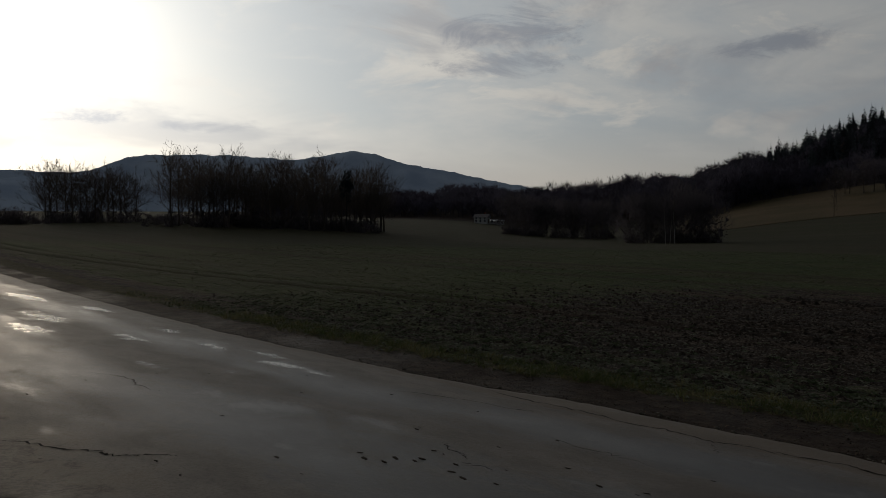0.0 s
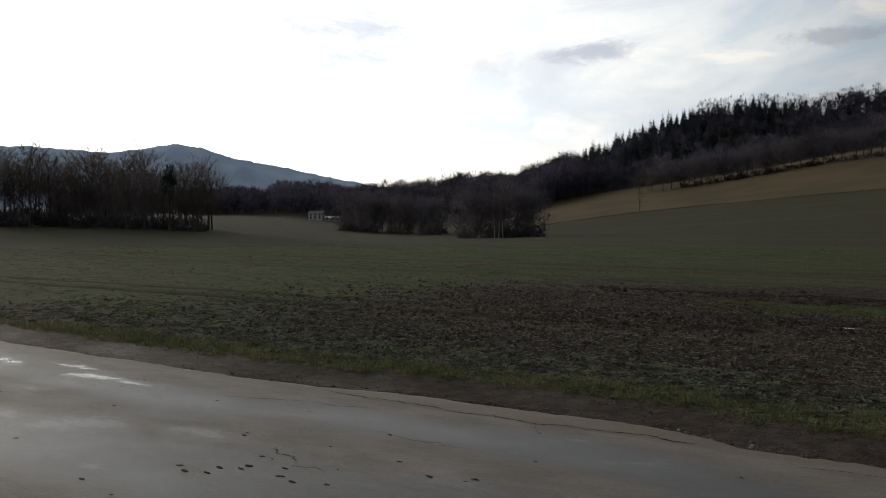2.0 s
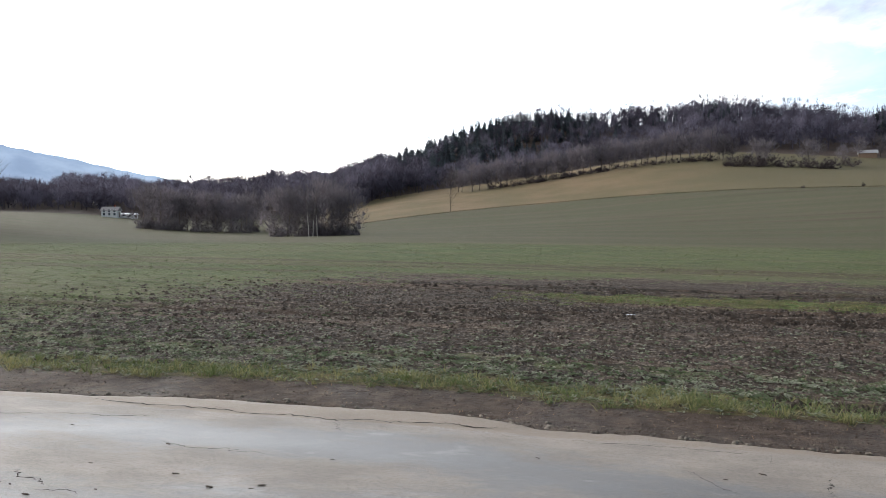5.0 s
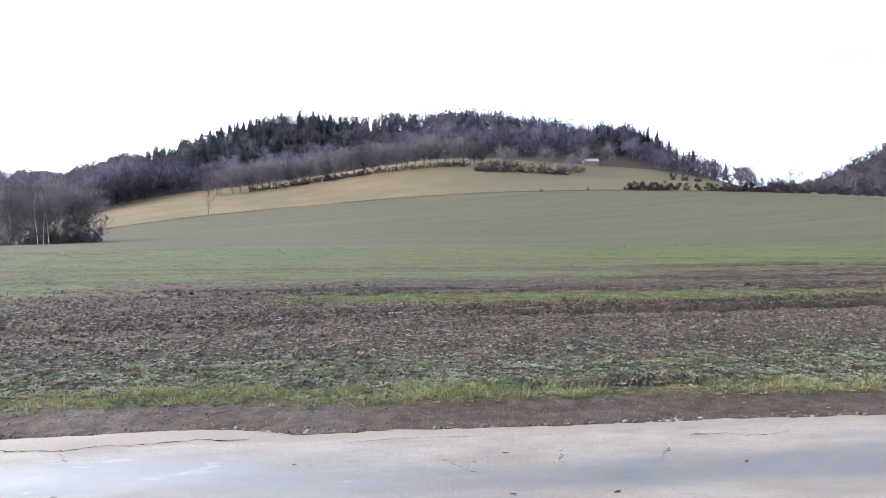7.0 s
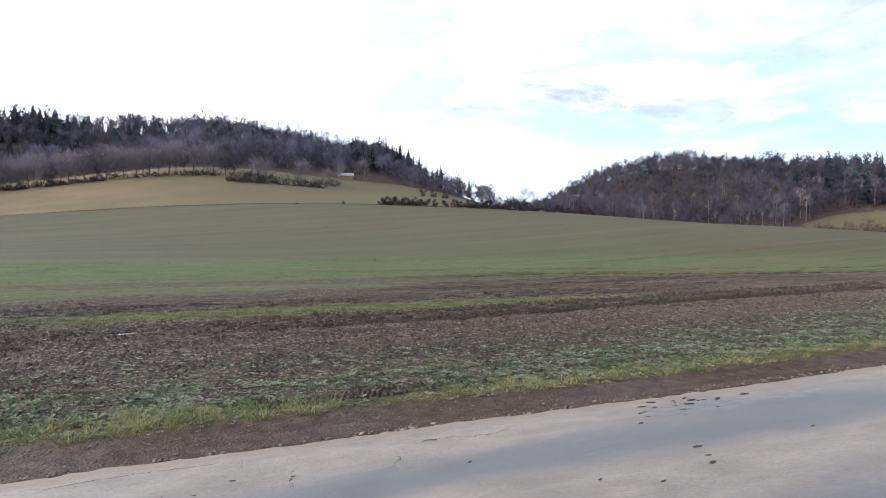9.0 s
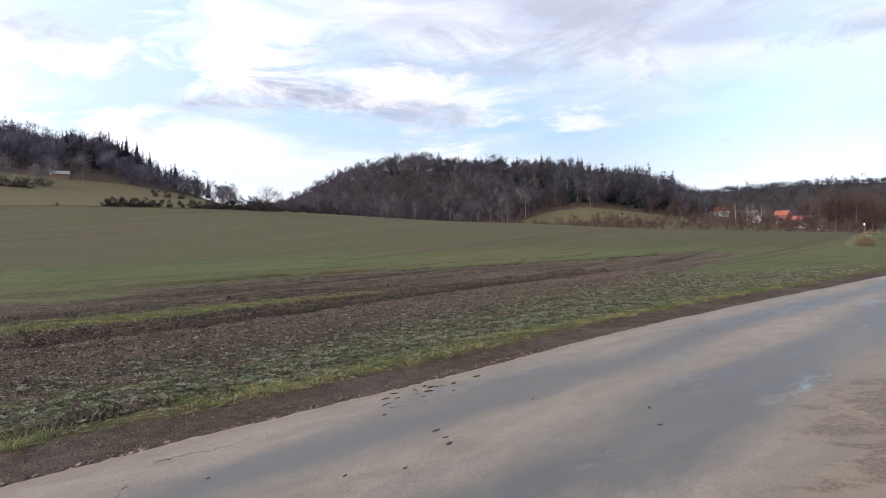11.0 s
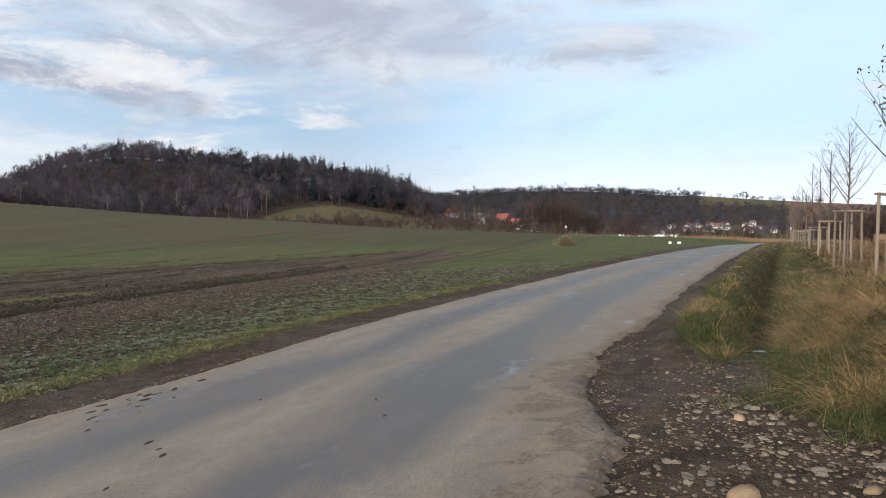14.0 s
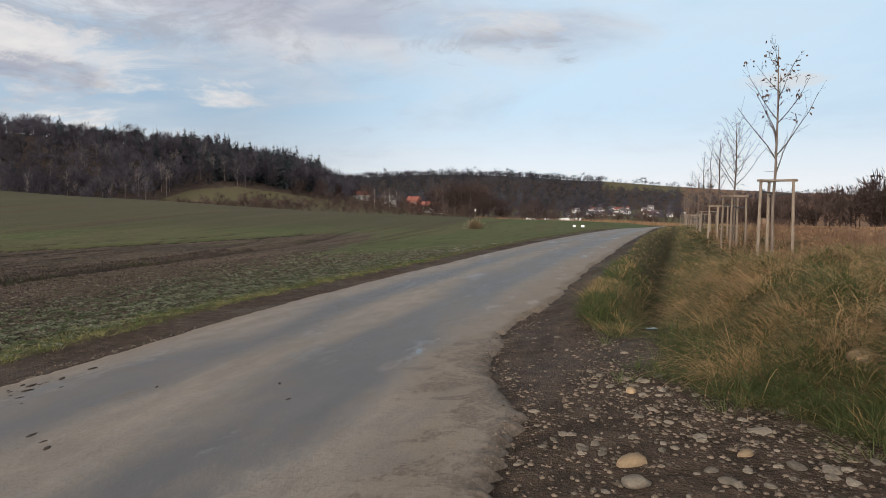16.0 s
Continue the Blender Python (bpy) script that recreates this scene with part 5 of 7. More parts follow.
# ---- tree row, hedge and bushes on the slope ----
row_kinds = [tree_thing("bare_oak", grow_full(rng, 12.0, 640, limbs=13, twigs=9, fine=2, wide=0.40, base=0.18, clear=0.20, twig_w=0.010, size=0.10, thin=0.010, heart=2), "leafless round-crowned tree in a hillside row", "tree", (0, 0, 0), "hillside row trees", mats=("bark", "twig_mid")) for _ in range(5)]
stand(row_kinds, [spot(-12.5 + 22.5 * (i + rng.uniform(0.15, 0.85)) / 36, 302 + rng.uniform(-3, 6)) for i in range(36)], 9, (0.80, 1.2))
stand(row_kinds, [spot(az, r) for az, r in ((10.2, 300), (11.9, 288), (12.6, 290), (15.4, 288), (18.6, 338), (19.9, 345), (20.6, 348), (17.6, 300))], 10, (0.65, 0.95))
stuff(planted("hedge", under, [spot(rng.uniform(-9, 10), 299 + rng.uniform(-2, 3)) for _ in range(130)] + [spot(rng.uniform(9.5, 17.4), 282 + rng.uniform(-2, 3)) for _ in range(70)] + [spot(rng.uniform(10.5, 19.0), 296 + rng.uniform(-2, 8)) for _ in range(40)], HEDGE, 12, (0.5, 1.0)), "low leafless hedge along a meadow", "hedge")
lone = tree_thing("bare_tree", grow_bare(rng, 8.0, limbs=8, twigs=6, fine=2, wide=0.36, twig_w=0.006), "crooked leafless tree alone on tan meadow", "tree", spot(-12.0, 262))
stand([lone], [spot(-12.0, 262), spot(-12.1, 232)], 13, (0.6, 1.0))
bush_arr = kinds(grow_soft, 33, 4, 3.2, twigs=760, wide=0.62, base=-0.25, size=0.11, thin=0.020, thick=0.01, lobes=12, heart=12)

def bush_thing(arr):
    ob = empty("bush", (0, 0, 0), "dark leafless bush at a field edge", "bush", "field edge bushes")
    part("crown", mesh_of("crown", arr[0], arr[1], M["twig_hedge"], {"tint": np.full(len(arr[0]), random.random() * 0.5)}, smooth=False), None, ob)
    return ob


bush_kinds = [bush_thing(a) for a in bush_arr]
bush_at = [spot(az, 217 + rng.uniform(-1, 2)) for az in (22.0, 22.6, 23.3, 24.1, 24.6, 25.2, 25.9, 28.2, 28.9, 29.6, 30.6, 31.3, 32.0, 32.7, 33.4, 34.1, 35.0, 36.0, 37.0, 37.6, 38.2, 38.9, 39.5, 23.7, 24.9, 26.6, 27.4, 30.1, 31.6, 32.4, 22.3, 23.0, 23.9, 24.4, 25.5, 28.5, 29.3, 29.9, 31.0, 33.0, 33.8, 34.5, 36.5)]
bush_at += [spot(az, 290) for az in (25.5, 26.4, 27.4)]
stand(bush_kinds, bush_at, 14, (0.60, 1.05))
stand(bush_kinds, [spot(15.1, 218), spot(18.9, 219)], 19, (0.28, 0.36))
spruce_kinds = []
for i in range(3):
    a = grow_spruce(rng, 17.0, tiers=22, arms=9, wide=0.15, bare=0.12, gaps=0.12)
    ob = empty("spruce", (0, 0, 0), "tall dark spruce at the end of a wooded hill", "tree", "hill end spruces")
    (va, fa), (vb, fb) = split_tree(a, 6)
    part("trunk", mesh_of("trunk", va, fa, M["bark"]), None, ob)
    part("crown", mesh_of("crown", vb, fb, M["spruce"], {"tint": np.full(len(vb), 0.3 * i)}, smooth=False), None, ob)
    spruce_kinds.append(ob)
stand(spruce_kinds, [spot(az, r) for az, r in ((23.6, 405), (24.3, 412), (22.4, 405), (21.8, 412), (20.9, 402), (20.2, 405), (19.6, 400), (23.0, 410), (19.9, 396), (20.5, 398), (23.3, 404), (18.9, 398), (21.3, 400), (25.2, 395))], 15, (0.88, 1.2))
stand(spruce_kinds, [spot(az, r) for az, r in ((27.0, 372), (26.3, 380), (26.7, 376), (27.9, 364), (28.6, 356), (25.8, 388), (24.8, 398), (29.4, 346))], 20, (0.55, 0.88))
stand(group_two, [spot(az, r) for az, r in ((27.5, 366), (26.9, 374), (24.9, 398), (25.3, 394), (30.9, 332), (28.2, 345), (28.7, 343), (26.2, 385), (25.6, 390), (29.6, 340), (30.4, 335), (31.2, 330), (33.9, 300), (34.8, 290))], 16, (0.75, 1.1))

# ---- houses ----
def house(place, turn, w, d, h, roof_h, label, wall="plaster", roof="roof_red", windows=3, chimney=True, storeys=2, flat=False):
    ob = empty("house", place, label, "house", "", turn)
    part("wall", box(w, d, h + 0.5, (0, 0, -0.5)), M[wall], ob)
    bm = bmesh.new()
    e = 0.5
    pts = [(-w / 2 - e, -d / 2 - e, h - 0.15), (w / 2 + e, -d / 2 - e, h - 0.15), (w / 2 + e, d / 2 + e, h - 0.15), (-w / 2 - e, d / 2 + e, h - 0.15), (-w / 2 - e, 0, h + roof_h), (w / 2 + e, 0, h + roof_h)]
    vs = [bm.verts.new(p) for p in pts]
    for f in ((0, 1, 5, 4), (2, 3, 4, 5), (0, 4, 3), (1, 2, 5), (3, 2, 1, 0)):
        bm.faces.new([vs[i] for i in f])
    part("roof", bm, M[roof], ob)
    if chimney:
        part("chimney", box(0.6, 0.6, 1.6, (w * 0.2, d * 0.12, h + roof_h * 0.55)), M["roof_red"], ob)
    for s in range(storeys):
        z = h * (0.22 + 0.5 * s) if storeys > 1 else h * 0.4
        for i in range(windows):
            x = w * ((i + 0.5) / windows - 0.5)
            for sy in (-1, 1):
                win = part("window", box(1.1, 0.10, 1.3, (x, sy * d / 2, z)), M["plaster"], ob)
                part("pane", box(0.9, 0.14, 1.1, (x, sy * d / 2, z + 0.1)), M["window"], win)
    part("door", box(0.12, 1.1, 2.1, (w / 2, 0, 0)), M["timber"], ob)
    return ob


house(spot(-38.7, 330), 20, 6.5, 5, 2.9, 1.6, "white two-storey house with dark roof in a valley", roof="roof_dark")
house(spot(-37.7, 332), 10, 9, 4, 1.6, 0.5, "low white outbuilding beside a valley house", roof="roof_pale", storeys=1, chimney=False)
house(spot(19.1, 343), -15, 6.5, 5, 1.7, 1.4, "pale-roofed wooden cottage at a forest edge", wall="timber", roof="roof_grey", storeys=1, windows=0, chimney=False)
house(spot(70.4, 430), 65, 10, 8, 2.8, 2.6, "white house with red tiled roof behind trees")
house(spot(74.9, 425), 80, 7, 7, 6.5, 2.6, "tall rust-red house with red roof", wall="plaster_red")
house(spot(76.2, 445), 70, 10, 8, 4.5, 3.2, "pale house with red tiled roof behind bushes")
house(spot(72.7, 440), 75, 8, 7, 4.0, 3.0, "small white house with dark roof behind trees", roof="roof_dark")
house(spot(77.4, 440), 90, 8, 7, 3.5, 2.5, "small white house with grey roof behind trees", roof="roof_dark")
vr = random.Random(9)
for i in range(34):
    az = vr.choice([vr.uniform(87.5, 97.5), vr.uniform(89.5, 94.5)])
    dark = vr.random() < 0.7
    house(spot(az, 940 + vr.uniform(-60, 130)), vr.uniform(0, 180), vr.uniform(7, 11), vr.uniform(6, 8), vr.uniform(3.2, 5.2), vr.uniform(2.0, 3.2),
          "white village house with dark roof" if dark else "white village house with red tiled roof", roof="roof_dark" if dark else "roof_red", windows=2)


# ---- young trees in their stake frames along the bank ----
def bank(x, y):
    return float(land(np.array(x), np.array(y)))


def young_tree_mesh(seed, high, stems, spread, fork):
    rg = random.Random(seed)
    s = Strips()
    p, r = Vector((0, 0, -0.1)), 0.034
    tips = []
    n = 7
    pts = []
    for i in range(n):
        q = Vector((rg.uniform(-0.03, 0.03), rg.uniform(-0.03, 0.03), high * 0.93 * (i + 1) / n))
        r2 = 0.034 * (1 - (i + 1) / n) ** 0.8 + 0.006
        pts.append((p, q, r2))
        p, r = q, r2
    s.tube([pts[0][0]] + [t[1] for t in pts], [0.034] + [t[2] for t in pts], 6)
    trunk_faces = len(s.f)
    for i in range(stems):
        u = fork + (0.95 - fork) * i / stems + rg.uniform(0, 0.03)
        k = min(n - 1, int(u * n))
        b = pts[k][0].lerp(pts[k][1], u * n - k)
        a = i * 2.4 + rg.uniform(-0.4, 0.4)
        ln = high * spread * (1.25 - u) * rg.uniform(0.8, 1.2)
        d = Vector((math.cos(a) * 0.75, math.sin(a) * 0.75, 1.0)).normalized()
        c, rr = b, 0.019 * (1.3 - u)
        for m in range(4):
            e = c + (d + sway(rg, 0.16) + Vector((0, 0, 0.06 * m))) * ln / 4
            s.limb(c, e, rr, rr * 0.72, 4)
            for _ in range(2):
                t0 = c.lerp(e, rg.random())
                td = (d * 0.8 + sway(rg, 0.8)).normalized()
                t1 = t0 + td * ln * rg.uniform(0.16, 0.38)
                s.limb(t0, t1, rr * 0.45, 0.0025, 3)
                tips.append(t1)
                if rg.random() < 0.5:
                    t2 = t0.lerp(t1, 0.5)
                    s.limb(t2, t2 + (td + sway(rg, 0.9)).normalized() * ln * 0.14, rr * 0.3, 0.002, 3)
            c, rr = e, rr * 0.72
        tips.append(c)
    return s.arrays(), trunk_faces, tips


def leaf_mesh(tips, seed, share, low):
    """Withered leaves that still hang near the highest tips."""
    rg = random.Random(seed)
    v, f = [], []
    for t in tips:
        if t.z < low or rg.random() > share:
            continue
        for _ in range(rg.randint(2, 4)):
            c = t + sway(rg, 0.09)
            d, w = (sway(rg, 1) + Vector((0, 0, -0.6))).normalized(), sway(rg, 1)
            w = d.cross(w).normalized() * 0.022
            k = len(v)
            v += [c, c + d * 0.045 + w + Vector((0, 0, 0.008)), c + d * 0.10, c + d * 0.045 - w + Vector((0, 0, 0.008))]
            f += [(k, k + 1, k + 2), (k, k + 2, k + 3)]
    return (np.array([tuple(p) for p in v]), np.array(f)) if v else None


def young_tree(place, seed, high, stems, spread, fork, leaves, label):
    ob = empty("young_tree", place, label, "tree", "young roadside trees", seed * 47 % 360)
    arr, tf, tips = young_tree_mesh(seed, high, stems, spread, fork)
    (va, fa), (vb, fb) = split_tree(arr, tf)
    part("trunk", mesh_of("trunk", va, fa, M["bark"]), None, ob)
    part("crown", mesh_of("crown", vb, fb, M["bark"]), None, ob)
    got = leaf_mesh(tips, seed, leaves, high * 0.62) if leaves else None
    if got:
        part("foliage", mesh_of("foliage", got[0], got[1], M["dead_leaf"], smooth=False), None, ob, "a few withered brown leaves")
    return ob


def stake_frame(place, turn, posts, high, wide, mat="post"):
    """Round posts with half-round rails across their tops and black straps to the tree."""
    ob = empty("stake_frame", place, "weathered wooden stake frame holding a young tree", "tree stake", "young tree stakes", turn)
    corner = []
    for i in range(posts):
        a = 2 * math.pi * (i + 0.5) / posts
        corner.append((math.cos(a) * wide, math.sin(a) * wide))
    rg = random.Random(int(place[0] * 10))
    for x, y in corner:
        lean = (x * 0.94 + rg.uniform(-0.02, 0.02), y * 0.94 + rg.uniform(-0.02, 0.02))
        part("post", rod((x * 1.04, y * 1.04, -0.4), (*lean, high), 0.036, 0.031, 10), M[mat], ob)
    for i in range(posts):
        (ax, ay), (bx, by) = corner[i], corner[(i + 1) % posts]
        d = Vector((bx - ax, by - ay, 0)).normalized() * 0.07
        bm = box(math.hypot(bx - ax, by - ay) + 0.12, 0.075, 0.045, (0, 0, 0), 0.01,
                 Matrix.Translation(((ax + bx) * 0.47, (ay + by) * 0.47, high - 0.05 + 0.012 * (i % 2))) @ Matrix.Rotation(math.atan2(by - ay, bx - ax), 4, "Z"))
        part("rail", bm, M[mat], ob)
    for i, (x, y) in enumerate(corner):
        z = high - 0.27 - 0.03 * i
        part("strap", rod((x * 0.97, y * 0.97, z), (0.03 * (1 if x > 0 else -1), 0.0, z - 0.02), 0.022, 0.018, 6), M["strap"], ob)
    return ob


row = [(16.35, -3.6, 5.1, 13, 0.33, 0.42, 0.38, "post", 3, 62), (22.0, -3.85, 4.05, 22, 0.40, 0.42, 0.0, "post", 4, 20), (28.0, -4.4, 4.2, 12, 0.38, 0.40, 0.15, "post", 4, 35)]
for i in range(9):
    x = 34.0 + 6.0 * i
    row.append((x, -5.0 - 0.097 * (x - 34), 4.2 + 0.5 * math.sin(i * 2.1), 9, 0.28, 0.40, 0.0, "post_grey" if i % 3 == 1 else "post", 4 if i % 2 else 3, 15 * i))
for i, (x, y, high, stems, spread, fork, leaves, mat, posts, turn) in enumerate(row):
    at = (x, y, bank(x, y))
    young_tree(at, 60 + i, high, stems, spread, fork, leaves, "slender young tree with a few withered leaves" if leaves else "slender leafless young tree beside a ditch")
    over = (2.25, 2.02, 1.78, 1.56, 1.42, 1.30)[i] if i < 6 else 1.56 - 0.0066 * (x - 16)
    stake_frame(at, turn, posts, over - at[2], 0.40 if posts == 3 else 0.34, mat)

# ---- stones and gravel in the lay-by ----
def pebble(seed, sub=1, flat=0.55):
    bm = bmesh.new()
    bmesh.ops.create_icosphere(bm, subdivisions=sub, radius=0.5)
    o = Vector((seed * 3.1, seed * 1.7, 0))
    for v in bm.verts:
        k = 1 + 0.36 * noise.noise(v.co * 1.9 + o) + 0.12 * noise.noise(v.co * 5 + o)
        v.co = Vector((v.co.x * k * 1.15, v.co.y * k * 0.85, v.co.z * k * flat))
    return bm


def to_mesh(bm, name, mat, smooth=True):
    me = bpy.data.meshes.new(name)
    for f in bm.faces:
        f.smooth = smooth
    bm.to_mesh(me)
    bm.free()
    me.materials.append(mat)
    return me


layby = empty("layby", (0, 0, 0), "muddy gravel lay-by with rounded stones", "ground")
tagged(layby, kind="structure")
grey = [to_mesh(pebble(i, 1 + (i < 4), (0.45, 0.55, 0.36, 0.5, 0.42, 0.5, 0.38, 0.6)[i]), "stone", M["stone"], i < 1) for i in range(8)]
tan_stone = [to_mesh(pebble(20 + i, 2, 0.6), "stone", M["stone_tan"]) for i in range(3)]
sr = random.Random(77)


def lay_stone(me, x, y, size, turn=None, sink=0.2, parent=None):
    ob = new("stone", me)
    ob.parent = parent or layby
    ob.matrix_basis = pose(x, y, bank(x, y) + size * (0.24 - sink), sr.uniform(-14, 14), sr.uniform(-14, 14), sr.uniform(0, 360) if turn is None else turn) @ Matrix.Diagonal((size, size, size, 1))
    return ob


# the stones that stand out
for x, y, size, kind in ((4.21, -0.06, 0.165, 1), (3.93, -0.07, 0.18, 0), (5.68, -0.13, 0.095, 1), (4.68, -0.82, 0.12, 0), (4.58, -0.47, 0.08, 0), (5.29, 0.57, 0.07, 0), (4.11, -0.87, 0.10, 0), (4.06, -1.02, 0.09, 0),
                         (4.51, 0.21, 0.08, 0), (3.75, -1.25, 0.12, 1), (4.75, 0.33, 0.07, 0), (5.05, -0.15, 0.08, 0), (3.6, -0.55, 0.10, 0), (3.45, 0.2, 0.11, 0), (6.05, -0.1, 0.08, 0), (5.9, 0.15, 0.08, 0), (3.25, -1.0, 0.11, 0), (5.45, -1.65, 0.24, 1), (7.05, -1.12, 0.20, 1),
                         (4.29, -0.66, 0.085, 1), (3.90, -1.06, 0.075, 0), (4.06, -0.45, 0.07, 0), (3.92, -0.50, 0.085, 0), (6.23, 0.10, 0.085, 0), (5.86, 0.02, 0.07, 0), (5.97, -0.21, 0.08, 0), (5.53, -0.39, 0.065, 0), (5.51, -0.57, 0.06, 0), (5.07, -1.04, 0.085, 0)):
    lay_stone(sr.choice(tan_stone) if kind else sr.choice(grey[:4]), x, y, size)


def in_layby(x, y):
    return y < float(road_right(x)) - 0.05 and y > float(grass_edge(x)) + 0.05 and x < 9.6


made = 0
while made < 270:
    x, y = 2.6 + 7.0 * sr.random() ** 1.35, sr.uniform(-2.2, 1.1)
    if not in_layby(x, y):
        continue
    dense = (1 - 0.8 * float(ramp(x, 5.8, 7.5))) * (1 - 0.65 * float(ramp(y, 0.1, 0.5))) * (0.35 + 0.65 * (wave(x, y, 0.6, 6.0) > -0.1) * (y < 0.55))
    if sr.random() > dense:
        continue
    lay_stone(sr.choice(grey), x, y, 0.028 + 0.06 * sr.random() ** 2.0)
    made += 1
# stones along the road's far edge
for i in range(34):
    x = sr.choice([sr.gauss(-0.6, 0.5), sr.uniform(-2.5, 9.0), sr.gauss(2.4, 0.7)])
    lay_stone(sr.choice(grey[4:]), x, float(road_left(x)) + abs(sr.gauss(0.03, 0.10)), sr.uniform(0.03, 0.085))
lay_stone(grey[1], -1.99, 7.02, 0.17)


def scatter_pebbles(name, label, places, sizes, mat, seed, parent=None):
    """Many small stones or clods in one mesh."""
    rg = np.random.RandomState(seed)
    base = np.array([(1, 0, 0), (-1, 0, 0), (0, 1, 0), (0, -1, 0), (0, 0, 1), (0, 0, -0.5), (0.6, 0.6, 0.45), (-0.6, 0.55, 0.5), (0.55, -0.6, 0.5), (-0.6, -0.6, 0.4)], float)
    tri = np.array([(4, 6, 7), (4, 7, 9), (4, 9, 8), (4, 8, 6), (0, 2, 6), (2, 7, 6), (2, 1, 7), (1, 9, 7), (1, 3, 9), (3, 8, 9), (3, 0, 8), (0, 6, 8), (0, 5, 2), (2, 5, 1), (1, 5, 3), (3, 5, 0)])
    places = np.asarray(places, float)
    n = len(places)
    v = base[None] * (1 + rg.uniform(-0.3, 0.3, (n, 10, 3)))
    v *= np.stack([np.ones(n), rg.uniform(0.6, 1.0, n), rg.uniform(0.4, 0.8, n)], -1)[:, None]
    a = rg.uniform(0, 6.28, n)
    c, s = np.cos(a)[:, None], np.sin(a)[:, None]
    v = np.stack([v[..., 0] * c - v[..., 1] * s, v[..., 0] * s + v[..., 1] * c, v[..., 2]], -1) * (np.asarray(sizes) * 0.5)[:, None, None] + places[:, None]
    f = tri[None] + (np.arange(n) * 10)[:, None, None]
    ob = new(name, mesh_of(name, v.reshape(-1, 3), f.reshape(-1, 3), mat, {"tint": np.repeat(rg.uniform(0, 1, n), 10)}))
    if parent:
        ob.parent = parent
    return tagged(ob, label, "" if parent else name, kind="stuff")


nr = np.random.RandomState(41)


def pick(n, x0, x1, y0, y1, ok):
    x, y = nr.uniform(x0, x1, n), nr.uniform(y0, y1, n)
    k = ok(x, y)
    return x[k], y[k]


gx1, gy1 = pick(26000, 2.2, 9.6, -2.3, 1.4, lambda x, y: (y < road_right(x) + 0.05) & (y > grass_edge(x) - 0.1) & (nr.random_sample(len(x)) < (0.25 + 0.35 * (wave(x, y, 0.5, 6) > 0) + 0.55 * np.exp(-((y - grass_edge(x) - 0.55) / 0.35) ** 2) * (x > 3.2)) * (1 - 0.75 * ramp(x, 5.8, 7.5)) * (1 - 0.6 * ramp(y, 0.1, 0.5))))
scatter_pebbles("gravel", "fine grey gravel pressed into mud", np.stack([gx1, gy1, land(gx1, gy1)], -1), 0.008 + 0.042 * nr.random_sample(len(gx1)) ** 2.2, M["gravel"], 42, layby)
gx3, gy3 = pick(9000, 2.2, 11, -0.6, 1.6, lambda x, y: np.abs(y - road_right(x) + 0.06) < 0.20 * nr.random_sample(len(x)))
scatter_pebbles("gravel", "loose chippings along a broken asphalt edge", np.stack([gx3, gy3, np.where(gy3 > road_right(gx3), lie(gx3, gy3), land(gx3, gy3))], -1), 0.008 + 0.03 * nr.random_sample(len(gx3)) ** 2, M["gravel"], 49, layby)
gx2, gy2 = pick(9000, -14, 30, 5.5, 8.4, lambda x, y: (np.abs(y - road_left(x) - 0.12) < 0.35 * nr.random_sample(len(x)) ** 2 + 0.02) | ((y > road_left(x)) & (y < road_left(x) + 1.0) & (nr.random_sample(len(x)) < 0.45)))
scatter_pebbles("gravel", "loose grey gravel along the road's edge", np.stack([gx2, gy2, land(gx2, gy2)], -1), 0.010 + 0.035 * nr.random_sample(len(gx2)) ** 2, M["gravel"], 43, ground)
gx4 = nr.uniform(-9, 12, 300)
gy4 = road_left(gx4) + 0.05 + 0.30 * nr.random_sample(300) ** 2
scatter_pebbles("gravel", "grey stones broken out along the road's edge", np.stack([gx4, gy4, land(gx4, gy4)], -1), 0.03 + 0.06 * nr.random_sample(300) ** 2, M["stone"], 48, ground)


# ---- clods and crop in the field ----
def field_ok(lo, hi, fade):
    def ok(x, y):
        off = y - road_left(x)
        return (off > lo) & (off < hi) & (nr.random_sample(len(x)) < fade(x, y, off))
    return ok


def crumbs(name, label, x, y, size, seed, category="soil", tint=None):
    """Lumps of soil: low uneven pyramids."""
    rg = np.random.RandomState(seed)
    n = len(x)
    a = rg.uniform(0, 6.283, (n, 1)) + np.arange(5)[None] * 1.2566 + rg.uniform(-0.35, 0.35, (n, 5))
    r = np.asarray(size)[:, None] * rg.uniform(0.6, 1.3, (n, 5)) * 0.5
    z = land(x, y)
    ring = np.stack([x[:, None] + np.cos(a) * r, y[:, None] + np.sin(a) * r, z[:, None] - 0.015 + 0 * a], -1)
    top = np.stack([x + rg.uniform(-0.2, 0.2, n) * size, y + rg.uniform(-0.2, 0.2, n) * size, z + size * rg.uniform(0.10, 0.42, n)], -1)
    v = np.concatenate([ring, top[:, None]], 1).reshape(-1, 3)
    k = np.arange(n) * 6
    f = np.concatenate([np.stack([k + i, k + (i + 1) % 5, k + 5], -1) for i in range(5)])
    t = rg.uniform(0, 1, n) if tint is None else tint
    return stuff(new(name, mesh_of(name, v, f, M["crumb"], {"tint": np.repeat(t, 6)}, smooth=False)), label, category)


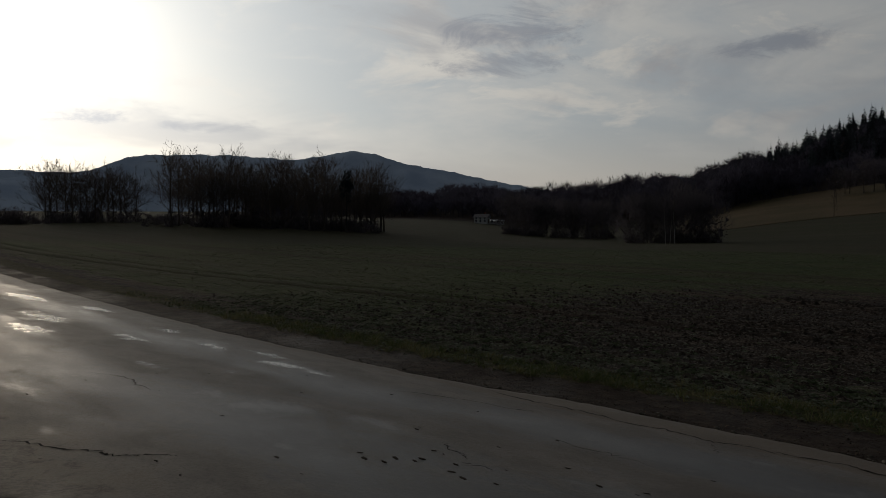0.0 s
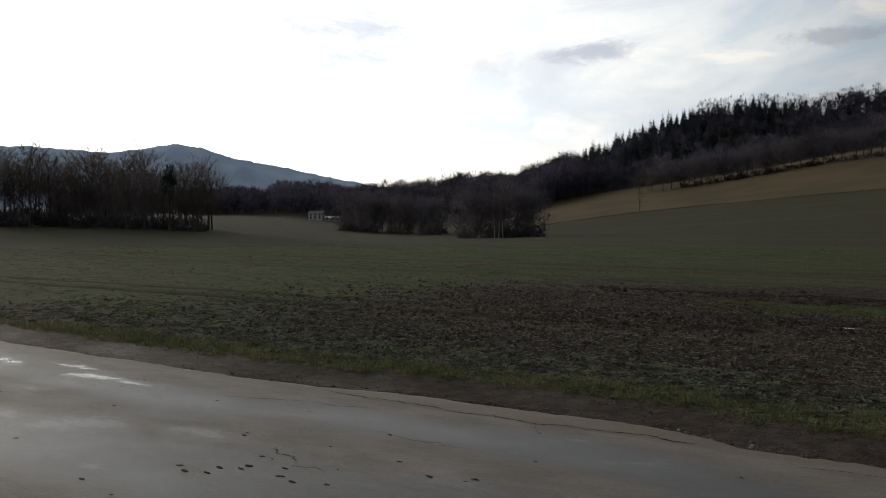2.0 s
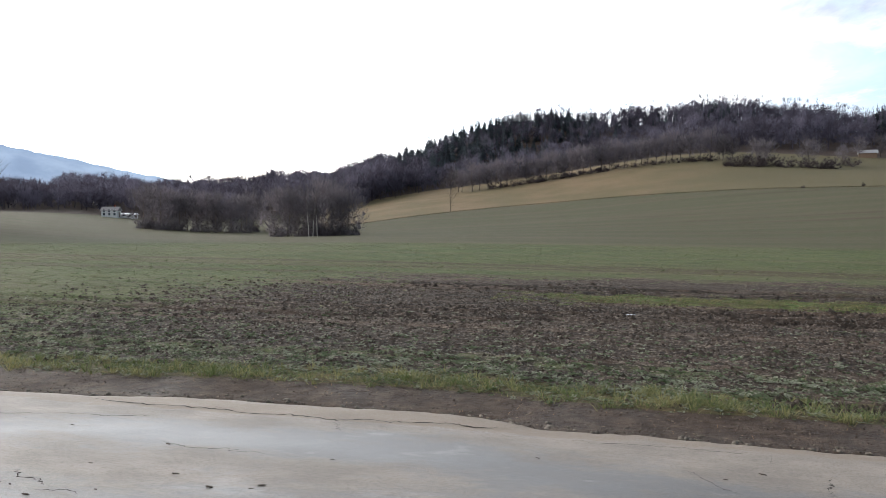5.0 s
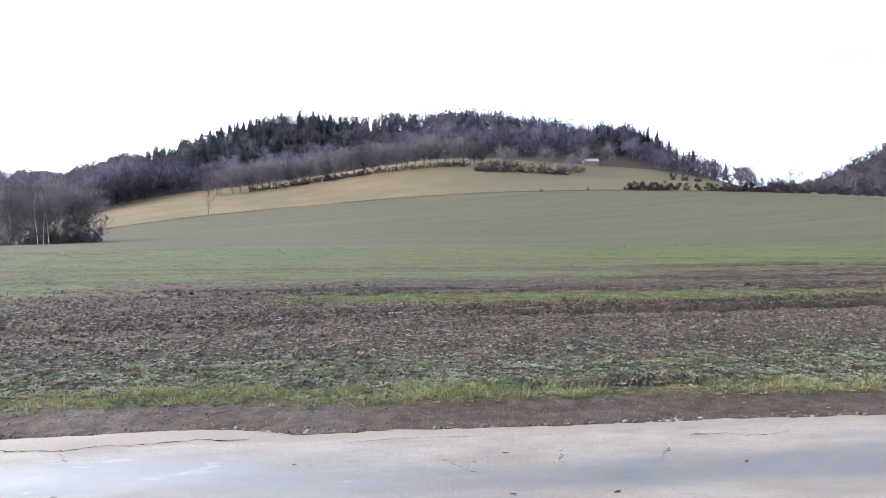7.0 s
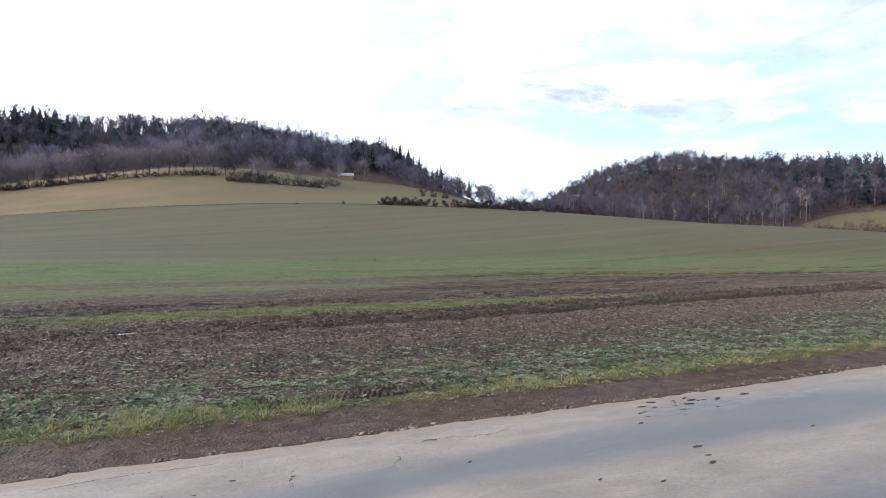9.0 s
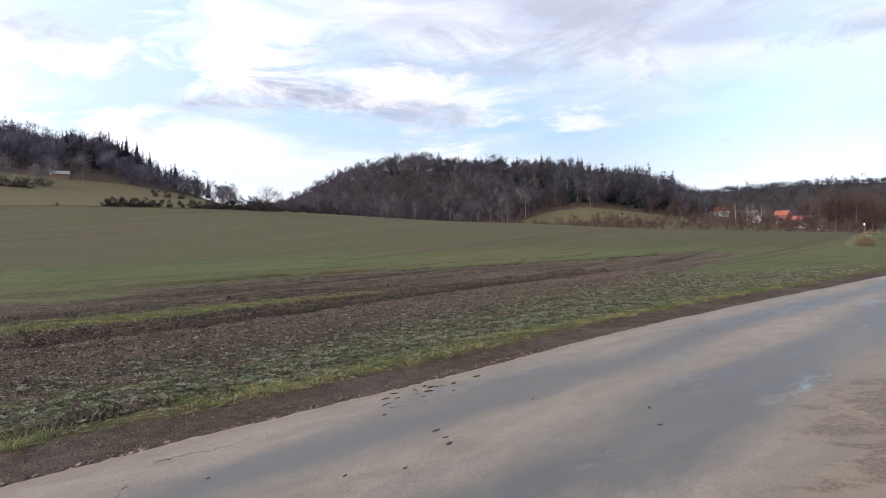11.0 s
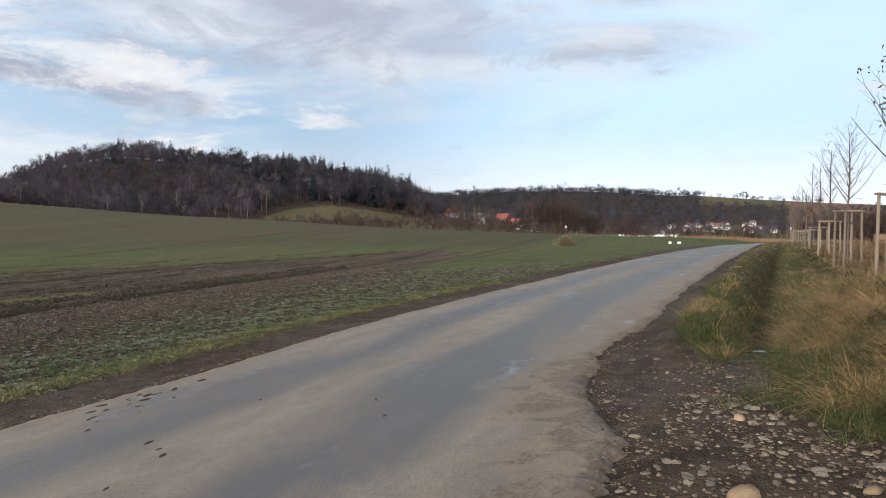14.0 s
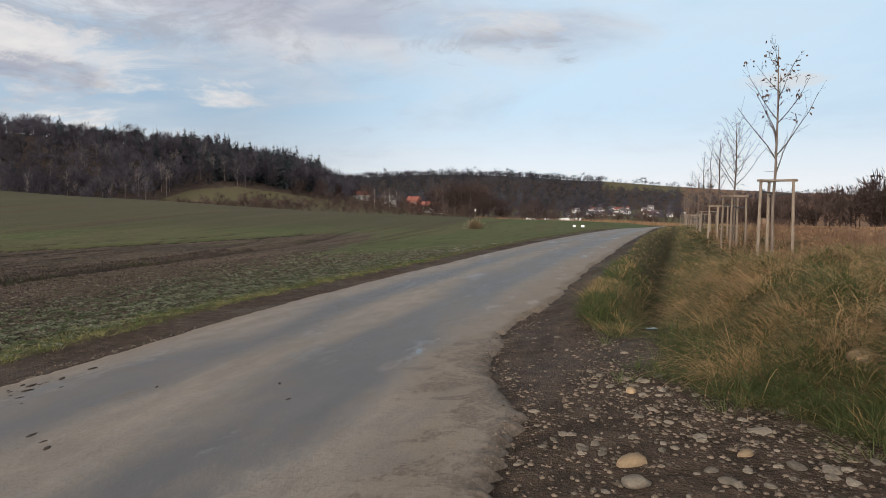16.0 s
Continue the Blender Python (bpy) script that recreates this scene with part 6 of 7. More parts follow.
cx, cy = pick(330000, -26, 50, 7, 36, field_ok(1.2, 30, lambda x, y, off: np.clip(13.5 / np.hypot(x, y), 0, 1) ** 1.6 * (1 - ramp(y, 20, 35)) * (1 - ramp(-x, 9, 26)) * (1 - ramp(x, 22, 50)) * (ruts(x, y) < 0.25) * ~((y > 24.8) & (y < 28.2) & (x > -1) & (x < 21)) * ramp(off, 0.6 * crop_reach(x) - 1.2, crop_reach(x) + 1.5) * (0.75 + 0.35 * wave(x, y, 0.9, 2))))
crumbs("soil_clods", "lumpy tilled soil with pale dried crumbs", cx, cy, (0.035 + 0.085 * nr.random_sample(len(cx)) ** 2) * (0.7 + np.hypot(cx, cy) / 30), 44, tint=nr.random_sample(len(cx)) * (1 - 0.45 * ramp(cx, 1, 7)))
cx, cy = pick(42000, -22, 40, 16, 34, lambda x, y: (nr.random_sample(len(x)) < (1 - ramp(y, 27, 34)) * (0.45 + 0.55 * wave(x, y * 3.0, 2.6, 8)) * (1 - ramp(-x, 8, 22)) * (1 - ramp(x, 24, 40))) & (ruts(x, y) < 0.25) & ~((y > 24.6) & (y < 28.4) & (x > -2) & (x < 22)))
crumbs("soil_clods", "scattered lumps of soil on tilled ground", cx, cy, 0.06 + 0.11 * nr.random_sample(len(cx)) ** 2, 70)
cx, cy = pick(5200, -9, 32, 27.6, 33.5, lambda x, y: nr.random_sample(len(x)) < np.exp(-((y - 30.4 - 0.8 * wave(x, y, 3.0, 2)) / 1.2) ** 2) * (0.5 + 0.6 * wave(x, y, 1.1, 7)))
crumbs("turned_soil", "dark clods thrown up beside wheel ruts", cx, cy, 0.12 + 0.26 * nr.random_sample(len(cx)) ** 2, 68, "soil", 0.45 * nr.random_sample(len(cx)))
cx = 46 - 54 * nr.random_sample(2600) ** 1.5
cy = track_line(cx) + nr.choice([0.55, 2.55], 2600) + nr.normal(0, 0.16, 2600)
crumbs("turned_soil", "dark clods along the rims of wheel ruts", cx, cy, 0.09 + 0.16 * nr.random_sample(2600) ** 2, 69, "soil", 0.5 * nr.random_sample(2600))
cx, cy = pick(9000, -14, 14, 6.6, 8.6, lambda x, y: (y > road_left(x) + 0.06) & (y < road_left(x) + 1.5) & (nr.random_sample(len(x)) < 0.8))
crumbs("mud_lumps", "small lumps of trodden mud beside the road", cx, cy, 0.012 + 0.045 * nr.random_sample(len(cx)) ** 2, 58, "mud", 0.75 * nr.random_sample(len(cx)))
cx, cy = nr.normal(3.3, 0.75, 420), nr.normal(8.85, 0.13, 420)
crumbs("turned_soil", "dark turned-up soil in a grass verge", cx, cy, 0.08 + 0.14 * nr.random_sample(420), 59, "soil", 0.25 * nr.random_sample(420))
fx, fy = pick(700, -16, 40, 9, 30, field_ok(2.5, 22, lambda x, y, off: np.clip(15 / np.hypot(x, y), 0, 1)))
scatter_pebbles("field_stones", "pale stones scattered over ploughed soil", np.stack([fx, fy, land(fx, fy)], -1), 0.04 + 0.09 * nr.random_sample(len(fx)) ** 2, M["stone"], 45)


def rosettes(name, label, x, y, size, mat, seed, leaves=6, up_by=1.0):
    """Low leafy plants: each a ring of small bent leaves."""
    rg = np.random.RandomState(seed)
    n = len(x)
    z = land(x, y)
    a = rg.uniform(0, 6.283, (n, 1)) + np.arange(leaves)[None] * 6.283 / leaves + rg.uniform(-0.4, 0.4, (n, leaves))
    ln = np.asarray(size)[:, None] * rg.uniform(0.6, 1.2, (n, leaves))
    rise = up_by * rg.uniform(0.25, 1.1, (n, leaves))
    d = np.stack([np.cos(a), np.sin(a), 0 * a], -1)
    s = np.stack([-np.sin(a), np.cos(a), 0 * a], -1) * (ln * 0.30)[..., None]
    up = np.array([0, 0, 1.0])
    root = np.stack([x, y, z], -1)[:, None] + 0 * d
    mid = root + d * (ln * 0.6)[..., None] + up * (ln * 0.55 * rise)[..., None]
    tip = root + d * ln[..., None] + up * (ln * 0.45 * rise)[..., None]
    v = np.stack([root, mid - s, tip, mid + s], 2).reshape(-1, 3)
    k = np.arange(n * leaves) * 4
    f = np.concatenate([np.stack([k, k + 1, k + 2], -1), np.stack([k, k + 2, k + 3], -1)])
    tint = np.repeat(np.clip(rg.normal(0.5, 0.25, n), 0, 1), leaves * 4)
    ob = new(name, mesh_of(name, v, f, mat, {"tint": tint, "tip": np.tile([0.2, 1, 1, 1], n * leaves)}, smooth=False))
    return stuff(ob, label, "crop")


px, py = pick(75000, -22, 30, 8, 22, field_ok(2.0, 13, lambda x, y, off: np.where(off < 4.0, 0.42, np.clip(0.36 + 0.25 * ramp(-x, 4, 14) - (off - 4) * 0.06, 0.05, 1)) * (0.6 + 0.5 * wave(x, y, 0.7, 9)) * np.clip(16 / np.hypot(x, y), 0, 1)))
rosettes("crop_plants", "small grey-green leafy crop plants on soil", px, py, 0.04 + 0.06 * nr.random_sample(len(px)), M["leaf"], 46, 5)
px = 5 + 90 * nr.random_sample(54000) ** 1.7
off = 1.9 + (crop_reach(px) + 1.5) * nr.random_sample(54000)
py = road_left(px) + off
keep = nr.random_sample(54000) < 0.62 * np.clip(1.25 - off / (crop_reach(px) + 1.2), 0, 1) ** 0.6 * ramp(px, 5, 12) * (1 - ramp(px, 24, 48)) * (0.75 + 0.4 * wave(px, py, 0.8, 6))
px, py = px[keep], py[keep]
rosettes("crop_plants", "leafy grey-green crop rows along the road", px, py, (0.035 + 0.035 * nr.random_sample(len(px))) * (0.8 + np.hypot(px, py) / 45), M["leaf"], 47, 5)
px, py = pick(48000, -70, 100, 30, 82, lambda x, y: (nr.random_sample(len(x)) < (0.5 + 0.4 * wave(x, y, 6, 2)) * ramp(y + 4 * wave(x, y, 9, 3) - 0.2 * np.clip(x, 0, 60), 28, 50)) & (np.hypot(x, y) < 86 + 2 * wave(x, y, 8, 1)))
rosettes("crop_plants", "thin young winter crop across the field", px, py, 0.10 + 0.09 * nr.random_sample(len(px)), M["young_crop"], 48, 3, 0.45)


px, py = pick(26000, -60, -4, 13, 44, lambda x, y: (y > road_left(x) + 4) & (nr.random_sample(len(x)) < ramp(-x + 0.25 * (y - 20), 5, 22) * (0.5 + 0.4 * wave(x, y * 2.5, 3.0, 4)) * np.clip(26 / np.hypot(x, y), 0, 1)))
rosettes("crop_plants", "young green winter crop in rows", px, py, 0.06 + 0.08 * nr.random_sample(len(px)), M["young_crop"], 71, 4, 0.6)
px, py = pick(26000, -20, 9, 7, 13, field_ok(1.0, 4.8, lambda x, y, off: np.clip(1.2 - np.abs(off - 2.7) / 2.0, 0, 1) * (0.6 + 0.5 * wave(x, y, 0.5, 3)) * np.clip(12 / np.hypot(x, y), 0, 1)))
rosettes("weeds", "grey-green weeds and seedlings beside the verge", px, py, 0.025 + 0.05 * nr.random_sample(len(px)) ** 2, M["leaf"], 50, 5)


# ---- grass ----
def blades(name, label, x, y, high, wide, mat, seed, lean=0.35, droop=0.3, outward=None, wind=(0.0, 0.0), category="grass", dry=0.5, swirl=0.0, arch=False, flat=1.0):
    """Grass: each blade a bent strip."""
    rg = np.random.RandomState(seed)
    n = len(x)
    high = np.asarray(high) * np.ones(n)
    a = rg.uniform(0, 6.283, n)
    out = np.stack([np.cos(a), np.sin(a)], -1) * (lean * rg.uniform(0.2, 1.3, n))[:, None] + np.array(wind)
    if outward is not None:
        out = out * 0.45 + outward
    way = 2.0 * wave(x, y, 1.1, 9.0) + 1.2
    out = out + swirl * np.stack([np.cos(way), np.sin(way)], -1)
    side = np.stack([-np.sin(a), np.cos(a), 0 * a], -1) * (np.asarray(wide) * 0.5 * np.ones(n))[:, None]
    root = np.stack([x, y, land(x, y) - 0.01], -1)
    fall = droop * rg.uniform(0.2, 1.4, n)
    def at(u):
        return root + np.concatenate([out * (high * u ** 1.3)[:, None], (flat * high * (u - fall * u ** 2.4))[:, None]], -1)
    if arch:
        a1, a2, top = at(np.full(n, 0.38)), at(np.full(n, 0.70)), at(np.full(n, 1.0))
        v = np.stack([root - side, root + side, a1 + side * 0.9, a1 - side * 0.9, a2 + side * 0.6, a2 - side * 0.6, top], 1).reshape(-1, 3)
        k = np.arange(n) * 7
        quads = ((0, 1, 2), (0, 2, 3), (3, 2, 4), (3, 4, 5), (5, 4, 6))
        tip = [0, 0, 0.5, 0.5, 0.85, 0.85, 1.0]
    else:
        mid, top = at(np.full(n, 0.55)), at(np.full(n, 1.0))
        v = np.stack([root - side, root + side, mid + side * 0.8, mid - side * 0.8, top], 1).reshape(-1, 3)
        k = np.arange(n) * 5
        quads = ((0, 1, 2), (0, 2, 3), (3, 2, 4))
        tip = [0, 0, 0.7, 0.7, 1.0]
    f = np.concatenate([np.stack([k + i for i in q], -1) for q in quads])
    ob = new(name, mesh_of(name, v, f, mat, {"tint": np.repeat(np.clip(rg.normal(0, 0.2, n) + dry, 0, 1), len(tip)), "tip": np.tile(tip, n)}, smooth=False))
    return stuff(ob, label, category)


x, y = pick(154000, -24, 40, 4, 12, lambda x, y: (lambda off: (off > 0.95) & (off < 3.1) & (nr.random_sample(len(x)) < np.where((off > 1.15) & (off < 2.5), 1.0, 0.35) * (0.12 + 0.88 * ramp(wave(x, y, 0.45, 3) + 0.6 * wave(x, y, 1.6, 8), -0.35, 0.45)) * np.clip(11 / np.hypot(x, y), 0.2, 1)))(y - road_left(x)))
off = y - road_left(x)
tall = (0.045 + 0.115 * np.exp(-((off - 1.75) / 0.45) ** 2) * (1 - 0.85 * np.exp(-((x - 3.6) / 0.9) ** 2))) * (0.7 + 0.5 * nr.random_sample(len(x))) * (1 + 0.5 * wave(x, y, 0.6, 5) + 0.3 * wave(x, y, 0.2, 2)) * (0.85 - 0.25 * ramp(x, 5, 9))
blades("verge_grass", "short bright green grass strip beside the road", x, y, np.clip(tall, 0.03, 0.4), 0.004 + 0.0005 * np.hypot(x, y), M["verge_grass"], 51, 0.9, 0.45, dry=0.36 + 0.22 * wave(x, y, 0.5, 6) - 0.10 * ramp(x, 3, 8))
x, y = pick(60000, -4, 24, 23, 30, lambda x, y: nr.random_sample(len(x)) < ramp(wave(x, y, 1.2, 2) + 0.6 * wave(x, y, 0.4, 5) - 0.35 * np.abs(y - 26.6) - 0.08 * np.abs(x - 9) / 4, -0.9, 0.0))
blades("grass_patch", "bright green grass in a wet hollow of the field", x, y, 0.04 + 0.08 * nr.random_sample(len(x)), 0.020, M["verge_grass"], 52, 1.0, 0.5, dry=0.34 + 0.15 * wave(x, y, 0.7, 3))


az = nr.uniform(-22, 34, 5200)
x, y = polar(az, meadow_edge(az) + nr.normal(0, 0.7, 5200))
blades("margin_grass", "dark withered grass along a field margin", x, y, 0.12 + 0.28 * nr.random_sample(5200), 0.14, M["margin"], 67, 0.5, 0.3)


def tufts(name, label, centres, count, spread, high, mat, seed, lean, droop, dry, wide, arch=False, flat=1.0):
    """Grass in tufts: blades that lean outward from their tuft's middle."""
    rg = np.random.RandomState(seed)
    cx, cy = centres
    n = len(cx)
    a, q = rg.uniform(0, 6.283, (n, count)), np.abs(rg.normal(0, 1, (n, count)))
    s = spread * rg.uniform(0.5, 1.5, (n, 1))
    x, y = (cx[:, None] + np.cos(a) * q * s).ravel(), (cy[:, None] + np.sin(a) * q * s).ravel()
    out = np.stack([np.cos(a), np.sin(a)], -1).reshape(-1, 2) * (np.clip(q, 0, 1.6) * lean).reshape(-1, 1)
    tall = (np.asarray(high)[:, None] * rg.uniform(0.45, 1.15, (n, count))).ravel()
    return blades(name, label, x, y, tall, wide + 0.0005 * np.hypot(x, y), mat, seed + 1, 0.5, droop, out, dry=np.repeat(dry, count), arch=arch, flat=flat)


x, y = pick(3600, -16, 26, 5, 11, lambda x, y: (lambda off: (np.abs(off - 1.75) < 0.75) & (np.abs(x - 3.5) > 0.7) & (nr.random_sample(len(x)) < np.clip(12 / np.hypot(x, y), 0.3, 1)))(y - road_left(x)))
tufts("grass_tufts", "bright tufts of yellow-green grass beside the road", (x, y), 24, 0.06, (0.11 + 0.13 * nr.random_sample(len(x))) * (1 - 0.36 * ramp(x, 2.5, 6)), M["verge_grass"], 61, 0.8, 0.55, 0.45 + 0.2 * nr.normal(0, 1, len(x)), 0.004)
x, y = pick(2600, 3.6, 17, -6.5, 0.6, lambda x, y: mouth_clear(x, y) & (y < strip_edge(x) - 0.05) & (np.abs(y - ditch_line(x)) > 0.2) & (nr.random_sample(len(x)) < np.clip(8 / np.hypot(x, y), 0.2, 1)))
foot = 1 - ramp(grass_edge(np.minimum(x, 10.4)) - y, 0.2, 1.6)
tufts("grass_tufts", "overhanging tufts of green and straw-coloured grass", (x, y), 26, 0.06, 0.22 + 0.20 * nr.random_sample(len(x)), M["tall_grass"], 63, 1.0, 0.7,
      0.46 - 0.34 * foot + 0.30 * nr.normal(0, 1, len(x)) + 0.2 * wave(x, y, 0.9, 4), 0.0036, True, 0.85)
x, y = pick(14000, -14, 26, 5, 9, lambda x, y: (lambda off: (off > 0.1) & (off < 1.3) & (nr.random_sample(len(x)) < 0.15 + 0.5 * ramp(off, 0.5, 1.2)))(y - road_left(x)))
blades("straw_litter", "bits of straw and dead grass on muddy soil", x, y, 0.03 + 0.05 * nr.random_sample(len(x)), 0.005, M["stubble"], 65, 1.6, 0.9)
x, y = pick(5200, 2.6, 10, -2.4, 1.2, lambda x, y: (y < road_right(x) - 0.1) & (y > grass_edge(x) - 0.2) & (nr.random_sample(len(x)) < 0.12 + 0.5 * (wave(x, y, 0.35, 2) > 0.45) + 0.6 * (y < grass_edge(x) + 0.25)))
blades("straw_litter", "flattened dead grass and bits of straw on mud", x, y, 0.03 + 0.08 * nr.random_sample(len(x)), 0.0045, M["stubble"], 66, 2.0, 0.9, flat=0.3)
# the bank: long dry and green grass
bank_ok = lambda x, y: mouth_clear(x, y) & (y < strip_edge(x)) & (np.abs(y - ditch_line(x)) > np.where(x > 7.6, 0.17, 0.0)) & (y > ditch_line(x) - 4.2)
x, y = pick(254000, 3.2, 60, -13, 1.0, lambda x, y: bank_ok(x, y) & (nr.random_sample(len(x)) < np.clip(9 / np.hypot(x, y), 0.12, 1)))
d = ditch_line(x) - y
tuft = 0.5 + 0.5 * wave(x, y, 0.45, 7)
high = np.where(d > 0.3, 0.16 + 0.20 * np.clip(tuft, 0, 1), 0.10 + 0.10 * np.clip(tuft, 0, 1)) * (0.6 + 0.7 * nr.random_sample(len(x)))
high *= np.clip((np.where(x < 10.4, grass_edge(x), road_right(x)) - y) / 0.8, 0.35, 1)
straw = 0.36 + 0.26 * ramp(d, 0.5, 2.2) + 0.10 * ramp(x, 9, 16) + 0.5 * wave(x, y, 0.7, 4) + 0.24 * wave(x, y, 2.2, 1) - 0.22 * (1 - ramp(grass_edge(np.minimum(x, 10.4)) - y, 0.3, 1.3)) * (x < 10.5)
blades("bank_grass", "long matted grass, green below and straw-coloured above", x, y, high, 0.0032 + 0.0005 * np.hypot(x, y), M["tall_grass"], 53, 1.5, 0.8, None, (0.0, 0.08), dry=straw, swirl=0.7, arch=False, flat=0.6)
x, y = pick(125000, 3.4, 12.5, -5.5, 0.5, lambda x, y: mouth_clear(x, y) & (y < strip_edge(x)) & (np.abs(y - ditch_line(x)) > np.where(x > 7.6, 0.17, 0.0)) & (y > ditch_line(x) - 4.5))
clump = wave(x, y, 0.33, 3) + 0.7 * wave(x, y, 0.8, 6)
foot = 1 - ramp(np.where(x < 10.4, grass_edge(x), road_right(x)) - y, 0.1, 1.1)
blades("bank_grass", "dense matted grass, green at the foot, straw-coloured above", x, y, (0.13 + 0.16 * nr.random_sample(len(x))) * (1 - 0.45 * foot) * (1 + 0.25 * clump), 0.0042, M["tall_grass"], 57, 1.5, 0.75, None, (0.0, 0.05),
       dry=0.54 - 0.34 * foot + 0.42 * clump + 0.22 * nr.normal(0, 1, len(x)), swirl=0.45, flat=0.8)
def patches(centres, seed, each, spread):
    """Places gathered round some middles: x, y, half-width."""
    rg = np.random.RandomState(seed)
    c = np.repeat(np.array(centres, float), each, 0)
    return c[:, 0] + rg.normal(0, spread, len(c)) * c[:, 2], c[:, 1] + rg.normal(0, spread, len(c)) * c[:, 2]


x, y = patches(((8.7, -1.5, 0.9), (6.9, -1.45, 0.9), (6.3, -2.1, 1.2), (9.6, -2.0, 1.2), (5.6, -2.4, 1.2), (11.2, -2.2, 1.4), (12.8, -3.0, 1.4), (7.7, -2.4, 1.0), (5.0, -2.0, 0.7), (10.2, -1.1, 0.6), (14.5, -2.2, 1.6), (7.2, -3.2, 1.2), (6.1, -1.0, 0.4)), 81, 24, 0.30)
tufts("grass_tufts", "matted tufts of bleached straw hanging down a bank", (x, y), 30, 0.07, 0.30 + 0.22 * nr.random_sample(len(x)), M["straw_mat"], 82, 1.5, 0.95, 0.5 + 0.25 * nr.normal(0, 1, len(x)), 0.0030, True, 0.8)
x, y = patches(((6.5, -0.85, 1.0), (7.5, -0.95, 1.0), (5.7, -1.25, 1.0), (5.0, -1.6, 1.0), (4.5, -1.9, 1.0), (9.2, -0.95, 0.7), (6.6, -1.9, 0.9), (8.0, -1.9, 0.8), (9.0, -2.8, 1.0), (14.2, -3.6, 1.0)), 83, 34, 0.32)
tufts("grass_tufts", "lush green tussocks of grass at the foot of a bank", (x, y), 28, 0.06, 0.20 + 0.20 * nr.random_sample(len(x)), M["tall_grass"], 84, 1.2, 0.75, 0.08 + 0.14 * nr.normal(0, 1, len(x)), 0.0034, True, 0.85)
x, y = pick(24000, 7.5, 34, -9, -1.8, lambda x, y: (ditch_line(x) - y > 1.5) & (ditch_line(x) - y < 5.5) & (nr.random_sample(len(x)) < np.clip(0.35 + 0.5 * wave(x, y, 1.3, 4), 0, 1)))
blades("dry_weeds", "thin rust-brown withered weeds behind a bank", x, y, 0.22 + 0.40 * nr.random_sample(len(x)) ** 1.6, 0.0035 + 0.0003 * np.hypot(x, y), M["weed"], 85, 0.8, 0.35, category="weeds")
x, y = pick(4600, 8, 70, -16, -1, lambda x, y: (ditch_line(x) - y > 1.4) & (ditch_line(x) - y < 6.5) & (nr.random_sample(len(x)) < np.clip(22 / np.hypot(x, y), 0.3, 1)))
blades("dry_stalks", "tall dry straw-coloured stalks on a bank", x, y, (0.30 + 0.35 * nr.random_sample(len(x))) * (1 - 0.5 * ramp(x, 14, 30)), 0.004 + 0.0002 * np.hypot(x, y), M["stubble"], 54, 0.35, 0.25)
x, y = pick(66000, 8, 125, -75, -3, lambda x, y: (ditch_line(x) - y > 2.6 + 0.8 * wave(x, y, 1.3, 3)) & (nr.random_sample(len(x)) < np.clip(30 / np.hypot(x, y), 0.25, 1)))
blades("stubble", "dry straw-brown stubble and weeds", x, y, 0.06 + 0.12 * nr.random_sample(len(x)), 0.012 + 0.0014 * np.hypot(x, y), M["stubble"], 55, 0.9, 0.4, category="stubble")


# ---- standing water ----
def puddle(x, y, rx, ry, dz, label, seed):
    n = 28
    t = np.linspace(0, 2 * np.pi, n, endpoint=False)
    k = 1 + 0.28 * np.sin(3 * t + seed) + 0.16 * np.sin(5 * t + 2 * seed)
    z = float(land(np.array(x), np.array(y))) + dz
    v = np.concatenate([[[x, y, z]], np.stack([x + rx * k * np.cos(t), y + ry * k * np.sin(t), 0 * t + z], -1)])
    f = np.array([(0, 1 + i, 1 + (i + 1) % n) for i in range(n)])
    tagged(new("puddle", mesh_of("puddle", v, f, M["pale_pool" if y > 5 else "water"])), label, "puddle", kind="structure")


puddle(0.85, 21.5, 0.34, 0.075, 0.09, "small pale puddle in a wheel rut of the field", 1.0)
puddle(21.7, 22.4, 0.45, 0.18, 0.15, "small pale puddle in a wheel rut of the field", 2.0)
puddle(8.62, -0.52, 0.15, 0.06, 0.03, "dark water standing in a roadside ditch", 4.0)

# ---- pipe end, fallen leaves on the road, small things in the distance ----
pipe = empty("drain_pipe", (7.98, -0.50, bank(7.98, -0.50) - 0.22), "pale concrete drain pipe end under a bank", "pipe", "", 80)
bm = bmesh.new()
ring = [(math.cos(t), math.sin(t)) for t in np.linspace(0, 2 * math.pi, 20, endpoint=False)]
vs = [[bm.verts.new((c * r, s * r + 0.02, z)) for c, s in ring] for r, z in ((0.11, -0.2), (0.11, 0.2), (0.08, 0.2), (0.08, -0.2))]
for a in range(4):
    for i in range(20):
        bm.faces.new((vs[a][i], vs[a][(i + 1) % 20], vs[(a + 1) % 4][(i + 1) % 20], vs[(a + 1) % 4][i]))
part("tube", bm, M["concrete"], pipe, at=pose(0, 0, 0.06, 90, 0, 0))


crumb_meshes = [to_mesh(pebble(50 + i, 1, 0.35), "clod", M["clod"]) for i in range(4)]
tracks = empty("mud_crumbs", (0, 0, 0), "flattened crumbs of mud dropped on asphalt", "mud")
tagged(tracks, kind="structure")


def road_z(x, y):
    return float(road_top(np.array(x), np.array(y)))


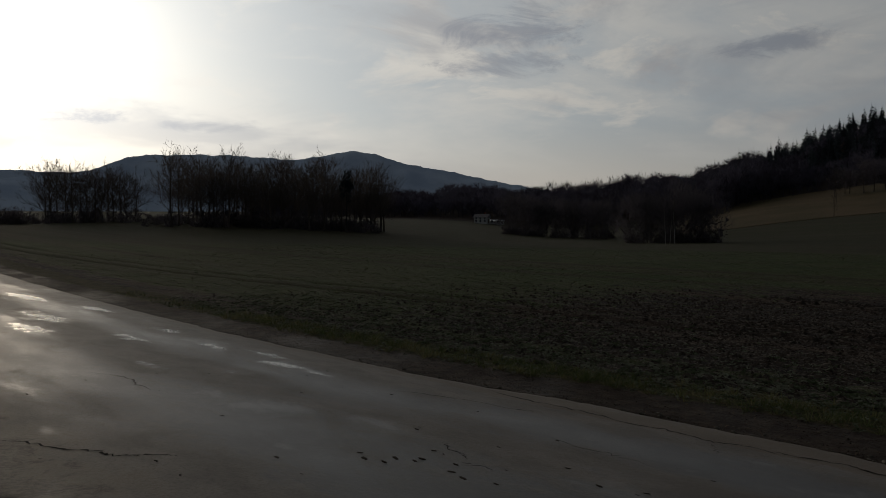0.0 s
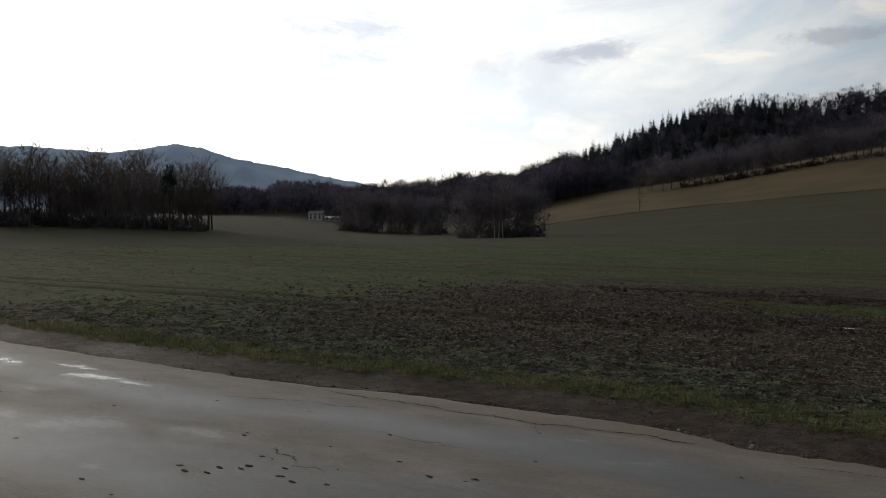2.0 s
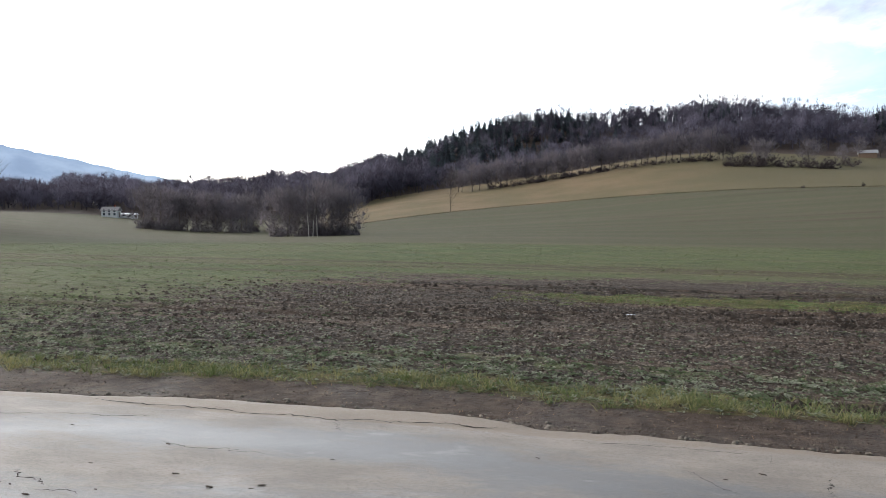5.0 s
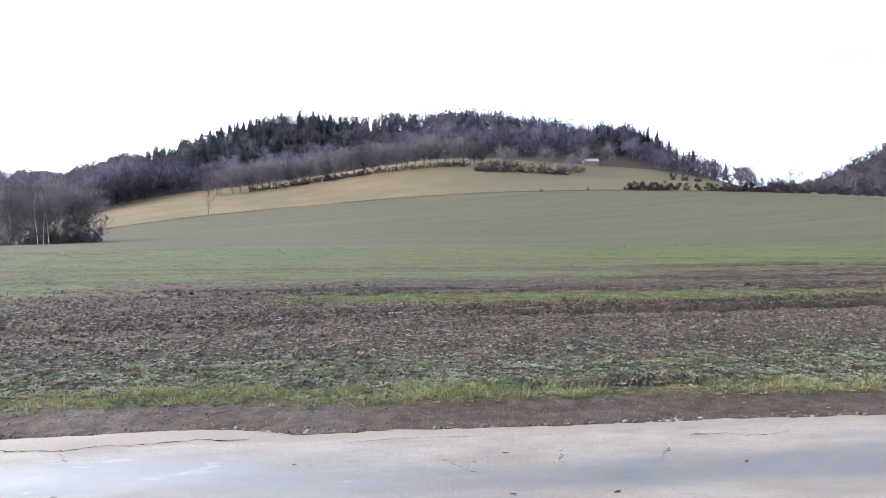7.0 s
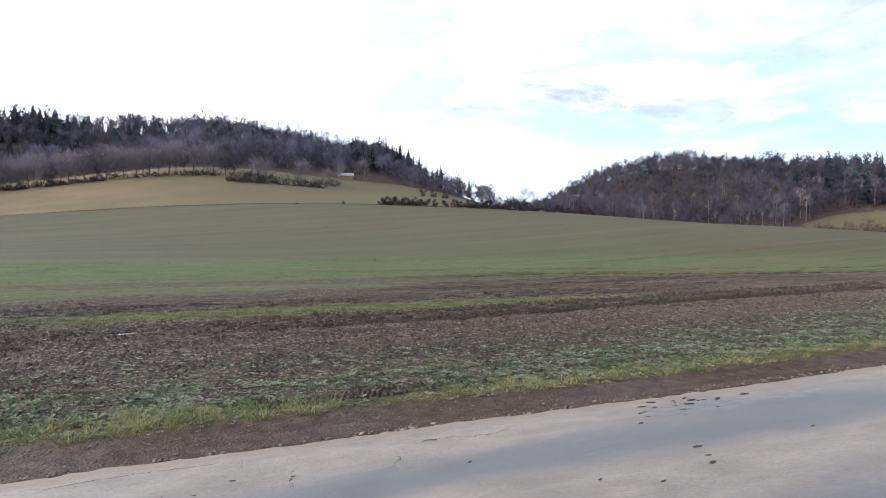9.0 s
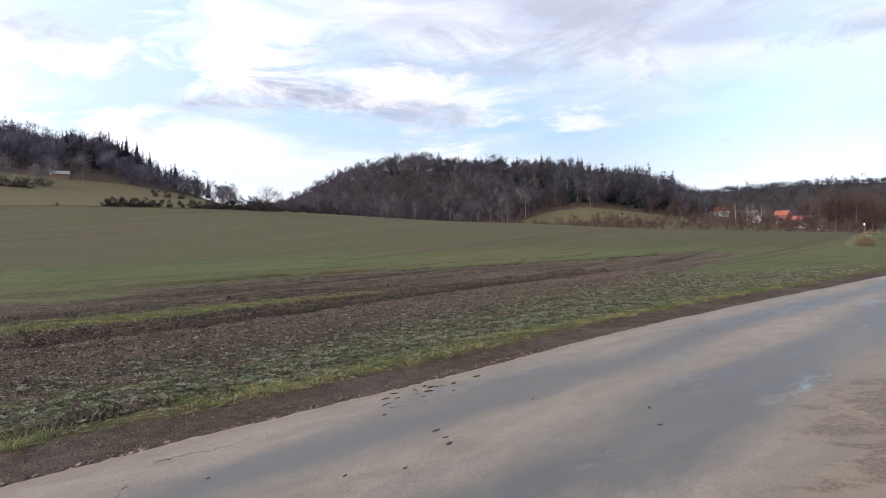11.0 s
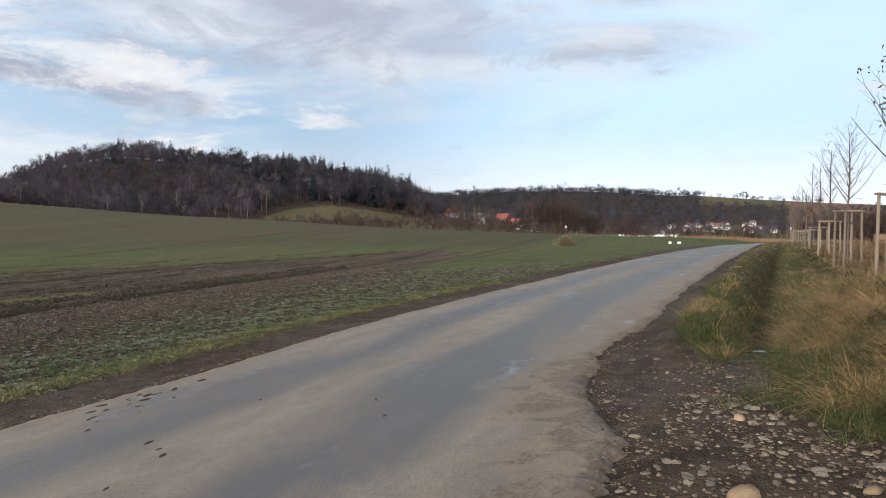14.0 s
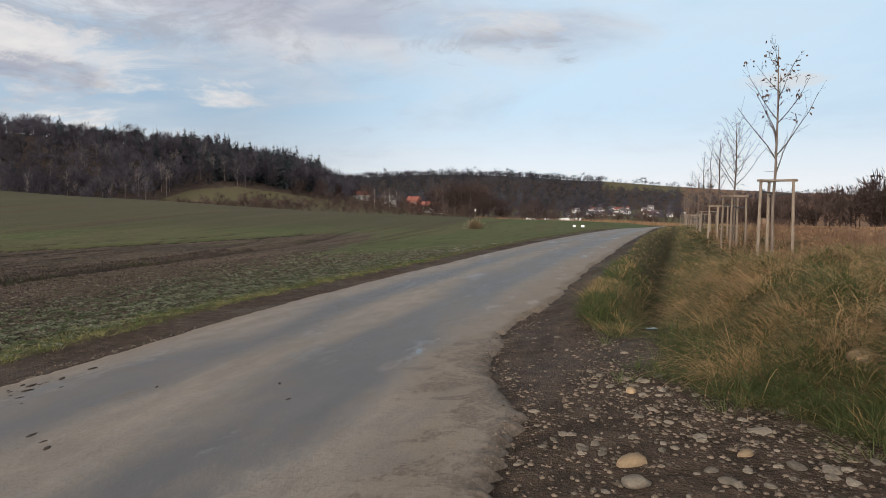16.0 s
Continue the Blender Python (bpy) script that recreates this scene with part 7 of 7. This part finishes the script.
for i in range(85):
    x, y, size = sr.choice([(sr.uniform(-11, 1), sr.uniform(0.8, 6.0), 0.026), (sr.uniform(-6, 12), sr.uniform(1.2, 5.6), 0.024), (sr.gauss(6.2, 0.55), sr.gauss(5.85, 0.2), 0.075), (sr.uniform(-9, 2), sr.uniform(2.5, 5.8), 0.03), (sr.uniform(3, 14), sr.uniform(1.6, 5.4), 0.04), (sr.gauss(-3.4, 1.0), sr.gauss(4.0, 0.35), 0.04)])
    ob = new("crumb", sr.choice(crumb_meshes))
    ob.parent = tracks
    k = size * sr.uniform(0.5, 1.5)
    ob.matrix_basis = pose(x, y, road_z(x, y) + 0.006, 0, 0, sr.uniform(-30, 30)) @ Matrix.Diagonal((k * 1.5, k * 0.7, k * 0.5, 1))

for x, y, k in ((5.62, 5.98, 0.17), (5.70, 5.86, 0.13), (5.88, 5.62, 0.12), (5.02, 5.36, 0.12), (6.30, 5.52, 0.10), (5.45, 5.75, 0.09), (5.95, 5.80, 0.08), (6.10, 5.95, 0.09), (5.30, 5.55, 0.07), (4.75, 4.40, 0.16), (4.45, 3.98, 0.14), (4.60, 4.15, 0.10),
                (3.75, 3.80, 0.09), (5.70, 2.70, 0.10), (-4.55, 3.32, 0.10), (-4.25, 3.45, 0.12), (-4.10, 3.52, 0.10), (-3.72, 3.55, 0.11), (-3.56, 3.50, 0.11), (-4.40, 3.24, 0.12), (-4.85, 2.70, 0.10), (-6.85, 4.42, 0.09)):
    ob = new("crumb", sr.choice(crumb_meshes))
    ob.parent = tracks
    ob.matrix_basis = pose(x, y, road_z(x, y) + 0.003, 0, 0, sr.uniform(-25, 25)) @ Matrix.Diagonal((k * 0.72, k * 0.40, k * 0.10, 1))


def crack(points, wide, seed):
    """A jagged dark crack: a thin ribbon that follows the asphalt."""
    rg = np.random.RandomState(seed)
    p = np.array(points, float)
    t = np.linspace(0, len(p) - 1, 14 * (len(p) - 1) + 1)
    x, y = (np.interp(t, np.arange(len(p)), p[:, i]) for i in (0, 1))
    x, y = x + rg.normal(0, 0.012, len(t)), y + rg.normal(0, 0.016, len(t)) + 0.03 * np.sin(t * 5 + seed)
    w = 0.6 * wide * rg.uniform(0.2, 1.2, len(t)) * np.clip(np.minimum(t, t[-1] - t) * 2 + 0.15, 0, 1)
    z = road_top(x, y) + 0.005
    v = np.concatenate([np.stack([x, y - w / 2, z], -1), np.stack([x, y + w / 2, z], -1)])
    k, m = np.arange(len(t) - 1), len(t)
    ob = new("crack", mesh_of("crack", v, np.stack([k, k + 1, k + 1 + m, k + m], -1), M["crack"]))
    ob.parent = bpy.data.objects["road"]


for i, (wide, points) in enumerate((
        (0.022, ((-6.4, 5.5), (-5.8, 5.8), (-5.15, 5.95), (-4.55, 6.05))), (0.022, ((-4.35, 4.1), (-4.05, 4.0), (-3.8, 3.85), (-3.5, 3.82))),
        (0.040, ((-5.9, 6.62), (-4.4, 6.5), (-3.5, 6.42), (-2.8, 6.40), (-2.26, 6.5), (-1.6, 6.54), (-1.1, 6.50))), (0.018, ((-2.7, 6.35), (-2.62, 6.17), (-2.5, 5.97))),
        (0.016, ((0.52, 5.6), (0.60, 5.4), (0.8, 5.05))), (0.016, ((1.44, 5.25), (1.50, 5.45), (1.60, 5.75))), (0.024, ((2.85, 5.95), (3.05, 6.0), (3.3, 5.92), (3.5, 5.83), (3.9, 6.0))),
        (0.045, ((-6.6, 1.2), (-5.95, 1.6), (-5.6, 1.75), (-5.3, 2.1))), (0.016, ((-3.9, 5.2), (-3.3, 5.05), (-2.8, 5.1))), (0.020, ((-0.4, 6.3), (0.4, 6.26), (1.2, 6.3))),
        (0.016, ((2.2, 5.2), (2.45, 5.5), (2.5, 5.8))), (0.03, ((-9.5, 3.0), (-8.6, 3.2), (-7.9, 3.05))))):
    crack(points, wide, i)

heap = empty("straw_heap", (*spot(80.0, 86)[:2], spot(80.0, 86)[2]), "small heap of dry reeds round a marker stake", "straw heap")
hx, hy = nr.normal(0, 0.42, 900), nr.normal(0, 0.42, 900)
hv, hf = [], []
for i in range(900):
    k = len(hv)
    tip = Vector((hx[i] * 1.5, hy[i] * 1.5, 1.1 * math.exp(-(hx[i] ** 2 + hy[i] ** 2)) + 0.25 + 0.3 * sr.random()))
    hv += [(hx[i] - 0.03, hy[i], -0.1), (hx[i] + 0.03, hy[i], -0.1), tuple(tip)]
    hf.append((k, k + 1, k + 2))
part("reeds", mesh_of("reeds", np.array(hv), np.array(hf), M["straw"], {"tint": nr.random_sample(len(hv)), "tip": np.tile([0, 0, 1.0], 900)}, smooth=False), None, heap)
part("stake", rod((0, 0, -0.2), (0.05, 0, 2.2), 0.03, 0.03), M["post"], heap)
part("tip", rod((0.05, 0, 2.2), (0.055, 0, 2.45), 0.06, 0.06), M["white_film"], heap, "white painted tip")


def bale(place, turn, length, r):
    ob = empty("wrapped_bale", place, "white film-wrapped bale lying at a field edge", "bale", "wrapped bales", turn)
    bm = rod((-length / 2, 0, r), (length / 2, 0, r), r, r, 20)
    bmesh.ops.bevel(bm, geom=[e for e in bm.edges if e.calc_length() < r], offset=r * 0.12, segments=2, affect="EDGES")
    part("film", bm, M["white_film"], ob)
    return ob


first = bale(spot(88.2, 92), 20, 0.38, 0.15)
copy_thing(first, pose(*spot(88.9, 93), 0, 0, 75))
tunnel = empty("poly_tunnel", spot(86.6, 330), "long low white plastic-covered tunnel", "greenhouse", "", -80)
bm = bmesh.new()
arc = [(-2.0 * math.cos(t), 1.9 * math.sin(t)) for t in np.linspace(0, math.pi, 11)]
rows2 = [[bm.verts.new((x0, a, b)) for a, b in arc] for x0 in np.linspace(-13, 13, 9)]
for p, q in zip(rows2, rows2[1:]):
    for i in range(10):
        bm.faces.new((p[i], p[i + 1], q[i + 1], q[i]))
part("cover", bm, M["white_film"], tunnel)
for x0 in (-13.05, 13.05):
    bm = bmesh.new()
    bm.faces.new([bm.verts.new((x0, a, b)) for a, b in arc])
    part("end_panel", bm, M["white_film"], tunnel)
hide = empty("field_box", spot(102.4, 95), "small wooden box standing in stubble", "box", "", 20)
part("body", box(1.0, 0.8, 0.7, (0, 0, 0.4), 0.03), M["timber"], hide)
part("lid", box(1.15, 0.95, 0.09, (0, 0, 1.1), 0.02), M["timber"], hide)
for sx, sy in ((-0.42, -0.32), (0.42, -0.32), (-0.42, 0.32), (0.42, 0.32)):
    part("leg", rod((sx, sy, -0.2), (sx, sy, 0.42), 0.05), M["timber"], hide)
silo = empty("feed_silo", spot(-77.4, 190), "pale upright silo behind a field", "silo", "", 10)
part("tank", rod((0, 0, 1.2), (0, 0, 5.6), 1.3, 1.3, 20), M["roof_pale"], silo)
part("roof", rod((0, 0, 5.6), (0, 0, 6.4), 1.35, 0.2, 20), M["roof_pale"], silo)
part("base", box(2.4, 2.4, 1.3, (0, 0, 0)), M["concrete"], silo)
house(spot(-76.2, 185), 15, 12, 6, 1.6, 0.5, "low white shed behind a field", roof="roof_pale", storeys=1, windows=2, chimney=False)

# ---- bare trees and scrub round the village ----
rng = random.Random(71)
stream_kinds = [tree_thing("bare_tree", grow_full(rng, 13.0, 900, limbs=13, twigs=9, fine=2, wide=0.46, base=0.06, clear=0.10, upward=0.55, twig_w=0.012, size=0.10, thin=0.011, heart=2), "broad leafless reddish-brown tree beside a stream", "tree", (0, 0, 0), "streamside trees", mats=("bark", "twig_red")) for _ in range(3)]
stand(stream_kinds, [spot(az, r) for az, r in ((78.4, 300), (79.6, 296), (80.6, 302), (79.0, 312), (80.1, 316), (77.4, 318), (76.8, 330), (78.9, 306), (80.8, 310))], 17, (0.95, 1.25))
stand(stream_kinds, [spot(az, r) for az, r in ((81.9, 300), (84.0, 296), (84.8, 299), (85.5, 295), (72.6, 352), (70.9, 360), (68.7, 358), (67.2, 352), (74.0, 356), (65.4, 348), (82.5, 318))], 27, (0.58, 0.80))
village_birch = tree_thing("birch_tree", grow_bare(rng, 13.0, limbs=12, twigs=8, fine=2, wide=0.16, clear=0.35, thick=0.006, upward=1.3, twig_w=0.008), "white-stemmed leafless birch before village houses", "tree", (0, 0, 0), "village birches", mats=("birch", "birch_twig"))
stand([village_birch], [spot(az, r) for az, r in ((72.5, 325), (72.9, 322), (73.5, 324), (73.7, 328), (71.6, 330))], 28, (0.75, 1.0))
brown = kinds(grow_soft, 36, 5, 8.5, twigs=150, wide=0.36, base=0.04, size=0.13, thin=0.016, lobes=7, rise=0.7)
stuff(planted("scrub_trees", brown, [spot(nr.uniform(55, 80), nr.uniform(262, 318)) for _ in range(330)] + [spot(nr.uniform(66, 80), nr.uniform(318, 350)) for _ in range(90)], RED, 18, (0.3, 0.75)), "reddish leafless scrub trees along a stream", "scrub")
scrub = [spot(nr.uniform(83, 100), nr.uniform(240, 300)) for _ in range(60)] + [spot(nr.uniform(66, 84), nr.uniform(380, 470)) for _ in range(60)]
stuff(planted("scrub", kinds(grow_bush, 35, 4, 5.0, stems=16, twigs=7, twig_w=0.02), scrub, RED, 18, (0.5, 1.2)), "reddish leafless scrub on a valley floor", "scrub")
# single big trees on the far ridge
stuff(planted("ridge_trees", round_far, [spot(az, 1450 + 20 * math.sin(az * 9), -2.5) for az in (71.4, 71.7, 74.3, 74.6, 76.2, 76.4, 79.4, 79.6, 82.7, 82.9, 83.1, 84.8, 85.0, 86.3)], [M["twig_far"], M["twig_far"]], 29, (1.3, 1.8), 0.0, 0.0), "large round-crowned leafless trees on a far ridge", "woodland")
stuff(planted("village_trees", far_bare, [spot(nr.uniform(66, 99), nr.uniform(480, 1000)) for _ in range(260)], BARE, 19, (0.5, 1.0)), "leafless trees scattered through a village", "woodland")
reeds_x, reeds_y = polar(nr.uniform(80, 100, 9000), nr.uniform(160, 230, 9000))
blades("reed_belt", "pale dry reed belt across the valley", reeds_x, reeds_y, 0.5 + 0.7 * nr.random_sample(9000), 0.12, M["stubble"], 56, 0.2, 0.2, category="reeds")
mast = empty("radio_mast", spot(83.0, 1340), "thin radio mast on a wooded ridge", "mast")
part("pole", rod((0, 0, 0), (0, 0, 30), 0.28, 0.18, 8), M["roof_dark"], mast)
